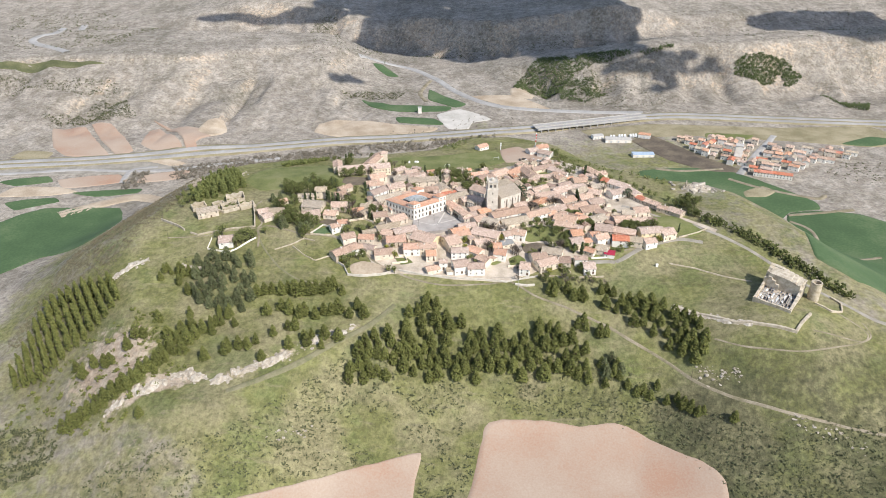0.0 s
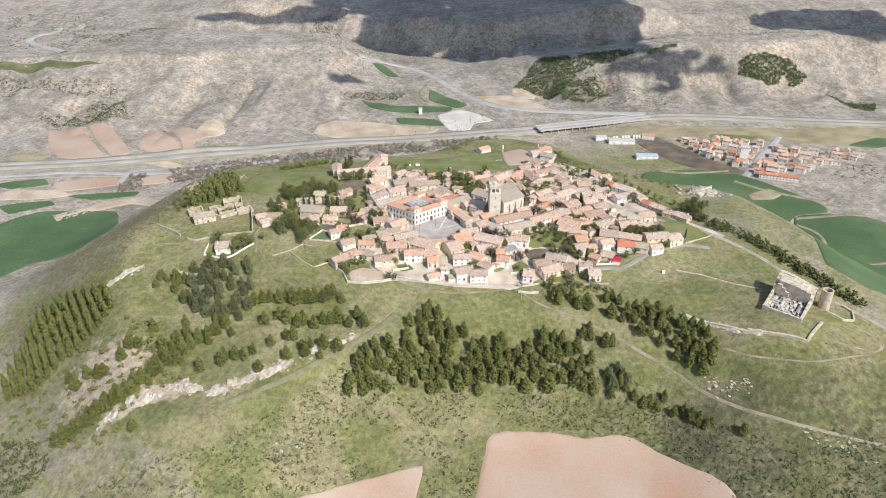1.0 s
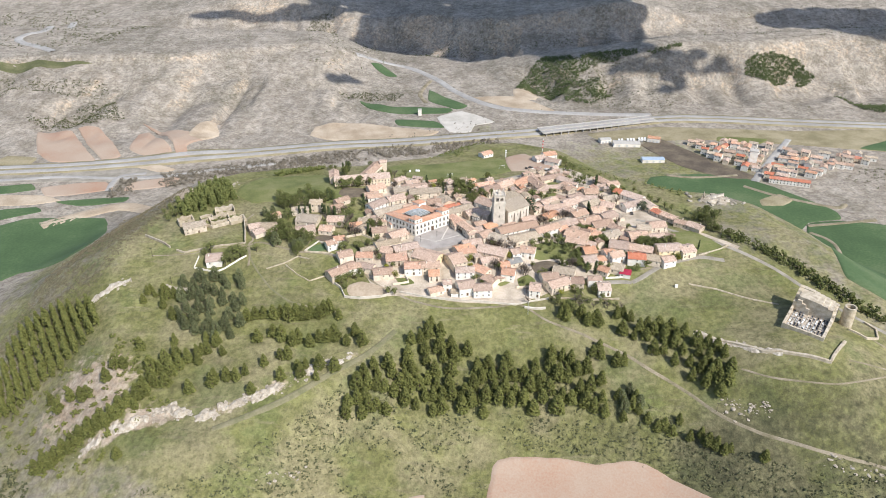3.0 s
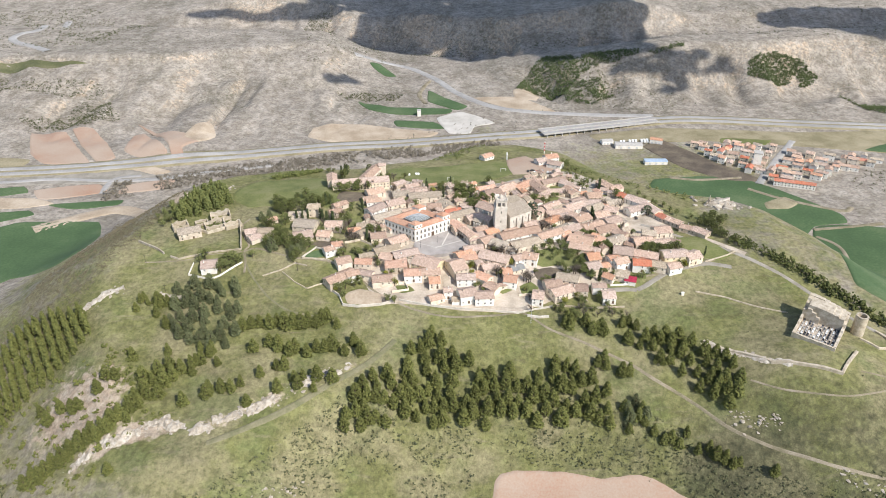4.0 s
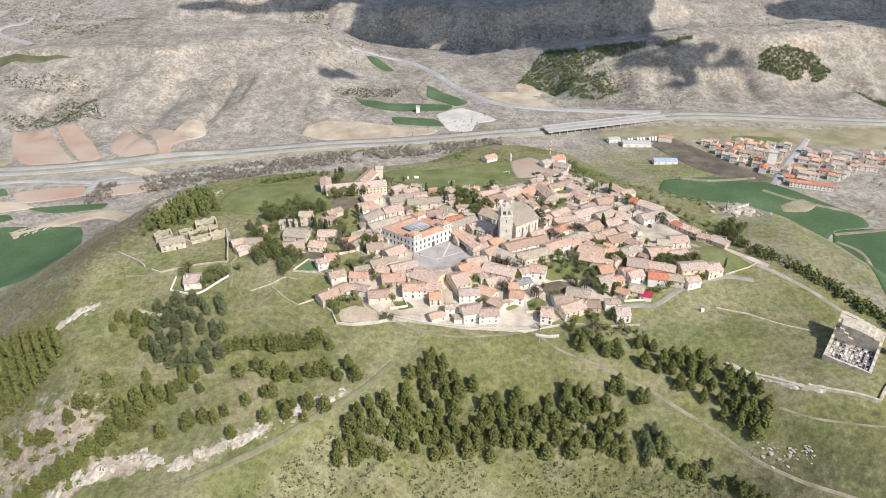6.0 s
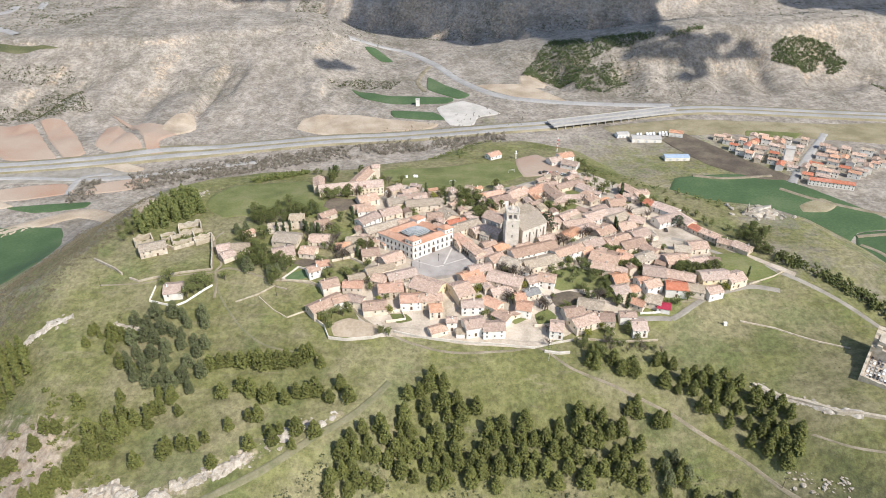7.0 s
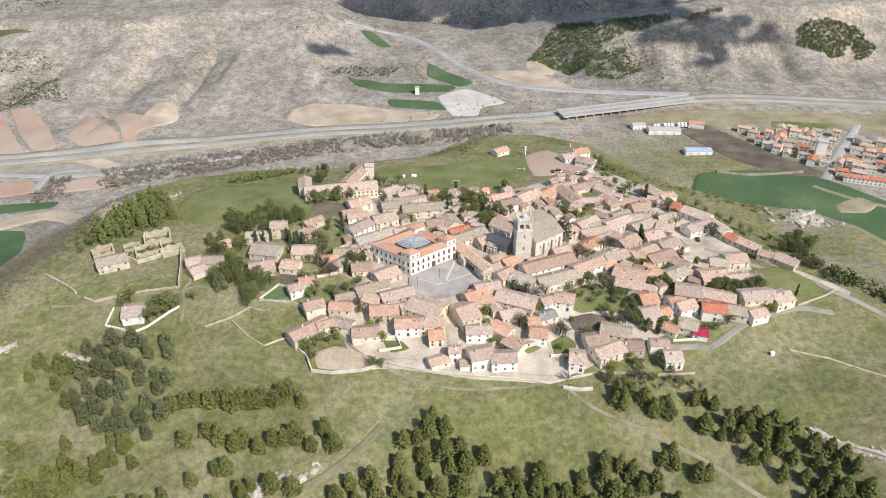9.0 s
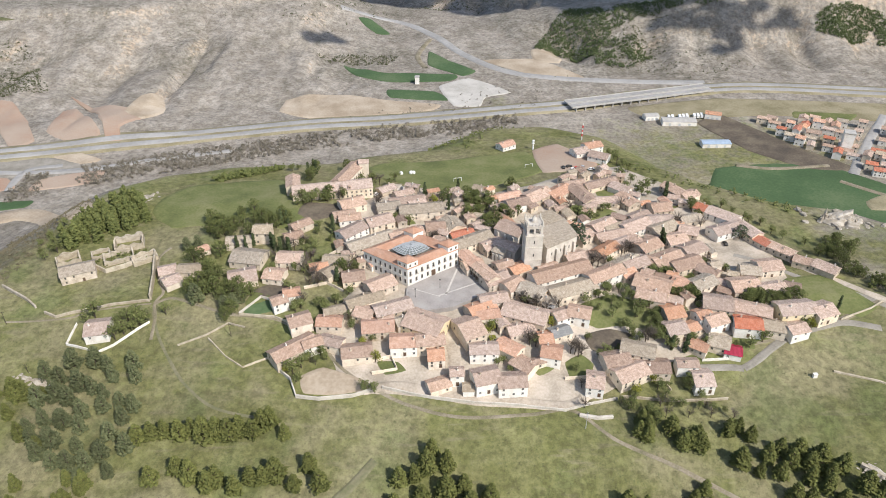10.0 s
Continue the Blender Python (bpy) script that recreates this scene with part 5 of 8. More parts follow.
house(105.5, 6.4, 22, 7.0, 6.7, 4.3, "o", "w")
house(109.8, 3.4, 20, 9.7, 9.0, 4.3, "p", "w")
house(136.1, 35.9, -9, 9.1, 9.0, 3.4, "g", "s")
house(145.5, 39.0, 9, 11.6, 10.1, 3.9, "p", "c")
house(128.6, 23.5, 8, 13.0, 11.2, 3.9, "p", "s")
house(140.2, 21.3, 13, 12.4, 7.8, 3.4, "p", "s")
house(122.9, 0.5, -9, 11.3, 9.0, 4.7, "r", "w")
house(145.1, 7.1, 7, 16.3, 10.1, 5.2, "p", "y")
house(156.5, 6.8, 19, 10.3, 10.1, 4.3, "p", "c")
house(134.1, -0.4, -18, 8.9, 9.0, 3.4, "g", "c")
house(142.3, -2.5, 16, 8.8, 7.8, 3.9, "p", "w")
house(157.7, 53.8, -48, 13.5, 6.7, 3.4, "p", "s")
house(164.4, 43.1, -32, 9.2, 6.7, 3.4, "p", "s")
house(172.0, 37.2, -46, 10.8, 7.8, 3.4, "p", "s")
house(151.5, 61.0, -58, 8.7, 6.7, 3.1, "r", "s")
house(53.8, -27.5, -11, 6.9, 10.1, 4.3, "p", "w")
house(63.8, -17.0, 13, 10.9, 9.0, 3.9, "p", "c")
house(73.8, -12.5, -18, 13.7, 9.0, 4.3, "g", "c")
house(68.2, -22.9, 25, 14.2, 10.1, 3.9, "p", "c")
house(79.9, -19.8, -2, 10.2, 9.0, 3.4, "b", "s")
house(92.2, -19.5, 0, 8.6, 5.6, 4.7, "p", "w")
house(96.7, -25.9, 2, 7.9, 10.1, 3.9, "p", "w")
house(100.4, -9.2, -35, 7.2, 6.7, 3.0, "o", "s")
house(109.2, -7.2, -24, 8.6, 9.0, 3.0, "g", "c")
house(113.6, -11.6, -17, 6.7, 6.7, 2.6, "R", "w")
house(-68.9, -11.0, 39, 19.7, 9.0, 3.9, "p", "s")
house(-61.4, -8.4, 25, 8.2, 6.7, 4.3, "p", "w")
house(-68.4, 3.4, 24, 9.6, 9.0, 4.3, "p", "c")
house(-78.9, 13.9, 28, 6.8, 6.7, 4.3, "p", "w")
house(-73.9, 18.5, 14, 7.3, 6.7, 4.3, "o", "w")
house(-55.3, 3.4, -3, 10.9, 7.8, 3.4, "o", "c")
house(-41.4, 15.9, 26, 17.0, 7.8, 3.4, "g", "c")
house(-52.6, 10.7, 20, 12.7, 5.6, 2.8, "g", "s")
house(-40.4, 8.4, -21, 8.7, 9.0, 3.4, "p", "s")
house(-28.7, 10.5, 22, 16.7, 9.0, 3.9, "p", "s")
house(-13.9, 1.0, -27, 17.3, 13.4, 4.7, "p", "y")
house(-34.4, 0.5, 6, 13.6, 10.1, 3.9, "o", "s")
house(-22.3, 3.8, 23, 10.2, 6.7, 3.4, "g", "s")
house(-22.9, -8.5, 4, 11.7, 9.0, 4.7, "o", "w")
house(-12.0, -7.6, 6, 11.7, 9.0, 4.7, "p", "c")
house(-9.7, -14.4, 5, 6.7, 9.0, 3.9, "o", "c")
house(-42.4, -12.1, 8, 12.5, 9.0, 3.4, "p", "c")
house(-53.5, -7.0, -19, 10.3, 6.7, 3.4, "p", "c")
house(10.1, -12.4, 2, 11.8, 7.8, 4.7, "p", "w")
house(20.8, -10.8, -38, 10.7, 7.8, 3.9, "o", "c")
house(26.2, -18.8, -41, 9.7, 7.8, 3.4, "p", "c")
house(10.3, -25.9, 15, 10.5, 10.1, 5.2, "p", "w")
house(20.6, -27.4, 5, 11.5, 9.0, 4.7, "p", "w")
house(-1.2, -24.3, 4, 5.5, 5.6, 5.2, "p", "w")
house(3.4, -28.9, 1, 4.5, 5.6, 2.6, "g", "w")
house(-8.5, -27.5, 22, 9.1, 6.7, 2.6, "p", "c")
house(-35.2, 25.9, 34, 12.8, 10.1, 3.9, "p", "s")
house(38.1, -13.7, -14, 8.3, 9.0, 4.3, "o", "w")
house(-153.2, -0.5, 10, 9.6, 11.2, 3.4, "p", "w")
house(-135.0, 36.6, 23, 7.9, 7.8, 3.4, "p", "c")
house(-130.9, 28.8, 40, 7.8, 7.8, 3.4, "p", "c")
house(-124.9, 37.5, 6, 10.9, 7.8, 3.4, "g", "s")
house(-176.6, 36.2, 24, 15.0, 9.6, 4.6, "g", "s")
house(-123.7, 53.5, 40, 6.1, 5.6, 3.0, "o", "s")
house(34.5, 189.7, 35, 10.6, 7.8, 3.4, "o", "w")
house(80.5, 176.7, 23, 9.5, 9.0, 3.4, "p", "w")
house(89.9, 185.2, 20, 11.5, 9.0, 4.3, "o", "w")
house(91.2, 168.1, -29, 12.1, 9.0, 3.9, "p", "w")
house(88.7, 59.9, 121, 9.0, 7.8, 3.9, "p", "s")
house(81.2, 59.8, 33, 10.7, 7.8, 3.4, "p", "s")
house(42.1, 37.6, 23, 10.1, 7.8, 3.4, "p", "s")
house(113.6, 9.4, 17, 8.1, 6.7, 3.4, "g", "s")
house(-7.0, 58.8, -36, 9.7, 7.8, 3.4, "p", "s")
house(-31.3, 3.7, 33, 6.7, 6.7, 3.4, "p", "s")

# small annexes and sheds tucked between the houses
lots = [(60, 150, 5, 40), (-60, -20, 40, 60), (0, 45, -20, 40), (55, 130, 20, 120), (-60, 20, 60, 120), (20, 100, 60, 150)]
tries = random.Random(11)
made = 0
for k in range(1800):
    x0, x1, y0, y1 = tries.choice(lots)
    x, y, turn = tries.uniform(x0, x1), tries.uniform(y0, y1), tries.choice((20, 40, -30, -20, 110))
    length, width = tries.uniform(4.5, 8), tries.uniform(3.6, 5.5)
    if made >= 85 or outside(x, y, RIM) > -8 or math.hypot(x + 6, y - 30) < 26 or math.hypot(x - 38, y - 52) < 24 or math.hypot(x - 72, y - 6) < 22:
        continue
    if -72 < x < -30 and 88 < y < 145 or -60 < x < 60 and y > 118:
        continue
    if any(math.hypot(x - a, y - b) < 0.42 * (length + r * 2) for a, b, r, *_ in FOOTPRINTS):
        continue
    house(x, y, turn, length, width, tries.choice((2.8, 3.2, 3.8, 4.3)), tries.choice("pppgob"), tries.choice("csscw"), name="house")
    made += 1


# ---- trees ----
def clump(s, at, size, rnd, stretch=1.0, fine=False):
    """One leafy tuft: a lopsided solid of eight sides, or six for fine needles."""
    m = Matrix.Translation(at) @ Euler((rnd.uniform(0, 6.3), rnd.uniform(0, 6.3), rnd.uniform(0, 6.3))).to_matrix().to_4x4()
    a, b, c = (size * rnd.uniform(0.6, 1.3) for _ in range(3))
    d, e, f = (size * rnd.uniform(0.5, 1.3) for _ in range(3))
    c, f = c * stretch, f * stretch
    if fine:
        s.add([(a, 0, 0), (-d * 0.5, b * 0.87, 0), (-d * 0.5, -e * 0.87, 0), (0, 0, c), (0, 0, -f)], [(0, 1, 3), (1, 2, 3), (2, 0, 3), (1, 0, 4), (2, 1, 4), (0, 2, 4)], at=m)
        return
    s.add([(a, 0, 0), (0, b, 0), (-d, 0, 0), (0, -e, 0), (0, 0, c), (0, 0, -f)],
          [(0, 1, 4), (1, 2, 4), (2, 3, 4), (3, 0, 4), (1, 0, 5), (2, 1, 5), (3, 2, 5), (0, 3, 5)], at=m)


def limb(s, a, b, r0, r1, n=5):
    d = Vector(b) - Vector(a)
    s.tube(r0, r1, 0, d.length, n, at=Matrix.Translation(a) @ d.to_track_quat("Z", "Y").to_matrix().to_4x4(), cap=False)


def tree_meshes(kind, seed):
    """Trunk and crown of a tree one metre tall, to be scaled."""
    rnd = random.Random(seed)
    trunk, crown = Shape(), Shape()
    lean = Vector((rnd.uniform(-0.04, 0.04), rnd.uniform(-0.04, 0.04), 1))
    limb(trunk, (0, 0, -0.08), lean * 0.5, 0.028, 0.02, 6)
    limb(trunk, lean * 0.5, lean * 0.92, 0.02, 0.006, 6)
    if kind in ("pine", "silver"):
        for k in range(10):
            z, t = 0.2 + 0.06 * k, rnd.uniform(0, 6.3)
            r = 0.26 * (1 - z) + 0.03
            limb(trunk, lean * z, lean * (z + 0.03) + Vector((r * math.cos(t), r * math.sin(t), 0)), 0.009, 0.003, 4)
        wide = rnd.uniform(0.23, 0.30) * (1.12 if kind == "silver" else 1)
        for k in range(470):
            z = 0.04 + 0.95 * (k / 470) ** 1.15
            r = wide * min(1, (z + 0.14) / 0.24) * (1.02 - z) ** (0.62 if kind == "pine" else 0.42) * rnd.uniform(0.55, 1.04)
            t = rnd.uniform(0, 6.3)
            lump = 1 + 0.14 * math.sin(3 * t + seed + 9 * z)
            clump(crown, lean * z + Vector((r * lump * math.cos(t), r * lump * math.sin(t), rnd.uniform(-0.03, 0.03))), rnd.uniform(0.024, 0.046) * (1.25 - 0.6 * z), rnd, 1.6, True)
    elif kind == "cypress":
        for k in range(90):
            z = 0.05 + 0.93 * k / 90
            r = 0.115 * min(1, z / 0.2) * (1.02 - z) ** 0.5 * rnd.uniform(0.4, 1.1)
            t = rnd.uniform(0, 6.3)
            clump(crown, (r * math.cos(t), r * math.sin(t), z), rnd.uniform(0.03, 0.055), rnd, 1.6)
    elif kind == "stone":
        for k in range(8):
            t = 0.8 * k
            limb(trunk, lean * rnd.uniform(0.35, 0.6), Vector((0.26 * math.cos(t), 0.26 * math.sin(t), rnd.uniform(0.6, 0.8))), 0.016, 0.004, 4)
        for k in range(240):
            t, q, z = rnd.uniform(0, 6.3), rnd.random() ** 0.5, rnd.uniform(0.22, 0.98)
            r = 0.36 * q * math.sin(math.pi * min(1, (z - 0.1) / 0.92)) ** 0.6 * (1 + 0.25 * math.sin(3 * t + seed))
            clump(crown, lean * z + Vector((r * math.cos(t), r * math.sin(t), 0)), rnd.uniform(0.026, 0.05), rnd)
    elif kind == "cedar":
        for k in range(9):
            t = k * 2.4
            limb(trunk, lean * (0.35 + 0.05 * k), Vector((0.42 * math.cos(t), 0.42 * math.sin(t), 0.48 + 0.05 * k)), 0.016, 0.004, 4)
        for k in range(150):
            layer = rnd.randrange(5)
            z, r = 0.42 + 0.12 * layer, (0.52 - 0.07 * layer) * math.sqrt(rnd.random())
            t = rnd.uniform(0, 6.3)
            clump(crown, (r * math.cos(t), r * math.sin(t), z + rnd.uniform(-0.03, 0.03)), rnd.uniform(0.035, 0.075), rnd, 0.6)
    elif kind == "bare":
        for k in range(16):
            t, z = rnd.uniform(0, 6.3), rnd.uniform(0.25, 0.6)
            tip = Vector((rnd.uniform(0.15, 0.34) * math.cos(t), rnd.uniform(0.15, 0.34) * math.sin(t), z + rnd.uniform(0.2, 0.4)))
            limb(trunk, lean * z, tip, 0.012, 0.003, 4)
            for j in range(9):
                end = tip + Vector((rnd.uniform(-0.13, 0.13), rnd.uniform(-0.13, 0.13), rnd.uniform(-0.05, 0.14)))
                limb(crown, (lean * z).lerp(tip, rnd.uniform(0.3, 1)), end, 0.006, 0.002, 3)
    else:
        for k in range(7):
            t = rnd.uniform(0, 6.3)
            limb(trunk, lean * rnd.uniform(0.2, 0.5), Vector((0.25 * math.cos(t), 0.25 * math.sin(t), rnd.uniform(0.5, 0.8))), 0.014, 0.004, 4)
        lobes = [(rnd.uniform(-0.2, 0.2), rnd.uniform(-0.2, 0.2), rnd.uniform(0.4, 0.78), rnd.uniform(0.14, 0.24)) for _ in range(8)]
        for k in range(190):
            x, y, z, r = rnd.choice(lobes)
            d = Vector((rnd.gauss(0, 1), rnd.gauss(0, 1), rnd.gauss(0, 1))).normalized() * r * rnd.uniform(0.6, 1.05)
            clump(crown, (x + d.x, y + d.y, z + d.z * 0.8), rnd.uniform(0.024, 0.05), rnd)
    return trunk.mesh("trunk", BARK), crown.mesh("crown", LEAVES[kind])


TREES = {k: [tree_meshes(k, 100 * j + i) for j in range(1, 6)] for i, k in enumerate(("pine", "silver", "broad", "cypress", "cedar", "yellow", "bare", "stone"))}
TREE_NAMES = {"pine": ("pine_tree", "olive-green pine with a ragged cone crown"), "silver": ("conifer_tree", "grey-green conifer with a broad ragged crown"),
              "broad": ("leafy_tree", "green broad-leaved tree with an uneven crown"), "stone": ("stone_pine", "dark green pine with a full rounded crown"), "cypress": ("cypress_tree", "slim dark green cypress"),
              "cedar": ("cedar_tree", "spreading dark green cedar with layered branches"), "yellow": ("bushy_tree", "small tree in bright yellow-green spring leaf"),
              "bare": ("bare_tree", "leafless grey-brown tree with fine twigs")}
WHERE = {"town": " among the houses", "slope": " on the grassy slope"}
wood = random.Random(21)


def free_spot(x, y):
    """The nearest place that no house stands on."""
    for k in range(60):
        r, t = 0.28 * k, 2.4 * k
        px, py = x + r * math.cos(t), y + r * math.sin(t)
        for a, b, _, turn, length, width in FOOTPRINTS:
            dx, dy, c, s = px - a, py - b, math.cos(radians(turn)), math.sin(radians(turn))
            if abs(dx * c + dy * s) < length / 2 + 0.7 and abs(dy * c - dx * s) < width / 2 + 0.7:
                break
        else:
            return px, py
    return x, y


def plant(kind, points, low, high):
    name, label = TREE_NAMES[kind]
    for x, y in points:
        tall = wood.uniform(low, high) * {"pine": 1.3, "silver": 1.45, "stone": 1.3, "cypress": 1.3, "cedar": 1.3}.get(kind, 1.45)
        wide = tall * wood.uniform(0.95, 1.3) * (1.18 if kind == "pine" else 1.0)
        x, y = free_spot(x, y)
        spot = WHERE["town"] if -75 < x < 175 and -32 < y < 160 else WHERE["slope"]
        ob = thing(name, pose(x, y, h(x, y) - 0.05, 0, 0, wood.uniform(0, 360)) @ Matrix.Diagonal((wide, wide, tall, 1)), label + spot, "tree", name.replace("_tree", " trees").replace("stone_pine", "stone pines"))
        trunk, crown = wood.choice(TREES[kind])
        part("trunk", trunk, ob)
        part("crown", crown, ob)


def scatter(ring, gap, rnd, most=2000):
    q = np.array(ring)
    (x0, y0), (x1, y1), out = q.min(0), q.max(0), []
    for _ in range(int(3 * (x1 - x0) * (y1 - y0) / gap**2) + 20):
        x, y = rnd.uniform(x0, x1), rnd.uniform(y0, y1)
        if float(outside(np.array(x), np.array(y), ring)) < 0 and all((x - a) ** 2 + (y - b) ** 2 > gap * gap for a, b in out):
            out.append((x, y))
            if len(out) >= most:
                break
    return out


def grove(kind, ring, gap, low, high, seed):
    plant(kind, scatter(ring, gap, random.Random(seed)), low, high)


grove("pine", [(-60.6, -110.5), (-48.1, -87.3), (-42.3, -80.5), (-22.2, -73), (-21.1, -87.4), (-31.3, -95.1), (-31, -105), (-50.9, -108.7)], 4.6, 6, 8.5, 1)
grove("pine", [(-25.9, -99.4), (-25.9, -63.2), (-9.6, -52.5), (-1.8, -65.2), (14.3, -70.9), (24.2, -78.2), (29.5, -75.8), (48.8, -78), (58.3, -68.9), (75.2, -75.8), (88.7, -86.9), (90.8, -102.1), (57.7, -98.5), (17.2, -100.8), (-5.4, -99.7)], 5, 6.5, 9, 2)
grove("pine", [(114.5, -50.6), (127.1, -53.7), (152.8, -76.7), (160, -90.9), (151, -101.2), (143.9, -97.3), (130.9, -85.5), (116.1, -73.1), (112, -61.5)], 4.7, 6, 8, 3)
grove("silver", [(-167.5, -19.4), (-147.6, -13.4), (-129.7, -19.5), (-122.9, -61), (-128.5, -69.1), (-141.2, -66.1), (-158.6, -58.1), (-166.5, -46.6)], 5.6, 4.8, 7.2, 4)
grove("broad", [(-208.6, 59.1), (-204.8, 78.9), (-195, 86.9), (-194.3, 58.7), (-195.9, 44.3)], 5, 3, 5, 7)
plant("pine", [(-188.3, -29), (-183.1, -30.7), (-178.1, -32), (-174.1, -33.1), (-167.7, -34.6), (-188.5, -36.1), (-165.1, -31.1), (-187.2, -26.3)], 4, 5.5)
plant("pine", [(-191.3, -93), (-183.4, -86), (-188.4, -85.6), (-178.4, -72.2), (-161.5, -81.4), (-156.4, -77.6), (-168.2, -86.6), (-163.7, -97.7), (-156.5, -97.6), (-167.3, -104.8), (-176.9, -117.4), (-203.4, -100), (-200.5, -98.9), (-211.5, -97.3), (-218.6, -100.7), (-225.1, -94.4), (-141.8, -102.4), (-130.4, -95.4), (-123.8, -94), (-118.5, -94), (-114.2, -90.7), (-108.4, -102.8)], 5.5, 7.5)
plant("pine", [(-104.8, -84.5), (-96.5, -79.5), (-92.3, -79.5), (-74.4, -93.9), (-73.3, -86.1), (-64.6, -87.1), (-60.2, -68.9), (-55.6, -61.6), (-50.6, -68.8), (-66.8, -48.6), (-141.9, -75.2), (-130, -76.5), (-135.1, -68.5), (-142.3, -82.9), (-130.9, -97.8), (-93.9, -94.2), (-85.6, -87.4), (-80.9, -86.7), (-83.1, -92)], 5, 7.5)
plant("pine", [(-168.8, -140.3), (-208.7, -128.8), (-196.9, -127), (-192.7, -118.8), (-176.2, -113.5), (-168.6, -107.1), (-161.3, -98.7), (-155.5, -90.3), (-199.3, -129.9), (-195, -122.8), (-186, -116.4), (-181.1, -114.9), (-173.4, -110), (-165.2, -102.8), (-158.2, -93.9), (-152.4, -86.1), (-216.7, -127.7), (-187.8, -119.9), (-181.4, -120.8), (-168.2, -113.1)], 5, 7)
plant("pine", [(-121.4, -50.2), (-116.9, -49.1), (-112.2, -48.3), (-106.3, -49.2), (-102.1, -47.7), (-97, -49.4), (-92.3, -48.6), (-87.5, -49.2), (-83.3, -47.3), (-78.7, -48.1), (-75.9, -44.7), (-73.1, -43.8), (-111.7, -66.8), (-103.1, -62.9), (-97.6, -66), (-90.9, -69.1), (-88.1, -67.6), (-80.8, -70.7), (-75.9, -66.7), (-71.6, -66.5), (-67.4, -64.9)], 6.5, 8.5)
plant("pine", [(87.9, -52.2), (102.2, -60.2), (108, -64), (83.4, -71.6), (88, -73.5), (96, -77.3), (100.2, -77.8), (87.5, -68.7), (70.8, -48.4), (83, -53)], 5, 8)
plant("pine", [(97.7, -97.1), (105.5, -100.4), (96.9, -103.2), (114.3, -109), (122, -111.3), (126.8, -106.7), (136.5, -115.6), (142.6, -122.1), (149.2, -125.1), (163.8, -133.4), (104.2, -95.2), (110, -105), (118.1, -108.4), (130.9, -115.4), (139.4, -119.7), (146.1, -125.2), (102.6, -97.9), (95, -93.4)], 5, 7.5)
plant("silver", [(96.9, -94.8), (101.8, -91.6), (106.8, -97.7), (97.8, -99)], 5, 6.5)
plant("stone", [(-103.8, 67.3), (-101.1, 74.4), (-108.5, 75), (-112.3, 72.8), (-117.2, 69.5), (-119, 65.5), (-96.9, 75.1), (-94.6, 77.9), (-103.5, 78.6), (-111.9, 65.3), (-89.3, 81), (-86.5, 78.3), (-91.4, 73.7), (-120.3, 75.9), (-123.3, 70.7)], 5.5, 7)
plant("stone", [(-121.1, 25.1), (-117.8, 27), (-121.2, 21), (-114.5, 28.9), (-109.7, 23.7), (-115.7, 37.9), (-110.4, 33.1), (-103.8, 22.5), (-105.1, 17.3), (-113.4, 20.7)], 5.5, 7)
plant("silver", [(-99.3, 14.1), (-97, 17.2), (-116.4, 17.5), (-102.8, 12.7), (-131.9, 56.5), (-126.3, 56.2)], 5, 7)
plant("broad", [(-161.1, 4.6), (-158.1, 7.7), (-142.8, -1.3), (-145.4, -4.3), (-139.7, 0.3), (-137.1, 3.3), (-142.4, 4.7), (-135.1, 4.8), (-145.5, 3.1), (-128, 9.6), (-139.7, 7.9)], 4.5, 6.5)
plant("cypress", [(-61.7, 69.2), (-89.2, 76), (-86.3, 77.3), (-106.2, 59.4), (-104, 58.3), (-101.8, 58.3), (-99.8, 59.1), (-90.5, 57.6), (-88.5, 55.3), (-85.8, 54.5), (-82.4, 55.4), (116.7, 111.3), (103.3, 65), (166.8, 11.4)], 5, 8)
plant("stone", [(-70, 99.3), (-68.1, 100.9), (-64.4, 149.7), (-84.4, 133.7), (-83.1, 149.2), (-83.4, 137.1), (-55.4, 41), (-56.5, 38.8)], 5.5, 7)
plant("broad", [(-82, 98.8), (-78.1, 98.8), (-86.2, 100.1), (-74.5, 99), (-70, 99.3), (-61.3, 101.9), (-47.4, 115.5), (-47.1, 128.7), (-37.2, 125.2), (-34.4, 131.7), (-53, 123.3)], 4, 6)
plant("stone", [(12.9, 89.3), (16.7, 94.9), (20.3, 88.3), (23.5, 92.8), (26.2, 88.5), (11.7, 96.5), (17.9, 82.7), (21.3, 80.1), (24.6, 85.7), (29.5, 93.1), (14.1, 81.6), (10.5, 105.1), (-8, 105.4), (-4.3, 106.9), (31.9, 122.9)], 5, 6.5)
plant("yellow", [(-11.1, 105.3), (32.2, 126.9), (73.1, -18), (11.9, -1.6), (13.9, 0.5), (9.5, -1), (69.4, -31.2), (-14.2, 42.4), (-71.6, -18), (-40.2, -8), (-34.5, -15.1)], 3, 5)
plant("cedar", [(58.3, 59.5)], 10, 10.5)
plant("cedar", [(143, 70.8)], 6, 6.5)
plant("bare", [(-20.4, 66.5), (-18.5, 67.5), (29.7, 12.7), (32.1, 11.8), (27.4, 14.2), (64.3, 42.4), (66.9, 42.4), (73.6, 56.7), (84.7, 57.1), (88, 59.6), (46.4, -11.3), (49, -9.9), (33.3, -2.4), (29.8, -0.9), (-41.2, 97.4), (-62.8, 101.6), (-84.3, 46.5), (-79.2, 55.6), (-74.4, 60.2), (-72.1, 38), (-67.6, 34), (-65.3, 36.2)], 4, 6)
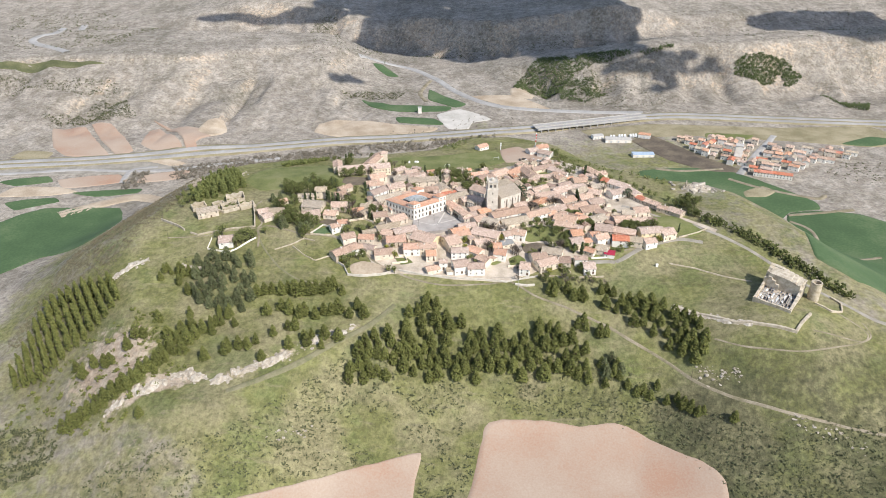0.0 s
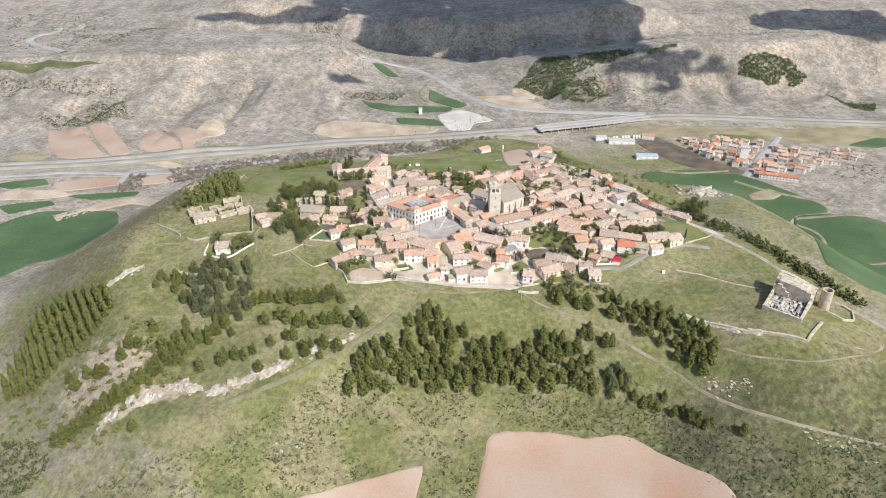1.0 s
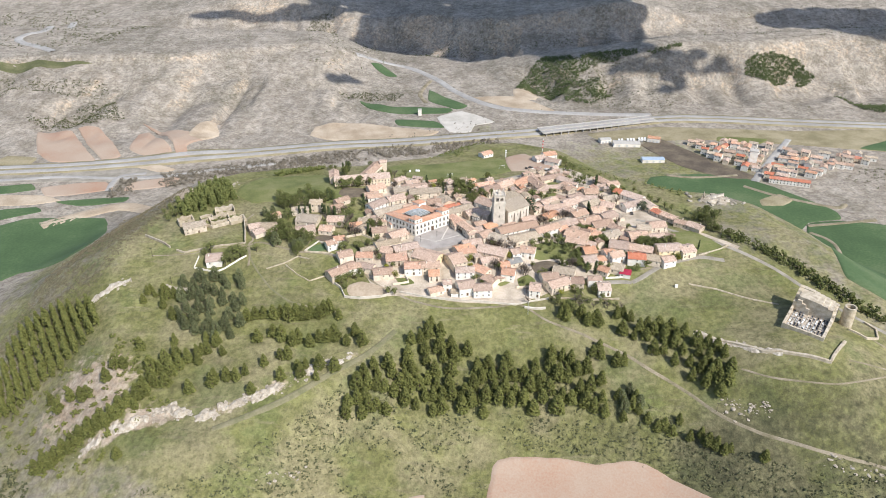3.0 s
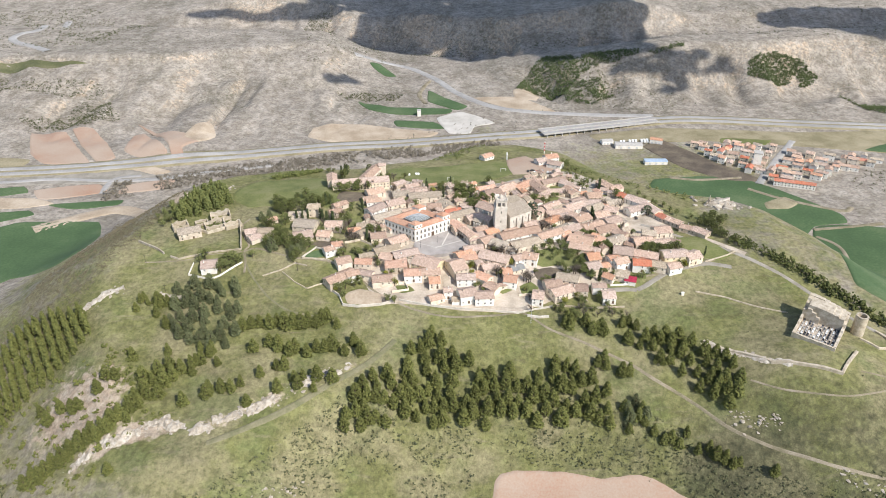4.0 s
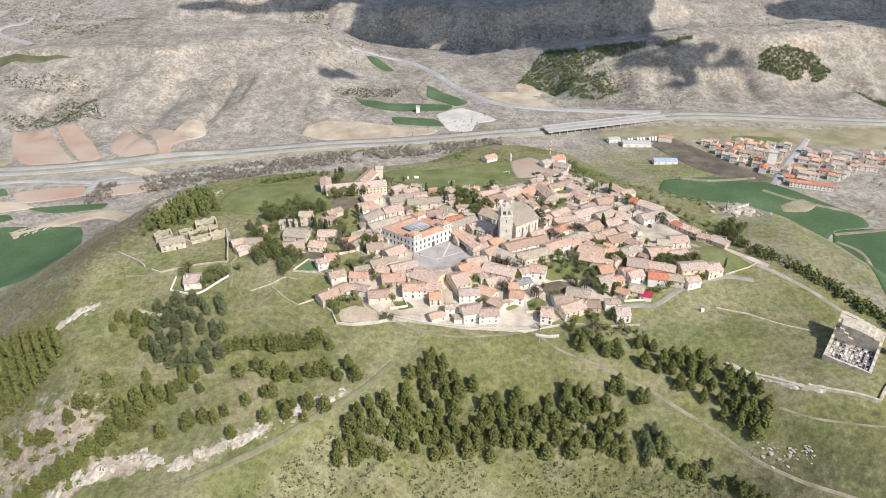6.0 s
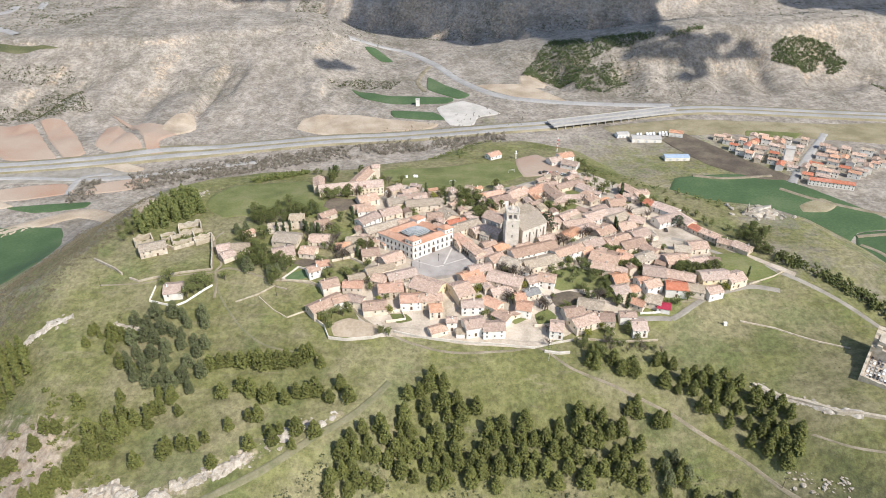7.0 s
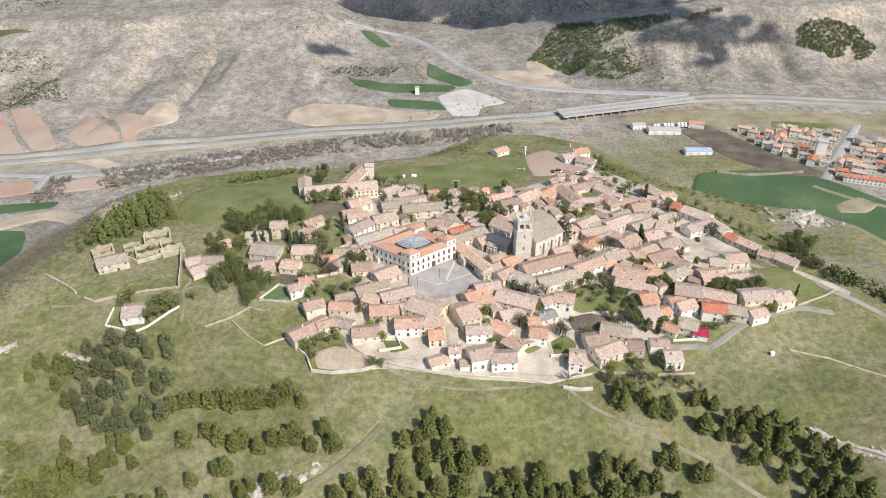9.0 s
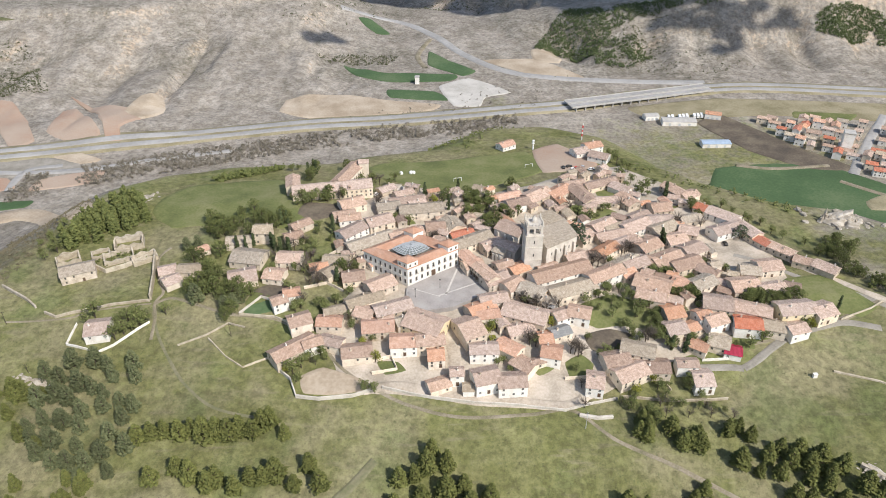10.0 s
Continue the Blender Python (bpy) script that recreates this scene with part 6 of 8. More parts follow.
plant("bare", [(48.7, -36.5), (63.2, -35), (70.5, -42.3), (79.5, -40.8), (88.2, -40.8), (96.8, -40.8), (104.9, -42.3), (78.4, -35.9), (95.8, -36.3), (51, -28.6)], 3, 4.5)
plant("pine", [(69.2, -43.5), (71.9, -45.8), (67.2, -48.2), (69.9, -50.5), (80.3, -46.8), (86.3, -52.5), (89.2, -53.6), (101.1, -48.2), (105.5, -47.1), (108.7, -50.7)], 5, 7)
plant("broad", [(65.2, 25.4), (68.6, 23.3), (72.9, 25.5), (76.2, 23.4), (79.5, 14.4), (82.9, 12.9), (84.3, 8.2), (85.8, 3.7), (81.5, 0.5), (78.2, 8.1), (88.4, 9.9), (73.4, -4), (69.8, 2), (67.2, 8.1), (83, -3.9), (88.7, -5.1), (88.9, -9.3), (82.6, 17.6), (87.1, 21.1), (62.9, 19.2), (70.5, 12.8)], 3, 4.5)
plant("stone", [(89, -3.6), (90.7, -6.5), (90.5, -2.1), (101.5, 18.4), (105.1, 17.8), (108, 19.4), (105.3, 23.3), (91.9, -25.7), (92.4, -28.3), (84.9, 5.2), (86.4, 0.7)], 4, 5)
plant("stone", [(126.7, 15.7), (130.9, 17.1), (134, 15.3), (137.6, 15.1), (140.8, 14), (144.8, 14.9), (134.3, 20.3), (130.7, 20.5), (149.7, 18.1), (151.5, 16.4)], 4, 6)
plant("stone", [(175.7, 51.7), (180.7, 53.8), (181.2, 48.9), (181.5, 58.8), (188, 61), (190, 50.7), (183.1, 41.6), (184.7, 36.9), (186.2, 34.6), (187.7, 32.4), (189.6, 55.7), (196.2, 58.1)], 4, 5.5)
plant("broad", [(128.7, 94.5), (132.1, 95.7), (134.7, 94.4), (126.6, 97.5), (128.8, 89.8), (110.3, 122.9), (114.5, 126.8), (102.7, 131.4), (98.2, 140.5), (97.5, 123), (102.2, 115.5), (106.2, 119.2), (105.5, 150.4), (101.5, 172.2), (101.4, 163.1), (98.9, 176.9), (104, 159)], 4, 6)
plant("broad", [(-70.2, -19.3), (-67.8, -20.6), (-64.8, -17.8), (-59.2, -16.3), (-58.8, -10.7), (-61.7, -14.9), (-54.9, -13.5), (-33.9, -29.6), (-38, -28.8), (-66, -24.6), (-36.9, -5.2), (-58.2, 13.1), (-62.2, 14.7), (-71.6, 11.5), (-69.4, 13.1)], 3.5, 5)
plant("broad", [(173.2, 61.6), (153, 82.8), (157.9, 80.3), (160.6, 72.2), (164.2, 66.9), (147, 91.2), (143.1, 97.2), (151, 85.5), (145.6, 6.8), (98.2, -5), (100.6, -9.3), (116.7, -9.7), (121.8, -8.5), (79, -28.3), (82.3, -28.2), (95.7, -28.3)], 3, 4.5)
plant("stone", [(-126, 79.9), (-111.1, 83.7), (-105.6, 88.2), (-99.6, 79.9), (-121.1, 77), (-114.6, 71.9), (-124.5, 70.3), (-117.2, 38.8), (-111.8, 28.2), (-108.6, 21.2), (-99.3, 24.4), (-95.6, 18), (-99.3, 9.7), (-114.2, 50.8), (-122.1, 47.8), (-125.8, 46.5), (-92.7, 20), (-99.9, 18.4), (-101, 6.2)], 5.5, 7.5)
plant("broad", [(-80, 95.4), (-84, 94.3), (-76.9, 96.6), (-68.6, 99), (-97.8, 150.6), (-94.4, 152.7), (-51.1, 125), (-52.8, 114.2), (-69, 57.1), (-71.9, 59.9), (-62.4, 63.3), (-90.7, 74.7), (-88.6, 77), (-59.6, 15.9), (-60, 11.4), (-47.6, 7.5), (-49.1, 22), (-47.7, 40.4), (-31, 79.8), (-27.5, 79.5), (-25.2, 80.6), (-35.5, 61.8), (-69.8, 74.1), (-73.1, 53.3), (-69.5, 51.3), (-62.4, 44.8), (-77.2, 61.9), (-76.1, 39.6), (-71.8, 37.5), (-77.7, 26.7), (-74.4, 22.7), (-86.6, 39.3), (-88.3, 34.9), (-69.9, 68.9), (-41.4, 6.5), (-51.8, 12.8), (-57.8, 11.1), (-54.6, 15.9)], 3, 4.6)
plant("bare", [(-64.8, 29.4), (-70, 47.1), (-70.5, 14.2), (-68.3, 15.8), (-63.8, 27.3), (-8.8, 63.6), (-41.3, 96.4), (-45.8, 129.4), (-42.9, 126), (-50, 132.6), (-67.6, 27.2), (-60.5, 31.6), (-71.6, 44.2), (-57.8, 40.4), (-47.7, 44.9), (-51.1, 6.5)], 4, 5.5)
plant("cypress", [(-62.7, 74.2), (-86.4, 142), (-84.9, 151), (-82.4, 146), (-55.4, 31.6), (-81.1, 52.7), (-16.8, 111.2), (-15.6, 114.5), (2, 120), (-3.7, 95.1), (117.6, 112.3), (103, 62.9), (89.1, -8.9), (94.3, -10.5)], 6, 8)
plant("stone", [(3.1, 106.3), (6.1, 102.4), (9.8, 103.9), (12.8, 102.4), (16.4, 102.4), (19.1, 95.1), (12, 97.3), (7.7, 95.1), (4, 89.5), (10.5, 89.4), (14.9, 82.2), (18.7, 76.9), (16.7, 71.4), (8.5, 82.6)], 5, 6.5)
plant("bare", [(81, 55.1), (78.6, 54.1), (83.4, 56.1), (64.3, 45.4), (62.2, 44.1), (41, 13.5), (39.2, 14.8), (42.8, 12.2), (49.3, -13.1), (48.1, -11.7), (50.8, -12.2), (113.2, 76.2), (125.6, 76.4), (78.7, -5.8), (80.2, -4.4), (118.1, 40.8), (89.2, 100.4), (60.9, 93.9)], 4.5, 6)
plant("broad", [(61, 90.3), (67.8, 86.6), (70.7, 84.9), (64.7, 89.7), (74.5, 86.3), (104.9, 115.1), (107.4, 112.7), (126.3, 39.3), (98.1, 37.7), (91.5, 37.6), (102.1, 35.2), (94.3, 36.3), (56.3, 15.5), (61.5, 19.8), (65.6, 17.8), (72.5, 22.4), (76.7, 19.9), (61.7, 11.7), (66.9, 24.8), (57.8, 12.3), (68.2, 15.6), (73.5, 17.2), (77.4, 8), (74.2, -1.2), (82.5, 4.4)], 3.2, 4.8)
plant("broad", [(86.7, 2.7), (81.1, 11.8), (76.3, -5), (86.6, 10), (81.1, 0.1), (84.1, -2.8), (73.3, 3), (94.8, 6.4), (126.8, -3.4), (117.3, 38), (82.5, 97.1), (78.9, 94.2), (127, 94), (130, 97), (126.4, 98.2), (30.1, 18.6), (21.8, 6.1), (35.2, -5.8), (15.8, -16.7), (105.9, 12.6), (118.6, 6.1), (127.6, 11.9), (137.8, 6.5), (84.7, 39.9), (74.2, 39.9)], 3.2, 4.8)
plant("stone", [(102.5, 19.9), (107.9, 22.4), (106.1, 27.4), (105, 19), (127.7, 17.8), (131.5, 18.2), (134.6, 17.4), (137.6, 15.9), (141.7, 16.5), (145.1, 16.4), (134.1, 21), (130.5, 21.2), (180.3, 51.3), (186.6, 61.6), (191.9, 55), (184.8, 33.6), (181.3, 36.5), (183.7, 48.2), (191.5, 25.7), (183.3, 43.4), (185.2, 54.9)], 4, 5.5)
plant("yellow", [(149.2, 3.8), (151.5, 4.7), (13.5, -5.7), (-28.7, 40.2), (36.4, 6.1)], 3, 4.5)
plant("pine", [(-217.1, -134.7), (-212.6, -134.2), (-208.4, -133.7), (-205.8, -131.3), (-205, -126.3), (-200.1, -125.5), (-195.6, -123.8), (-190.7, -123.1), (-186.2, -121.4), (-182.5, -119.9), (-178.9, -118), (-176, -114.3), (-173.3, -109.9), (-170.6, -104.9), (-167.9, -99.7), (-165.6, -94), (-161.7, -89.9), (-157.4, -87.1), (-153, -84.3), (-148.5, -81.6), (-143.9, -77.9), (-139.7, -75.2)], 6, 8)
plant("stone", [(66.5, -37.5), (72.9, -40.6), (69.7, -45.4), (74.4, -43.7), (87.7, -48.7), (103.4, -46.7)], 4, 5.2)
plant("broad", [(63.1, -35), (68.9, -33.3), (78.5, -34.7), (82.7, -35.4), (86.9, -36.1), (93.2, -37.1), (98.4, -37.9), (81.4, -31.6), (102.5, -38.8), (57.6, -13.6), (61.4, -11.4), (54.2, -5.1), (67.4, -10.3), (72.8, -6.4), (47.5, -20.3), (21.4, -19.9), (18.2, -15.8)], 2.6, 3.8)
plant("pine", [(-177.4, -29.1), (-170.5, -31.9), (-157.5, -53.9), (-166.3, -49.2), (-159.9, -68.8), (-142.1, -66.7), (-136, -70.2), (-175, -40.4)], 5.5, 7)

# ---- scrub, far woods and river trees ----
def in_ring(ring, n, rnd):
    q = np.array(ring, float)
    p = np.c_[[rnd.uniform(q[:, 0].min(), q[:, 0].max()) for _ in range(n)], [rnd.uniform(q[:, 1].min(), q[:, 1].max()) for _ in range(n)]]
    return p[outside(p[:, 0], p[:, 1], ring) < 0]


def growth(name, spots, low, high, tufts, mat, label, upright=1.0, seed=1, cone=False):
    """Many small plants too many to count, as one mesh."""
    rnd, s = random.Random(seed), Shape()
    ground_z = height(spots[:, 0], spots[:, 1])
    for (x, y), z in zip(spots, ground_z):
        size = rnd.uniform(low, high)
        for _ in range(tufts):
            d = Vector((rnd.uniform(-0.5, 0.5), rnd.uniform(-0.5, 0.5), rnd.uniform(0.1, 0.75) * upright)) * size
            if cone:
                t, q = rnd.uniform(0, 6.3), rnd.random()
                r = (0.37 if name == "pine_plantation" else 0.42) * size * (1.02 - q) ** 0.7 * rnd.uniform(0.5, 1.05)
                clump(s, Vector((x + r * math.cos(t), y + r * math.sin(t), z + 0.3 + q * size * upright)), size * rnd.uniform(0.085, 0.15), rnd, 1.4)
                continue
            clump(s, Vector((x, y, z)) + d, size * rnd.uniform(0.16, 0.32), rnd, 1.0)
    return tagged(new(name, s.mesh(name, mat)), label, name.replace("_", " "), kind="stuff")


rs = random.Random(5)
front = in_ring([(-190, -170), (-120, -150), (-60, -95), (30, -75), (110, -95), (190, -150), (300, -130), (300, -215), (-190, -215)], 14000, rs)
keep = fbm(front[:, 0], front[:, 1], 26, 71) + 0.6 * (fbm(front[:, 0], front[:, 1], 8, 72)) > np.where(front[:, 0] > 30, -0.8, -0.55)
on_field = (outside(front[:, 0], front[:, 1], FIELD_A) < 1.8) | (
    outside(front[:, 0], front[:, 1], FIELD_B) < 1.8)
growth("scrub", front[keep & ~on_field], 0.5, 2.2, 4, LEAVES["scrub"], "low dark scrub bushes dotted over the grassy slope", 0.8, 2)
dotted = in_ring([(30, -98), (110, -108), (190, -140), (300, -128), (300, -215), (150, -215), (152, -165), (120, -128), (30, -112)], 5200, rs)
growth("scrub", dotted, 0.5, 1.5, 3, LEAVES["scrub"], "dense low scrub beside the ploughed field", 0.8, 20)
bare_slope = in_ring([(-200, -60), (-165, -75), (-150, -110), (-185, -150), (-265, -120), (-255, -92), (-215, -70)], 520, rs)
growth("scrub", bare_slope[::2], 1.6, 3.4, 9, LEAVES["pine"], "dark bushes scattered over the bare eroded slope", 0.8, 3)
meadow = in_ring([(60, -60), (150, -70), (230, -120), (262, -60), (190, 0), (120, -25)], 230, rs)
growth("scrub", meadow, 0.4, 1.1, 2, LEAVES["scrub"], "sparse low bushes on the meadow by the castle", 0.7, 4)
west = in_ring([(-204, 100), (-210, 30), (-236, -40), (-262, -60), (-300, -50), (-284, 60), (-276, 110), (-290, 160), (-240, 160), (-200, 110)], 5200, rs)
growth("scrub", west, 0.6, 1.9, 4, LEAVES["brown"], "brown leafless scrub covering the valley side", 0.8, 5)
river = in_ring([(-330, 212), (-280, 243), (-190, 283), (-120, 312), (-60, 328), (10, 340), (60, 362), (62, 384), (0, 372), (-60, 360), (-124, 342), (-186, 322), (-246, 297), (-330, 258)], 9500, rs)
river = river[fbm(river[:, 0], river[:, 1], 30, 91) > -0.42]
growth("river_wood", river, 1.3, 3.0, 7, LEAVES["river"], "belt of leafless grey-brown river trees", 1.5, 6)
back = in_ring([(10, 192), (36, 232), (56, 250), (30, 262), (0, 240), (-25, 214)], 260, rs)
growth("scrub", back, 1.2, 3.2, 4, LEAVES["broad"], "green bushes on the steep slope behind the meadow", 1.0, 7)
hedge = in_ring([(-140, 135), (-123, 143), (-105, 152), (-104, 156), (-124, 148), (-141, 139)], 620, rs)
growth("hedge", hedge, 2.4, 4.2, 5, LEAVES["stone"], "dark green hedge row along the hilltop meadow", 1.1, 8)
wayside = in_ring([(186, 26), (206, 10), (222, -6), (236, -28), (247, -46), (257, -60), (263, -56), (253, -40), (242, -22), (228, 0), (212, 16), (192, 32)], 1300, rs)
growth("hedge", wayside, 2.2, 4.2, 7, LEAVES["stone"], "dark pines and bushes along the lane", 1.5, 9)
lane_bank = in_ring([(108, 172), (140, 136), (172, 108), (190, 96), (186, 88), (160, 104), (134, 128), (104, 162)], 330, rs)
growth("hedge", lane_bank, 1.2, 3.0, 4, LEAVES["broad"], "green bushes on the bank behind the terraced houses", 1.1, 10)
rows = np.array([(-250 + 0.83 * 5.0 * i - 0.56 * 2.5 * j + rs.uniform(-0.9, 0.9), -58 + 0.56 * 5.0 * i + 0.83 * 2.5 * j + rs.uniform(-0.9, 0.9)) for i in range(-14, 15) for j in range(-26, 27)])
rows = rows[outside(rows[:, 0], rows[:, 1], [(-278, -25), (-252, -24), (-223, -33), (-210, -51), (-219, -66), (-236, -76), (-253, -92), (-269, -92), (-281, -76), (-280, -54)]) < 0]
growth("pine_plantation", rows, 4.4, 5.6, 64, LEAVES["pine"], "dense young pines planted in straight rows", 1.7, 17, True)
north = in_ring([(-198, 64), (-192, 87), (-181, 112), (-163, 95), (-159, 81), (-174, 72), (-180, 65), (-191, 59)], 300, rs)
growth("pine_plantation", north, 4.0, 6.5, 60, LEAVES["stone"], "dense green pine belt behind the ruined farm", 1.6, 18, True)
pinewood = np.vstack([in_ring(r, n, rs) for r, n in (
    ([(99, 576), (112, 613), (146, 661), (181, 633), (235, 612), (275, 596), (246, 586), (217, 593), (192, 583), (173, 566), (164, 545), (137, 570)], 6200),
    ([(408, 554), (412, 572), (454, 590), (489, 588), (513, 571), (489, 552), (468, 557), (436, 545)], 2600), ([(160, 578), (213, 567), (228, 538), (196, 507), (161, 520)], 950),
    ([(518, 523), (528, 498), (569, 485), (547, 450), (528, 468)], 900), ([(280, 592), (327, 605), (332, 598), (288, 584)], 260))])
pinewood = pinewood[fbm(pinewood[:, 0], pinewood[:, 1], 24, 93) > -0.6]
gully_wood = in_ring([(-275, -122), (-238, -124), (-216, -146), (-222, -162), (-250, -168), (-285, -150)], 620, rs)
growth("scrub", gully_wood, 1.0, 2.8, 6, LEAVES["scrub"], "dark thicket filling the gully below the slope", 1.2, 19)
growth("pine_wood", pinewood, 1.9, 3.4, 4, LEAVES["far_pine"], "dark green pine wood on the far hill", 1.4, 11)
thin = np.vstack([in_ring(r, n, rs) for r, n in (
    ([(-505, 411), (-460, 440), (-454, 476), (-420, 472), (-389, 424), (-418, 402), (-476, 394)], 1700), ([(-520, 507), (-446, 513), (-434, 489), (-488, 473), (-553, 477), (-535, 502)], 420),
    ([(-600, 500), (-560, 508), (-540, 470), (-600, 455)], 260), ([(-515, 640), (-494, 714), (-443, 790), (-446, 740), (-482, 681), (-497, 620)], 700),
    ([(-240, 842), (-236, 890), (-196, 900), (-190, 846)], 500), ([(-153, 539), (-109, 559), (-53, 550), (-68, 526), (-130, 530)], 520),
    ([(180, 500), (280, 540), (330, 500), (250, 474)], 200), ([(-60, 752), (-20, 800), (60, 800), (90, 760), (20, 738)], 420), ([(110, 730), (150, 780), (260, 780), (280, 740), (180, 716)], 420))])
growth("scrub", thin, 1.2, 2.8, 3, LEAVES["scrub"], "dark thickets and thin woods on the dry far hills", 1.0, 12)
dots = in_ring([(-900, 380), (-120, 380), (-120, 720), (-480, 760), (-620, 1000), (-950, 1000)], 5200, rs)
growth("scrub", dots[fbm(dots[:, 0], dots[:, 1], 70, 81) > 0.02], 0.8, 2.1, 2, LEAVES["scrub"], "sparse dark bushes on the far dry hillside", 0.8, 13)
dots = in_ring([(110, 470), (640, 450), (760, 900), (120, 800)], 4200, rs)
growth("scrub", dots[fbm(dots[:, 0], dots[:, 1], 60, 83) > 0.0], 0.8, 2.1, 2, LEAVES["scrub"], "sparse dark bushes on the far eastern hill", 0.8, 14)
far_dots = np.vstack([in_ring(r, n, rs) for r, n in (([(-825.4, 950.0), (-617.9, 956.8), (-475.8, 691.8), (-480.8, 609.8), (-622.9, 590.6)], 2600), ([(392.0, 893.3), (797.6, 938.7), (643.0, 647.0), (458.1, 613.7), (389.6, 800.8)], 900), ([(-227.4, 669.5), (-144.6, 840.9), (-78.8, 711.0), (-136.6, 595.5), (-200.5, 602.9)], 420), ([(171.1, 602.8), (253.3, 580.0), (237.1, 525.0), (174.0, 508.2)], 420))])
growth("scrub", far_dots[fbm(far_dots[:, 0], far_dots[:, 1], 50, 95) > -0.1], 1.5, 3.2, 3, LEAVES["scrub"], "dark bushes dotted over the far valley slopes", 0.8, 43)
plain_trees = in_ring([(-100, 380), (-10, 420), (60, 470), (100, 440), (80, 400)], 240, rs)
growth("river_wood", plain_trees, 1.4, 3.0, 3, LEAVES["river"], "grey-brown thickets along the valley stream", 1.2, 15)
olive = in_ring([(395, 240), (470, 215), (540, 250), (470, 280), (420, 285)], 330, rs)
growth("hedge", olive, 1.2, 2.6, 3, LEAVES["scrub"], "dark hedges and orchard rows on the plain", 0.9, 16)


# ---- rocks ----
def rock_mesh(seed):
    bm = bmesh.new()
    bmesh.ops.create_icosphere(bm, subdivisions=2, radius=1)
    off = Vector((seed * 7.1, seed * 3.3, 0))
    for v in bm.verts:
        k = 1 + 0.5 * noise.noise(v.co * 1.1 + off) + 0.22 * noise.noise(v.co * 3.1 + off)
        v.co = Vector((v.co.x * k, v.co.y * k, max(-0.5, min(v.co.z * k, 0.62 + 0.1 * noise.noise(v.co * 2 + off)))))
    me = bpy.data.meshes.new("rock")
    bm.to_mesh(me)
    me.materials.append(ROCK)
    return me


ROCKS = [rock_mesh(k) for k in range(6)]
stones = random.Random(31)


def ledge(points, big, per, label, tall=1.0):
    line = curve_through(points, per, False)
    mid = line[len(line) // 2]
    ob = thing("rock_ledge", pose(*mid, h(*mid)), label, "rock")
    for x, y in line:
        for _ in range(3):
            px, py, s = x + stones.gauss(0, 1.2 + big * 0.9), y + stones.gauss(0, 1.0 + big * 0.7), big * stones.choice((0.15, 0.2, 0.3, 0.45, 0.7)) * stones.uniform(0.7, 1.15)
            m = pose(px - mid[0], py - mid[1], h(px, py) - h(*mid) + 0.02 * s, stones.uniform(-12, 12), stones.uniform(-12, 12), stones.uniform(0, 360))
            part("rock", stones.choice(ROCKS), ob, at=m @ Matrix.Diagonal((s * stones.uniform(1.1, 1.9), s * stones.uniform(0.7, 1.2), s * tall * stones.uniform(0.3, 0.62), 1)))


def outcrop(points, wide, rise, label, seed):
    """A broken band of bedrock that comes through the turf in ragged patches."""
    line = curve_through(points, 22, False)
    way = np.gradient(line, axis=0)
    way /= np.linalg.norm(way, axis=1)[:, None]
    side = np.stack([-way[:, 1], way[:, 0]], 1)
    across = np.linspace(-1, 1, 15)
    rows = []
    for o in across:
        q = line + side * o * wide
        swell = fbm(q[:, 0], q[:, 1], 6.5, seed) + 0.5 * fbm(q[:, 0], q[:, 1], 1.8, seed + 5) + 0.32 - 1.05 * o * o
        rows.append(np.c_[q, height(q[:, 0], q[:, 1]) + np.clip(rise * swell, -0.5, 0.9 * rise) + 0.12 * rise * fbm(q[:, 0], q[:, 1], 1.1, seed + 9)])
    n = len(line)
    faces = [(r * n + k, r * n + k + 1, (r + 1) * n + k + 1, (r + 1) * n + k) for r in range(14) for k in range(n - 1)]
    me = mesh_of("rock_outcrop", np.vstack(rows), faces, ROCK)
    tagged(new("rock_outcrop", me), label, "rock")


PALE = "broken ledge of pale limestone across the slope"
outcrop([(-56, -76), (-63.5, -83.2), (-69.7, -82.4), (-76.5, -86.8), (-83.3, -90.9), (-89, -95)], 4.2, 1.5, PALE, 201)
outcrop([(-89, -95), (-93.7, -98.6), (-101.4, -103.7), (-109.3, -106.9), (-114.2, -110.3), (-124, -113.9)], 4.6, 1.6, PALE, 207)
outcrop([(-124, -116), (-127.2, -119.8), (-137.3, -118.1), (-146.7, -114.7), (-154.7, -116.1), (-162, -119.6)], 6.0, 1.9, PALE, 213)
outcrop([(-160, -119.2), (-169, -123.3), (-177.1, -124.8), (-187.1, -129.5), (-193, -134)], 5.0, 1.6, PALE, 219)
outcrop([(-226, -30), (-219, -27), (-211, -20), (-203, -16)], 4.0, 1.4, "pale bedrock along the hill edge", 223)
outcrop([(-180, -21.8), (-170.5, -24.2), (-162, -24.5)], 2.6, 1.0, "flat pale rock shelf in the grass", 227)
outcrop([(146, -63.7), (153.2, -70.7), (161.8, -75.6), (171, -82), (184, -88)], 2.6, 1.5, "rubble bank under the ruined outer wall", 229)
ledge([(-63.5, -83.2), (-69.7, -81.4), (-76.5, -86.8), (-83.3, -90.9), (-87.1, -94.3)], 1.5, 3, PALE)
ledge([(-93.7, -98.6), (-101.4, -103.7), (-109.3, -106.9), (-114.2, -110.3), (-122, -112.9)], 1.5, 3, PALE)
ledge([(-127.2, -119.8), (-137.3, -118.1), (-146.7, -114.7), (-154.7, -116.1), (-160.6, -119.2)], 1.5, 3, PALE)
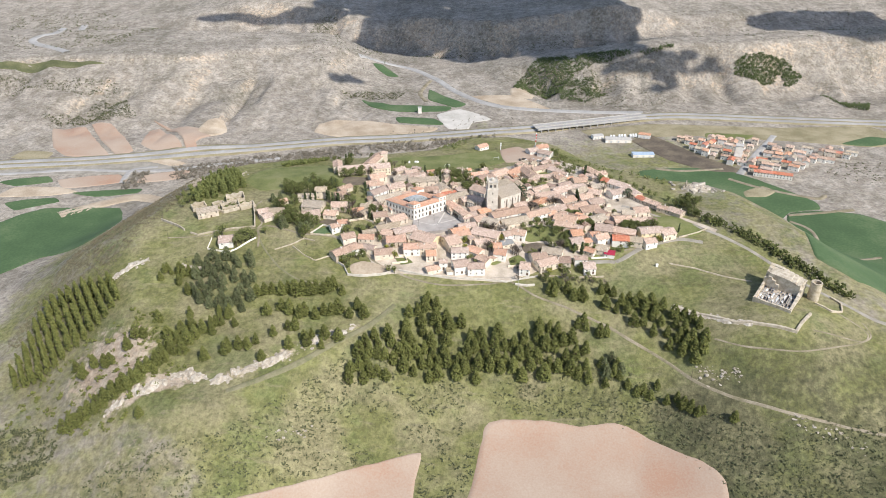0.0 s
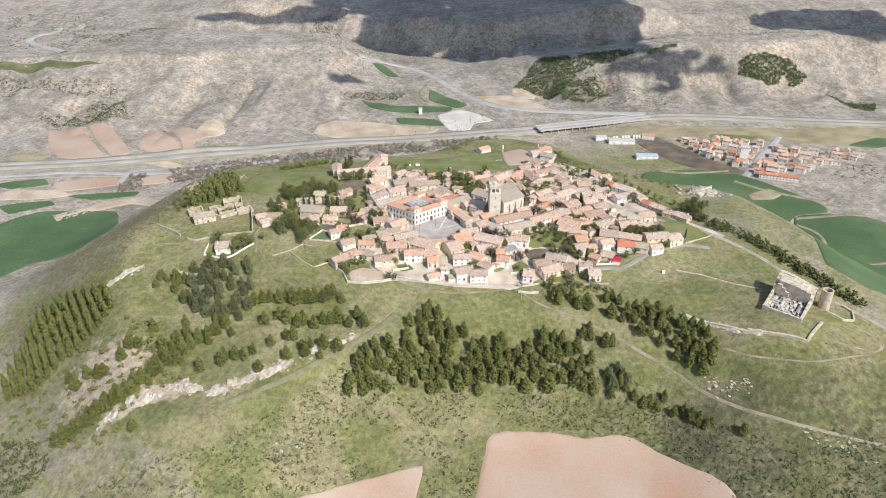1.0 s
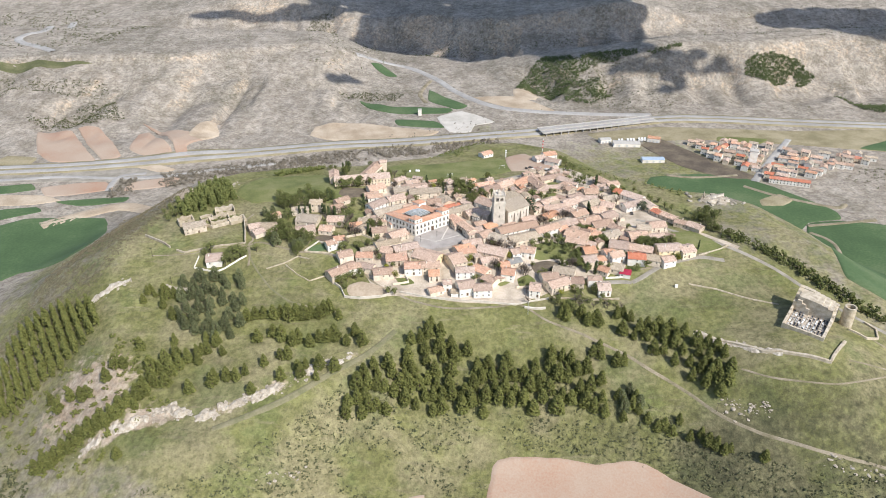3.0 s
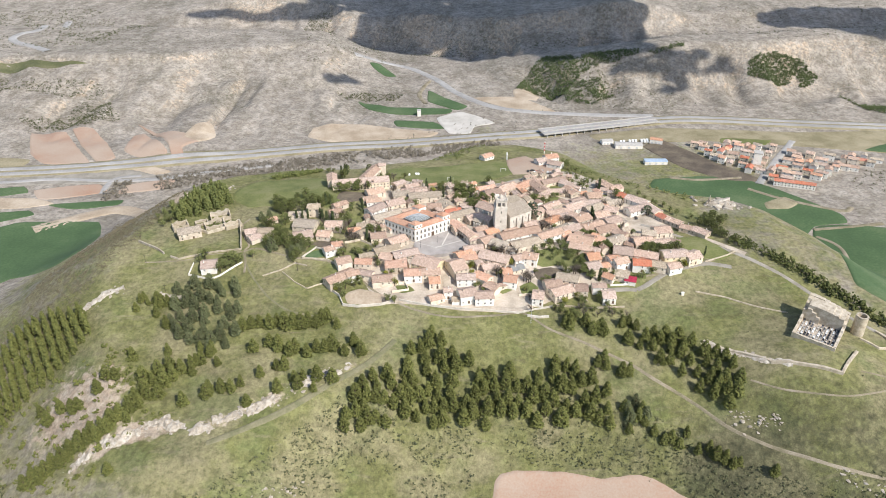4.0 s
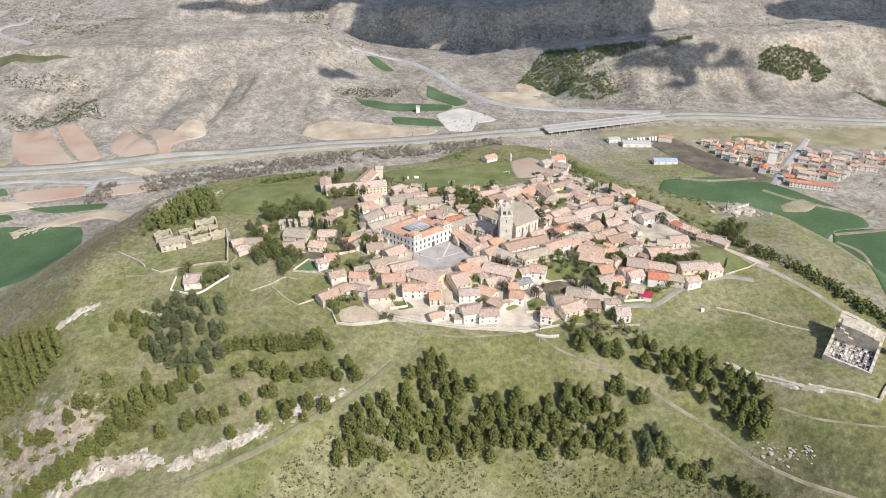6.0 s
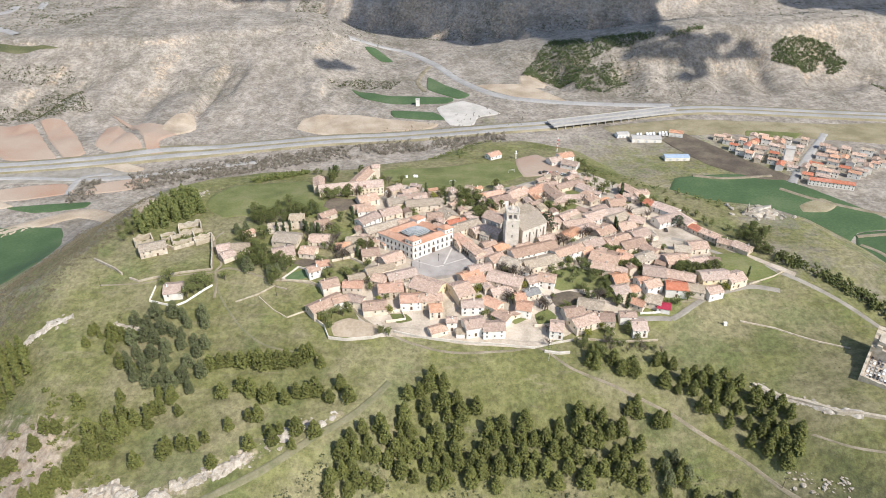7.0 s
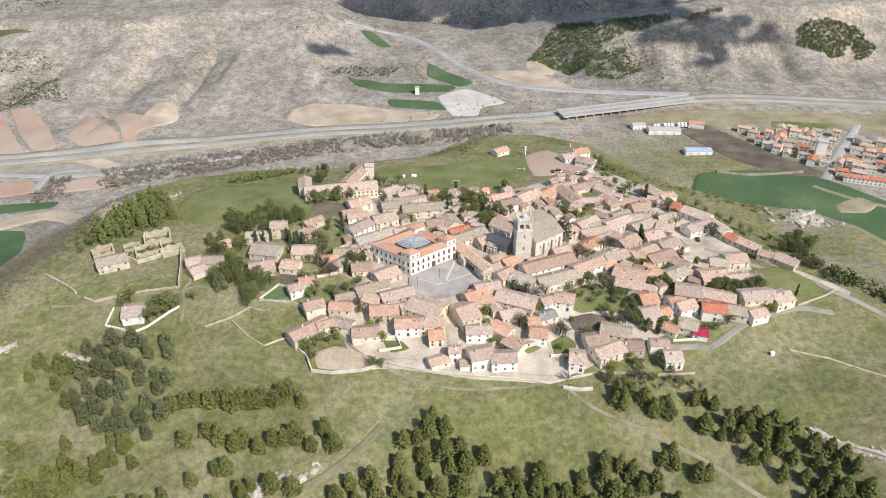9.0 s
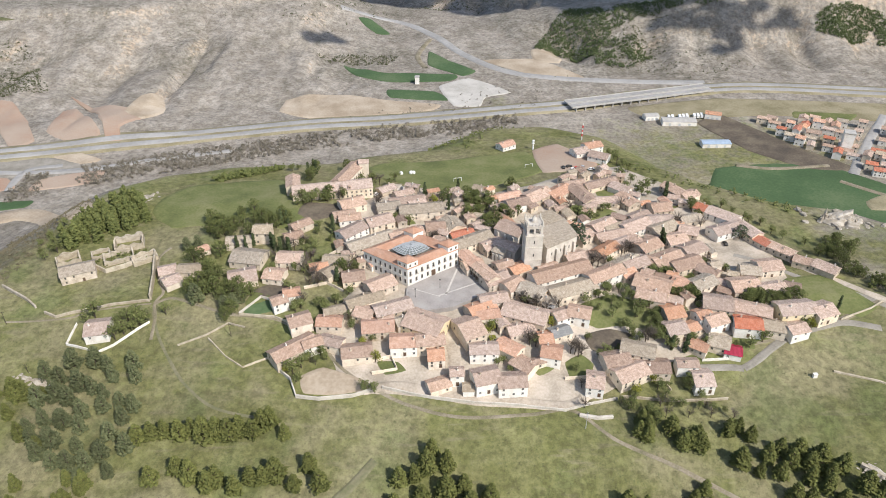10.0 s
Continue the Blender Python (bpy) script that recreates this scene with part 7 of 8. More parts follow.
ledge([(-160.6, -119.2), (-169, -123.3), (-177.1, -124.8), (-187.1, -129.5), (-191.6, -133.2)], 1.5, 3, PALE)
ledge([(150.6, -103.5), (156.2, -108.1), (160.7, -111.6), (168.4, -111.4), (170.7, -112.7)], 1.3, 5, "cluster of pale boulders on the meadow")
ledge([(-223.4, -28.3), (-216.7, -26.7), (-209, -19.2), (-204.8, -16.8)], 1.4, 4, "pale rocks along the hill edge")
ledge([(-179.6, -21.8), (-170.5, -24.2), (-163.7, -24.5)], 1.0, 5, "flat pale rock shelf in the grass")
ledge([(-94, -146), (-87, -144), (-76, -139)], 1.1, 5, "flat pale rock slab on the scrub slope")
ledge([(227, -155), (214, -147), (203, -144), (192, -139)], 1.3, 4, "grey broken rocks beside the dirt track")
ledge([(144.6, -62.7), (153.2, -70.7), (161.8, -75.6), (171, -82)], 1.0, 6, "tumbled stones of the old outer wall")
ledge([(199, 82), (203, 84), (208, 86), (212, 81)], 4.2, 4, "jagged pale rock outcrop above the fields", 3.0)
ledge([(191, 86), (194, 84), (196, 80)], 3.4, 3, "tall jagged rock pinnacles above the fields", 3.0)
ledge([(-172, 108), (-168, 116), (-176, 104)], 2.0, 4, "pale rock face at the meadow edge")
for x, y, tall in ((193.5, 85.5, 7.0), (191.5, 84, 4.5), (196, 84.5, 4.0)):
    spike = thing("rock_pinnacle", pose(x, y, h(x, y)), "slender pale rock pinnacle", "rock")
    s = Shape()
    for k in range(4):
        s.tube(1.5 - 0.33 * k, 1.2 - 0.36 * k, -0.6 + k * tall / 4, 0.1 + (k + 1) * tall / 4, 7, at=pose(0.25 * math.sin(k * 2 + x), 0.25 * math.cos(k * 3), 0, 4 * (k % 2), 3, 30 * k))
    part("rock", s.mesh("rock", ROCK), spike)


# ---- castle with the graveyard inside ----
def castle():
    o, u, v = Vector((190.3, -68.4)), Vector((17.3, -14.8)), Vector((20.5, 26.5))
    lu, lv = u.length, v.length
    eu, ev = u / lu, v / lv
    mid = o + u / 2 + v / 2
    levels = [h(*(o + u * a + v * b)) for a in (0, 0.5, 1) for b in (0, 0.25, 0.5, 0.75, 1)]
    z0, up = min(levels), max(levels) - min(levels) + 0.35
    ob = thing("castle", pose(mid.x, mid.y, z0), "ruined pale stone castle with round tower and walled graveyard", "castle")

    def spot(a, b, z):
        return (*(o + eu * a + ev * b - mid), z)

    def wall(a0, a1, b0, b1, tops, name="wall", low=-4):
        """One wall with a broken, stepped top along its longer side."""
        along = a1 - a0 > b1 - b0
        span, n = (a1 - a0 if along else b1 - b0), len(tops)
        side = [(0, low), (span, low)]
        for k in range(n - 1, -1, -1):
            side += [(span * (k + 1) / n, up + tops[k]), (span * (k + 0.12) / n, up + tops[k] + 0.15)]
        side[-1] = (0, side[-1][1])
        thick = b1 - b0 if along else a1 - a0
        verts = [spot(a0 + s, b0 + d, z) if along else spot(a0 + d, b0 + s, z) for d in (0, thick) for s, z in side]
        m = len(side)
        faces = [tuple(range(m)), tuple(range(2 * m - 1, m - 1, -1))] + [(k, m + k, m + (k + 1) % m, (k + 1) % m) for k in range(m)]
        return part(name, Shape().add(verts, faces).mesh(name, OLD_STONE), ob)

    wall(0, lu, 0, 1.0, [1.9, 1.6, 1.7, 1.8, 1.6])
    wall(0, 1.2, 1.0, lv - 14, [1.8, 2.0, 2.6, 3.4])
    wall(0, 2.2, lv - 14, lv, [6.5, 9.2, 10.4, 10.8])
    wall(2.2, lu, lv - 2.6, lv, [10.6, 10.2, 9.6, 8.8, 8.2, 7.4, 6.6])
    wall(lu - 1.4, lu, 1.0, lv - 2.6, [1.7, 1.9, 2.4, 3.4, 4.8, 6.2])
    wall(2.2, 9.5, lv - 14, lv - 12.6, [8.0, 6.4, 4.2])
    wall(2.2, lu - 1.4, lv - 12.4, lv - 2.6, [9.8, 9.7, 9.5, 9.2, 8.6, 7.6], "keep")
    yard = part("yard", Shape().add([spot(a, b, up) for a, b in ((1, 1), (lu - 1.4, 1), (lu - 1.4, lv - 9), (1, lv - 9))] + [spot(a, b, -2) for a, b in ((1, 1), (lu - 1.4, 1), (lu - 1.4, lv - 9), (1, lv - 9))],
                [(0, 1, 2, 3), (0, 4, 5, 1), (1, 5, 6, 2), (2, 6, 7, 3), (3, 7, 4, 0)]).mesh("yard", PAVING), ob)
    r = random.Random(3)
    grave = [Shape().box(-0.5, 0.5, -1.0, 1.0, -0.1, 0.4).box(-0.45, 0.45, 0.8, 0.98, 0.4, 1.3).box(-0.42, 0.42, -0.92, 0.7, 0.4, 0.48).mesh("grave", m)
             for m in (plain("grey_granite", (0.16, 0.16, 0.165), 0.4), plain("dark_granite", (0.06, 0.06, 0.065), 0.35), STONE, CONCRETE, WHITE)]
    turn = math.degrees(math.atan2(eu.y, eu.x))
    for i in range(12):
        for j in range(7):
            if r.random() < 0.86:
                p = o + eu * (2.4 + i * (lu - 5.0) / 11) + ev * (2.6 + j * (lv - 17.5) / 6) - mid
                part("grave", r.choice(grave), yard, at=pose(p.x, p.y, up, 0, 0, turn + r.uniform(-3, 3)))
    p = Vector((231.0, -62.4)) - mid
    tower = part("tower", Shape().tube(3.6, 3.3, -5, 12.0, 24, cap=False).tube(2.5, 2.5, 6.0, 12.0, 24, cap=False).mesh("tower", OLD_STONE), ob, at=pose(p.x, p.y, 0))
    crown = Shape().tube(3.36, 3.3, 11.4, 12.2, 24, cap=False).tube(2.42, 2.42, 11.4, 12.2, 24, cap=False)
    rim_in, rim_out = ([(q * math.cos(k * math.pi / 12), q * math.sin(k * math.pi / 12), 12.2) for k in range(24)] for q in (2.42, 3.3))
    crown.add(rim_in + rim_out, [(k, 24 + k, 24 + (k + 1) % 24, (k + 1) % 24) for k in range(24)])
    crown.tube(2.6, 2.6, 8.9, 9.2, 24)
    part("parapet", crown.mesh("parapet", OLD_STONE), tower)
    return ob


castle()
GARDEN = "low dry-stone garden wall with an uneven top"
stone_wall([(144.6, -62.7), (153.2, -70.7), (161.8, -75.6), (171, -82), (174, -85.1), (184.1, -88.1), (196.3, -92.7), (205.8, -97.2), (211.6, -90.7), (220.6, -82)], 1.5, 1.6,
           "ruined pale outer wall below the castle")
stone_wall([(230, -68), (238, -74), (246, -72), (249, -64), (245, -58)], 1.3, 1.0, "low ruined ring wall beside the round tower")
stone_wall([(-208.4, 28.1), (-192.4, 18.2), (-187, 14)], 1.8, 0.8, "old stone field wall with a gap")
stone_wall([(-181.8, 11), (-175.6, 8.2), (-170.2, 10.2), (-161, 12.4), (-151.9, 14.9), (-137.5, 17.5)], 1.2, 0.7, "old stone wall along the meadow track")
stone_wall([(-137.2, 18), (-140.9, 33.6), (-146.2, 51.8)], 3.4, 0.8, "tall dark stone wall beside the lane")
stone_wall([(-172.6, 43.6), (-165.1, 38.7), (-157.4, 43), (-149.1, 51.5)], 2.2, 0.7, "ruined stone enclosure wall")
stone_wall([(-164.8, 4.0), (-165.3, -6.7), (-150.4, -10.8), (-145.2, -7.4), (-137.7, 1.4), (-133.8, 5.2)], 1.2, 0.4, "white garden wall round a villa", WALLS["w"], "garden_wall")
stone_wall([(-118.5, -6.9), (-108, -1.6), (-99.8, 4.9), (-92, 2.5)], 0.8, 0.5, GARDEN)
stone_wall([(-106.3, -3.4), (-97, -12.7), (-88.8, -18.2), (-83.6, -15.5), (-78.2, -13.1)], 0.8, 0.5, GARDEN)
stone_wall([(-96, 9.5), (-88, 19), (-74, 14)], 1.4, 0.5, "pale wall of a walled kitchen garden", STONE)
stone_wall([(-96, 9.3), (-80, 8.0), (-70.5, 4.0)], 1.2, 0.5, GARDEN)
stone_wall([(-73.7, -19.4), (-68.4, -23.9), (-65, -31.6), (-56, -32.6), (-42.8, -31.4), (-36, -29.2)], 1.7, 0.6, "pale curved wall round a sandy terrace", STONE)
stone_wall([(-31, -27.6), (-20, -30.5), (-9, -32.6), (5, -34.6), (26, -36)], 1.5, 0.5, "pale retaining wall along the town edge", STONE)
stone_wall([(26, -36), (41, -38), (50, -35.4), (62, -33)], 1.2, 0.5, "pale retaining wall along the town edge", STONE)
stone_wall([(63.9, -32.2), (83.5, -33.8), (105.7, -33.0)], 1.2, 0.5, GARDEN)
stone_wall([(78.6, -19.2), (84.4, -28.7)], 1.0, 0.4, GARDEN)
stone_wall([(152, -21), (168, -26), (187, -37), (200, -43)], 0.7, 0.8, "tumbled low field wall across the meadow")
for garden in ([(-36.2, -15.1), (-28.2, -12.9), (-25.5, -19.2), (-35.7, -21.1)], [(21.5, -19), (29.8, -15.2), (39.9, -18)], [(42.6, -23.8), (56.3, -23), (62.7, -18.2)],
               [(-62, 52), (-54, 60), (-48, 55)], [(-70, 26), (-60, 30), (-52, 24)], [(60, 104), (70, 106), (84, 98)], [(50, 14), (60, 22), (70, 24)]):
    stone_wall(garden, 1.6, 0.4, "pale rendered garden wall between houses", WALLS["c"], "garden_wall")
stone_wall([(165.2, 4.7), (181.6, 11.6), (188, 15.5)], 1.1, 0.5, GARDEN)
stone_wall([(112, 62), (122, 46), (128, 38)], 2.0, 0.5, "tall stone wall of a ruined plot")
stone_wall([(46.2, -40.0), (53, -41.4), (59, -41)], 1.1, 1.2, "long white stone trough in the grass", STONE, "stone_trough")
stone_wall([(100.5, -14.6), (113, -14.2), (114.5, -10)], 1.2, 0.4, "white garden wall beside the lane", WALLS["w"], "garden_wall")


def broken_room(x, y, turn, length, width, tall, seed):
    """Roofless stone walls with a ragged top round a room."""
    rnd = random.Random(seed)
    ob = thing("ruined_building", pose(x, y, h(x, y), 0, 0, turn), "roofless ruined farm building of pale rubble stone", "ruin", "ruined farm")
    for k, (px, py, spin, run) in enumerate(((0, -width / 2, 0, length), (length / 2, 0, 90, width), (0, width / 2, 180, length), (-length / 2, 0, 270, width))):
        n = max(4, int(run / 1.3))
        tops = [tall * (0.5 + 0.5 * abs(math.sin(0.8 * j + seed + 2 * k))) * rnd.uniform(0.8, 1.1) for j in range(n)]
        edge = [(tops[max(j - 1, 0)] + tops[min(j, n - 1)]) / 2 for j in range(n + 1)]
        v = []
        for j in range(n + 1):
            q = -run / 2 + run * j / n
            v += [(q, -0.4, -3.5), (q, -0.34, edge[j]), (q, 0.34, edge[j] - 0.1), (q, 0.4, -3.5)]
        f = [(4 * j + i, 4 * j + 4 + i, 4 * j + 5 + i, 4 * j + 1 + i) for j in range(n) for i in range(3)]
        shape = Shape().add(v, f + [(3, 2, 1, 0), (4 * n, 4 * n + 1, 4 * n + 2, 4 * n + 3)])
        part("wall", shape.mesh("wall", OLD_STONE), ob, at=pose(px, py, 0, 0, 0, spin))
    FOOTPRINTS.append((x, y, max(length, width) / 2, turn, length, width))


broken_room(-186.5, 47.5, 30, 10, 8, 4.6, 1)
broken_room(-163.5, 50.5, 26, 13, 8, 3.2, 2)
broken_room(-162.5, 62.0, 20, 13, 9, 5.0, 3)
broken_room(-150.5, 49.0, 34, 11, 6, 3.6, 4)
broken_room(-173.5, 53.5, 26, 8, 6, 2.6, 5)
growth("scrub", in_ring([(-180, 44), (-168, 60), (-150, 58), (-150, 50), (-168, 44)], 110, random.Random(9)), 0.9, 2.2, 5, LEAVES["broad"], "green bushes growing inside the ruined farm", 1.0, 41)


# ---- small things ----
def post_thing(name, x, y, tall, radius, mat, label, category, extra=None):
    ob = thing(name, pose(x, y, h(x, y)), label, category)
    part("pole", Shape().tube(radius, radius * 0.6, -0.6, tall, 8).mesh("pole", mat), ob)
    if extra:
        extra(ob, tall)
    return ob


def crossarm(ob, tall):
    part("crossarm", Shape().box(-0.9, 0.9, -0.06, 0.06, tall - 0.7, tall - 0.55).box(-0.85, -0.75, -0.05, 0.05, tall - 0.55, tall - 0.25).box(0.75, 0.85, -0.05, 0.05, tall - 0.55, tall - 0.25).mesh("crossarm", IRON), ob)


for x, y, t in ((47.7, -45.6, 9), (-97, -2, 7), (146, -107, 7), (-196, 5, 7), (-176, -20, 5)):
    post_thing("utility_pole", x, y, t, 0.14, STEEL if t > 7 else BARK, "slim power line pole with a crossarm", "pole", crossarm)


def lantern(ob, tall):
    part("lantern", Shape().tube(0.12, 0.3, tall - 0.1, tall + 0.5, 6).tube(0.36, 0.05, tall + 0.5, tall + 0.8, 6).mesh("lantern", IRON), ob)


for x, y in ((-8.0, 25.5), (-19.0, 18.5)):
    ob = post_thing("street_lamp", x, y, 4.2, 0.09, IRON, "dark iron street lamp on the square", "lamp", lantern)
    ob.location.z = SQ


def mast_head(ob, tall):
    part("platform", Shape().tube(1.0, 1.0, tall - 2.2, tall - 2.0, 12).tube(0.7, 0.7, tall - 0.9, tall, 12).mesh("platform", WHITE), ob)


post_thing("water_mast", 52.1, 187.7, 6.5, 0.5, WHITE, "white telecom column with a round head", "mast", mast_head)


def bands(ob, tall):
    s = Shape()
    for k in range(3):
        s.box(-0.42, 0.42, -0.42, 0.42, tall * (0.25 + 0.25 * k), tall * (0.36 + 0.25 * k))
    part("band", s.mesh("band", RED), ob, "red painted bands")


post_thing("radio_mast", 87.2, 206.6, 12, 0.35, WHITE, "red and white lattice radio mast", "mast", bands)
for x, y in ((-31.6, 145.3), (-24.2, 146.2), (-25.8, 146.4)):
    ob = thing("water_tank", pose(x, y, h(x, y) + 0.1), "white rounded tank on the meadow", "tank", "tanks on the meadow")
    part("body", Shape().tube(1.0, 1.15, 0, 1.2, 12).tube(1.15, 0.6, 1.2, 1.8, 12).mesh("body", WHITE, False), ob)
for x, y, turn in ((2, 134, 15), (46, 156, 15)):
    ob = thing("goal", pose(x, y, h(x, y) + 0.2, 0, 0, turn), "white football goal on the meadow", "goal")
    part("frame", Shape().box(-2.4, -2.25, -0.07, 0.07, 0, 2.2).box(2.25, 2.4, -0.07, 0.07, 0, 2.2).box(-2.4, 2.4, -0.07, 0.07, 2.1, 2.25).mesh("frame", WHITE), ob)
ob = thing("stone_block", pose(143.3, -23.5, h(143.3, -23.5)), "small white stone hut block on the meadow", "block")
part("body", Shape().box(-0.8, 0.8, -0.6, 0.6, -0.4, 1.7).box(-0.9, 0.9, -0.7, 0.7, 1.7, 1.85).mesh("body", WALLS["w"]), ob)


def car(x, y, turn, colour, words):
    ob = thing("car", pose(x, y, h(x, y) + 0.26, 0, 0, turn), f"{words} car parked beside the street", "car", "parked cars")
    v = [(-2.0, -0.8, 0.3), (2.0, -0.8, 0.3), (2.0, 0.8, 0.3), (-2.0, 0.8, 0.3), (-2.05, -0.8, 0.85), (2.0, -0.78, 0.75), (2.0, 0.78, 0.75), (-2.05, 0.8, 0.85)]
    part("body", Shape().add(v, [(0, 3, 2, 1), (4, 5, 6, 7), (0, 1, 5, 4), (1, 2, 6, 5), (2, 3, 7, 6), (3, 0, 4, 7)]).mesh("body", colour), ob)
    c = [(-1.7, -0.72, 0.8), (1.0, -0.72, 0.8), (1.0, 0.72, 0.8), (-1.7, 0.72, 0.8), (-1.3, -0.6, 1.4), (0.3, -0.6, 1.42), (0.3, 0.6, 1.42), (-1.3, 0.6, 1.4)]
    part("window", Shape().add(c, [(0, 1, 5, 4), (1, 2, 6, 5), (2, 3, 7, 6), (3, 0, 4, 7)]).mesh("window", GLASS), ob)
    part("roof", Shape().box(-1.3, 0.3, -0.6, 0.6, 1.38, 1.44).mesh("roof", colour), ob)
    for a in (-1.25, 1.25):
        for b in (-0.75, 0.75):
            part("wheel", WHEEL, ob, at=pose(a, b, 0.32, 90))


WHEEL = Shape().tube(0.32, 0.32, -0.1, 0.1, 12).add([(0.32 * math.cos(k * 0.5236), 0.32 * math.sin(k * 0.5236), -0.1) for k in range(12)], [tuple(range(11, -1, -1))]).mesh("wheel", IRON)
PAINTS = [(WHITE, "white"), (IRON, "black"), (STEEL, "silver-grey"), (RED, "red"), (BLUE, "blue")]
for k, (x, y) in enumerate([(-0.3, 110.8), (2.9, 112.4), (6, 112.4), (10.1, 113.1), (13.9, 113.7), (67, 154.6), (70.7, 156.6), (74.5, 154.2), (79.3, 156.2), (83.8, 152.9),
                            (-43.5, 111), (-40, 117.8), (143.3, 3.7), (150.3, 6.8), (-34.6, 79.6), (88, 151.5), (72, 152), (134, 62), (17.5, 115), (21, 116.5)]):
    paint, words = PAINTS[(k * 3 + k // 3) % 5 if k % 2 else (1, 0, 2)[k % 3]]
    car(x, y, 20 + 35 * (k % 3), paint, words)


# ---- valley: motorway bridge, village, sheds ----
def viaduct():
    a, b = Vector((112, 400)), Vector((258, 443))
    d = b - a
    turn = math.degrees(math.atan2(d.y, d.x))
    mid = (a + b) / 2
    z = h(*a) + 2.2
    ob = thing("viaduct", pose(mid.x, mid.y, z, 0, 0, turn), "long pale concrete motorway viaduct on short piers", "bridge")
    half = d.length / 2
    for y in (-5.2, 5.2):
        part("deck", Shape().box(-half, half, y - 4.2, y + 4.2, 1.6, 2.6).mesh("deck", CONCRETE), ob)
        part("road_surface", Shape().box(-half, half, y - 3.6, y + 3.6, 2.6, 2.64).mesh("road_surface", ASPHALT_FAR), ob)
        for s in (-4.1, 4.1):
            part("parapet", Shape().box(-half, half, y + s - 0.12, y + s + 0.12, 2.6, 3.4).mesh("parapet", CONCRETE), ob)
    pier = Shape().box(-0.5, 0.5, -3.4, 3.4, -6, 1.6).box(-0.6, 0.6, -4.0, 4.0, 1.0, 1.6).mesh("pier", CONCRETE)
    for k in range(16):
        for y in (-5.2, 5.2):
            part("pier", pier, ob, at=pose(-half + (k + 0.5) * 2 * half / 16, y, 0))


viaduct()
v_rnd = random.Random(17)
V_RING = [(275, 369), (315, 357), (364, 343), (388, 321), (457, 311), (449, 292), (401, 279), (372, 258), (330, 262), (312, 285), (290, 319), (279, 351)]
PANE_FAR = Shape().box(-0.45, 0.45, -0.06, 0.1, 0, 1.2).mesh("window", GLASS)


def village_house(x, y, turn, length, wide, eave, tone, wall):
    ob = thing("village_house", pose(x, y, h(x, y), 0, 0, turn), f"small {WALL_WORDS[wall]} village house with {ROOF_WORDS[tone]}", "house", "houses of the valley village")
    rise = wide * 0.2
    part("wall", gable_walls(length, wide, eave, rise, -1).mesh("wall", WALLS[wall]), ob)
    part("roof", gable_roof(length, wide, eave, rise).mesh("roof", ROOFS[tone]), ob)
    for k in (-1, 1):
        for level in ([1.0, eave - 1.7] if eave > 4 else [1.2]):
            part("window", PANE_FAR, ob, at=pose(k * length / 4, -wide / 2, level))


for x, y in scatter(V_RING, 8.6, v_rnd, 130):
    if abs((x - 321) * 0.811 - (y - 270) * 0.584) > 3.6:
        village_house(x, y, v_rnd.choice((-32, -30, 58, -34)) + v_rnd.uniform(-5, 5), v_rnd.uniform(6.5, 12), v_rnd.uniform(5.5, 8), v_rnd.choice((4, 5, 5.5, 6.5)), v_rnd.choice("pppgprpo"), v_rnd.choice("wwwwc"))
for k in range(6):
    village_house(329 + k * 5.8, 255 - k * 2.4, -23, 6, 7.5, 5.0, "r", "w")
ob = thing("grain_silo", pose(324, 297, h(324, 297), 0, 0, -20), "tall plain white silo building in the village", "silo")
part("wall", Shape().box(-4, 4, -4, 4, -1, 17).mesh("wall", WALLS["w"]), ob)
part("roof", Shape().box(-4.3, 4.3, -4.3, 4.3, 17, 17.6).mesh("roof", CONCRETE), ob)
ob = thing("water_tower", pose(-33, 468, h(-33, 468)), "plain white block tower in the valley", "tower")
part("wall", Shape().box(-2.2, 2.2, -2.2, 2.2, -1, 7.5).mesh("wall", WALLS["w"]), ob)
part("roof", Shape().box(-2.5, 2.5, -2.5, 2.5, 7.5, 7.9).mesh("roof", CONCRETE), ob)


def shed(x, y, turn, length, wide, tall, roof, words):
    ob = thing("warehouse", pose(x, y, h(x, y), 0, 0, turn), words, "warehouse", "sheds by the motorway")
    part("wall", gable_walls(length, wide, tall, 1.0, -1).mesh("wall", WALLS["w"]), ob)
    part("roof", gable_roof(length, wide, tall, 1.0, 0.2).mesh("roof", roof), ob)
    for k in (-1, 0, 1):
        part("door", Shape().box(-1, 1, -0.08, 0.1, 0, 2.4).mesh("door", STEEL), ob, at=pose(k * length / 3.5, -wide / 2, 0))


shed(224, 315, 0, 24, 9, 3.5, BLUE, "long white warehouse with blue sheet roof")
shed(206, 362, -4, 30, 11, 4, CONCRETE, "long white warehouse beside the motorway")
shed(184, 374, 10, 13, 8, 4, CONCRETE, "white workshop shed beside the motorway")
shed(240, 372, -20, 14, 9, 5, ROOFS["o"], "white workshop with an orange roof")
for k in range(14):
    x, y = 200 + k * 3.4, 372 + 0.3 * k
    if k % 4 != 2:
        ob = thing("truck", pose(x, y, h(x, y) + 0.1, 0, 0, 80), "white parked lorry trailer", "truck", "parked lorries")
        part("box", Shape().box(-3.5, 3.5, -1.1, 1.1, 0.9, 3.2).mesh("box", WHITE), ob)
        part("chassis", Shape().box(-3.5, 4.6, -0.9, 0.9, 0.3, 0.9).box(3.6, 4.9, -1.0, 1.0, 0.5, 2.4).mesh("chassis", IRON), ob)

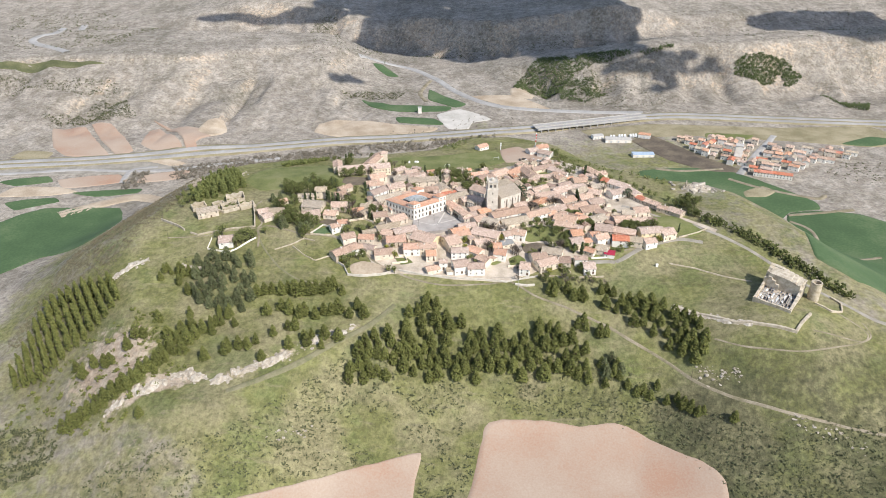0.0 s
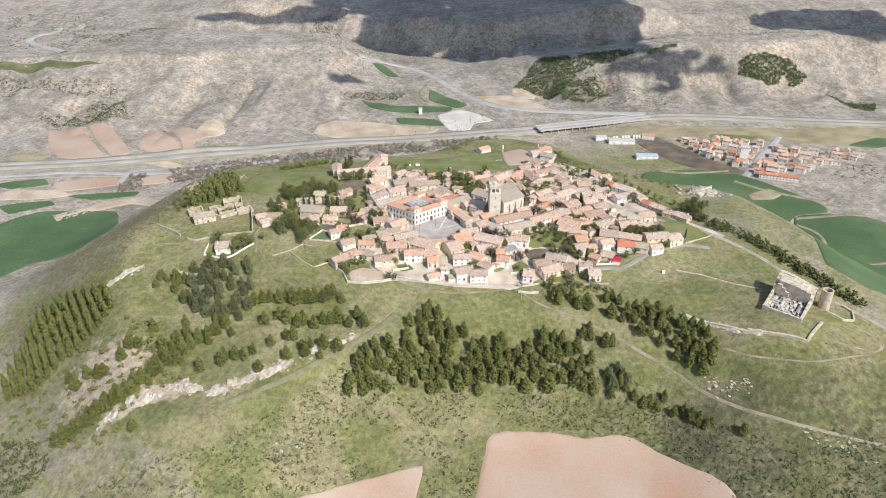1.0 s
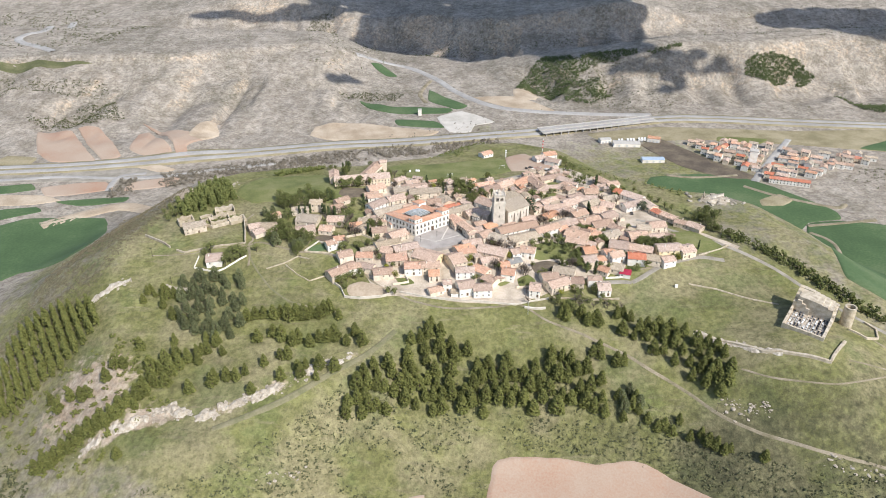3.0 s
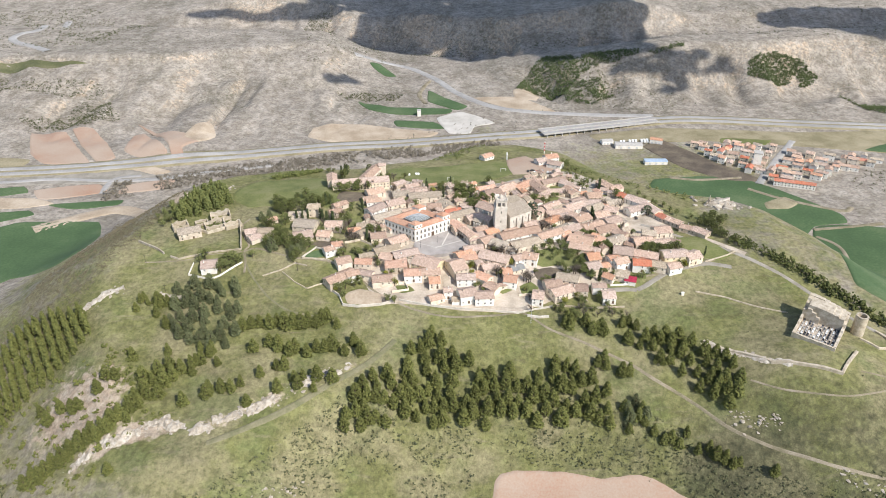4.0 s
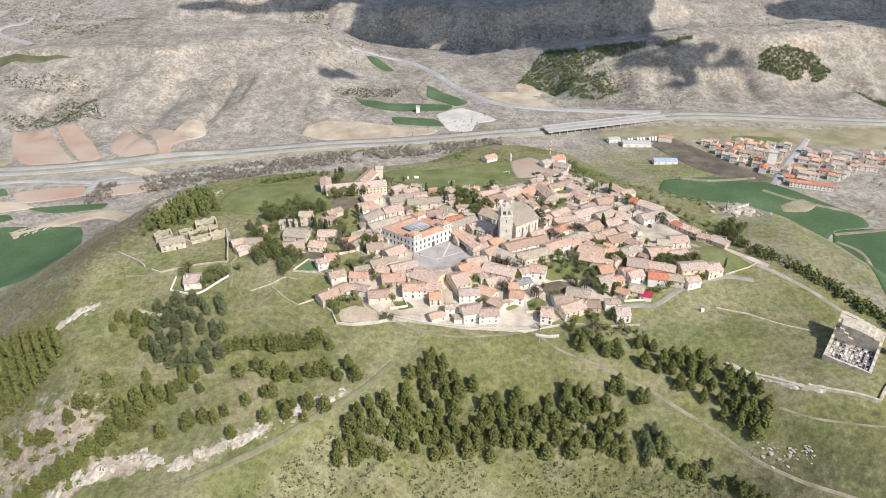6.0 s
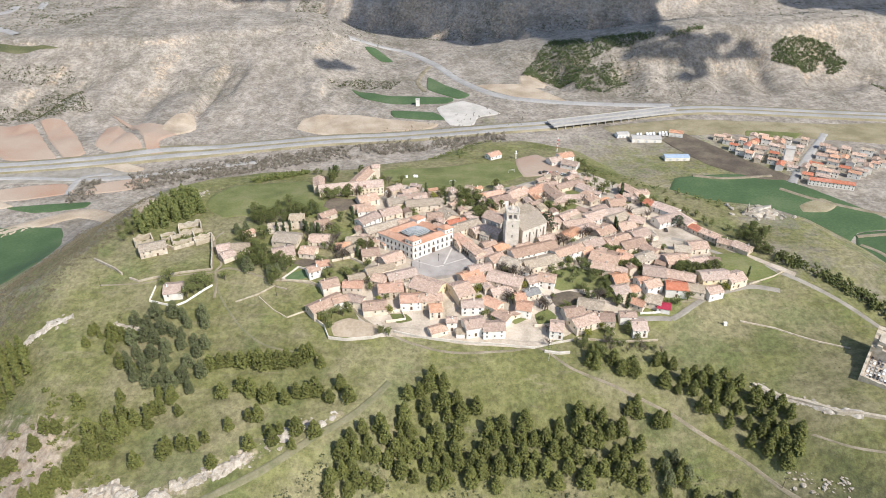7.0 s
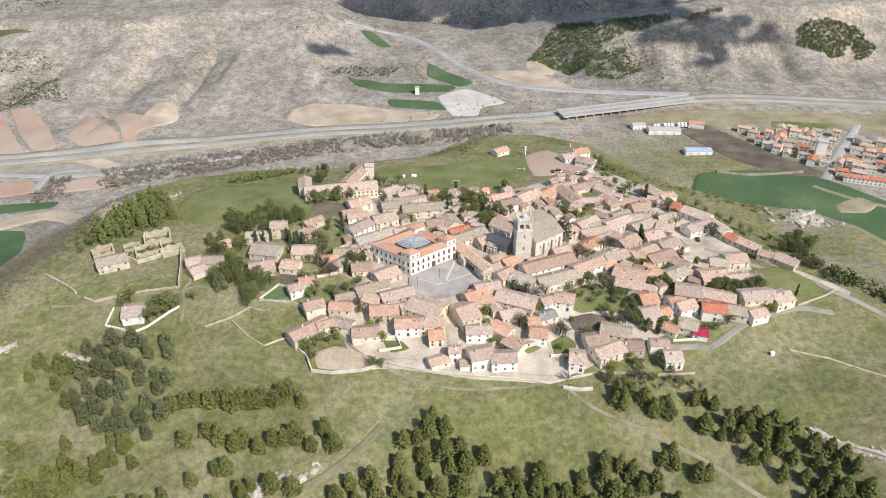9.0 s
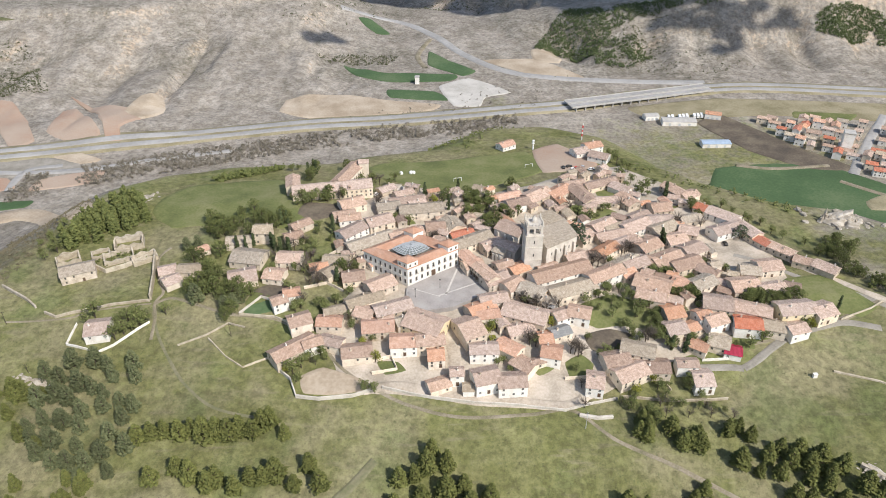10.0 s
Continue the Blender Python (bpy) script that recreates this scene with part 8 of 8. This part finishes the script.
# ---- clouds overhead, whose shadows lie on the far hills ----
CLOUD = bpy.data.materials.new("cloud_white")
CLOUD.use_nodes = True
CLOUD.node_tree.nodes["Principled BSDF"].inputs["Base Color"].default_value = (0.85, 0.85, 0.86, 1)
CLOUD.node_tree.nodes["Principled BSDF"].inputs["Roughness"].default_value = 1.0


def cloud(ring, seed, puff):
    """A flat-based cumulus whose shadow falls within the ring of ground."""
    rnd, rise = random.Random(seed), 620.0
    spots = in_ring(ring, 1400, rnd)
    spots = spots[fbm(spots[:, 0], spots[:, 1], 4.2 * puff, seed) > -0.3][:260]
    mx, my = spots.mean(0)
    bm = bmesh.new()
    for x, y in spots:
        size = puff * rnd.uniform(0.7, 1.25)
        bmesh.ops.create_icosphere(bm, subdivisions=2, radius=size, matrix=Matrix.Translation((x - mx, y - my, size * 0.3)) @ Matrix.Diagonal((1.25, 1.1, 0.5, 1)))
    for v in bm.verts:
        v.co += Vector(noise.noise_vector(v.co / 26)) * 6
    me = bpy.data.meshes.new("cloud")
    bm.to_mesh(me)
    bm.free()
    me.materials.append(CLOUD)
    ob = new("cloud", me)
    ob.location = (mx + SUN_DIR.x / SUN_DIR.z * (rise + 25), my + SUN_DIR.y / SUN_DIR.z * (rise + 25), rise)
    tagged(ob, "white flat-based cumulus cloud above the valley", "cloud", "clouds")


cloud([(-127, 790), (-94, 850), (-145, 902), (-214, 925), (-194, 990), (-60, 1120), (210, 1120), (290, 900), (330, 817), (318, 700), (306, 628), (249, 604), (190, 640), (133, 695), (28, 726), (-44, 739)], 1, 28)
cloud([(247, 566), (294, 590), (338, 586), (383, 580), (402, 559), (357, 552), (294, 555)], 2, 8)
cloud([(561, 872), (693, 893), (800, 880), (769, 800), (639, 645), (575, 655)], 3, 16)
cloud([(-485, 874), (-369, 895), (-231, 915), (-166, 890), (-187, 876), (-350, 880)], 4, 8)
cloud([(308, 539), (336, 540), (345, 517), (316, 503)], 5, 6)
cloud([(-150, 564), (-118, 576), (-98, 562), (-139, 550)], 6, 5)
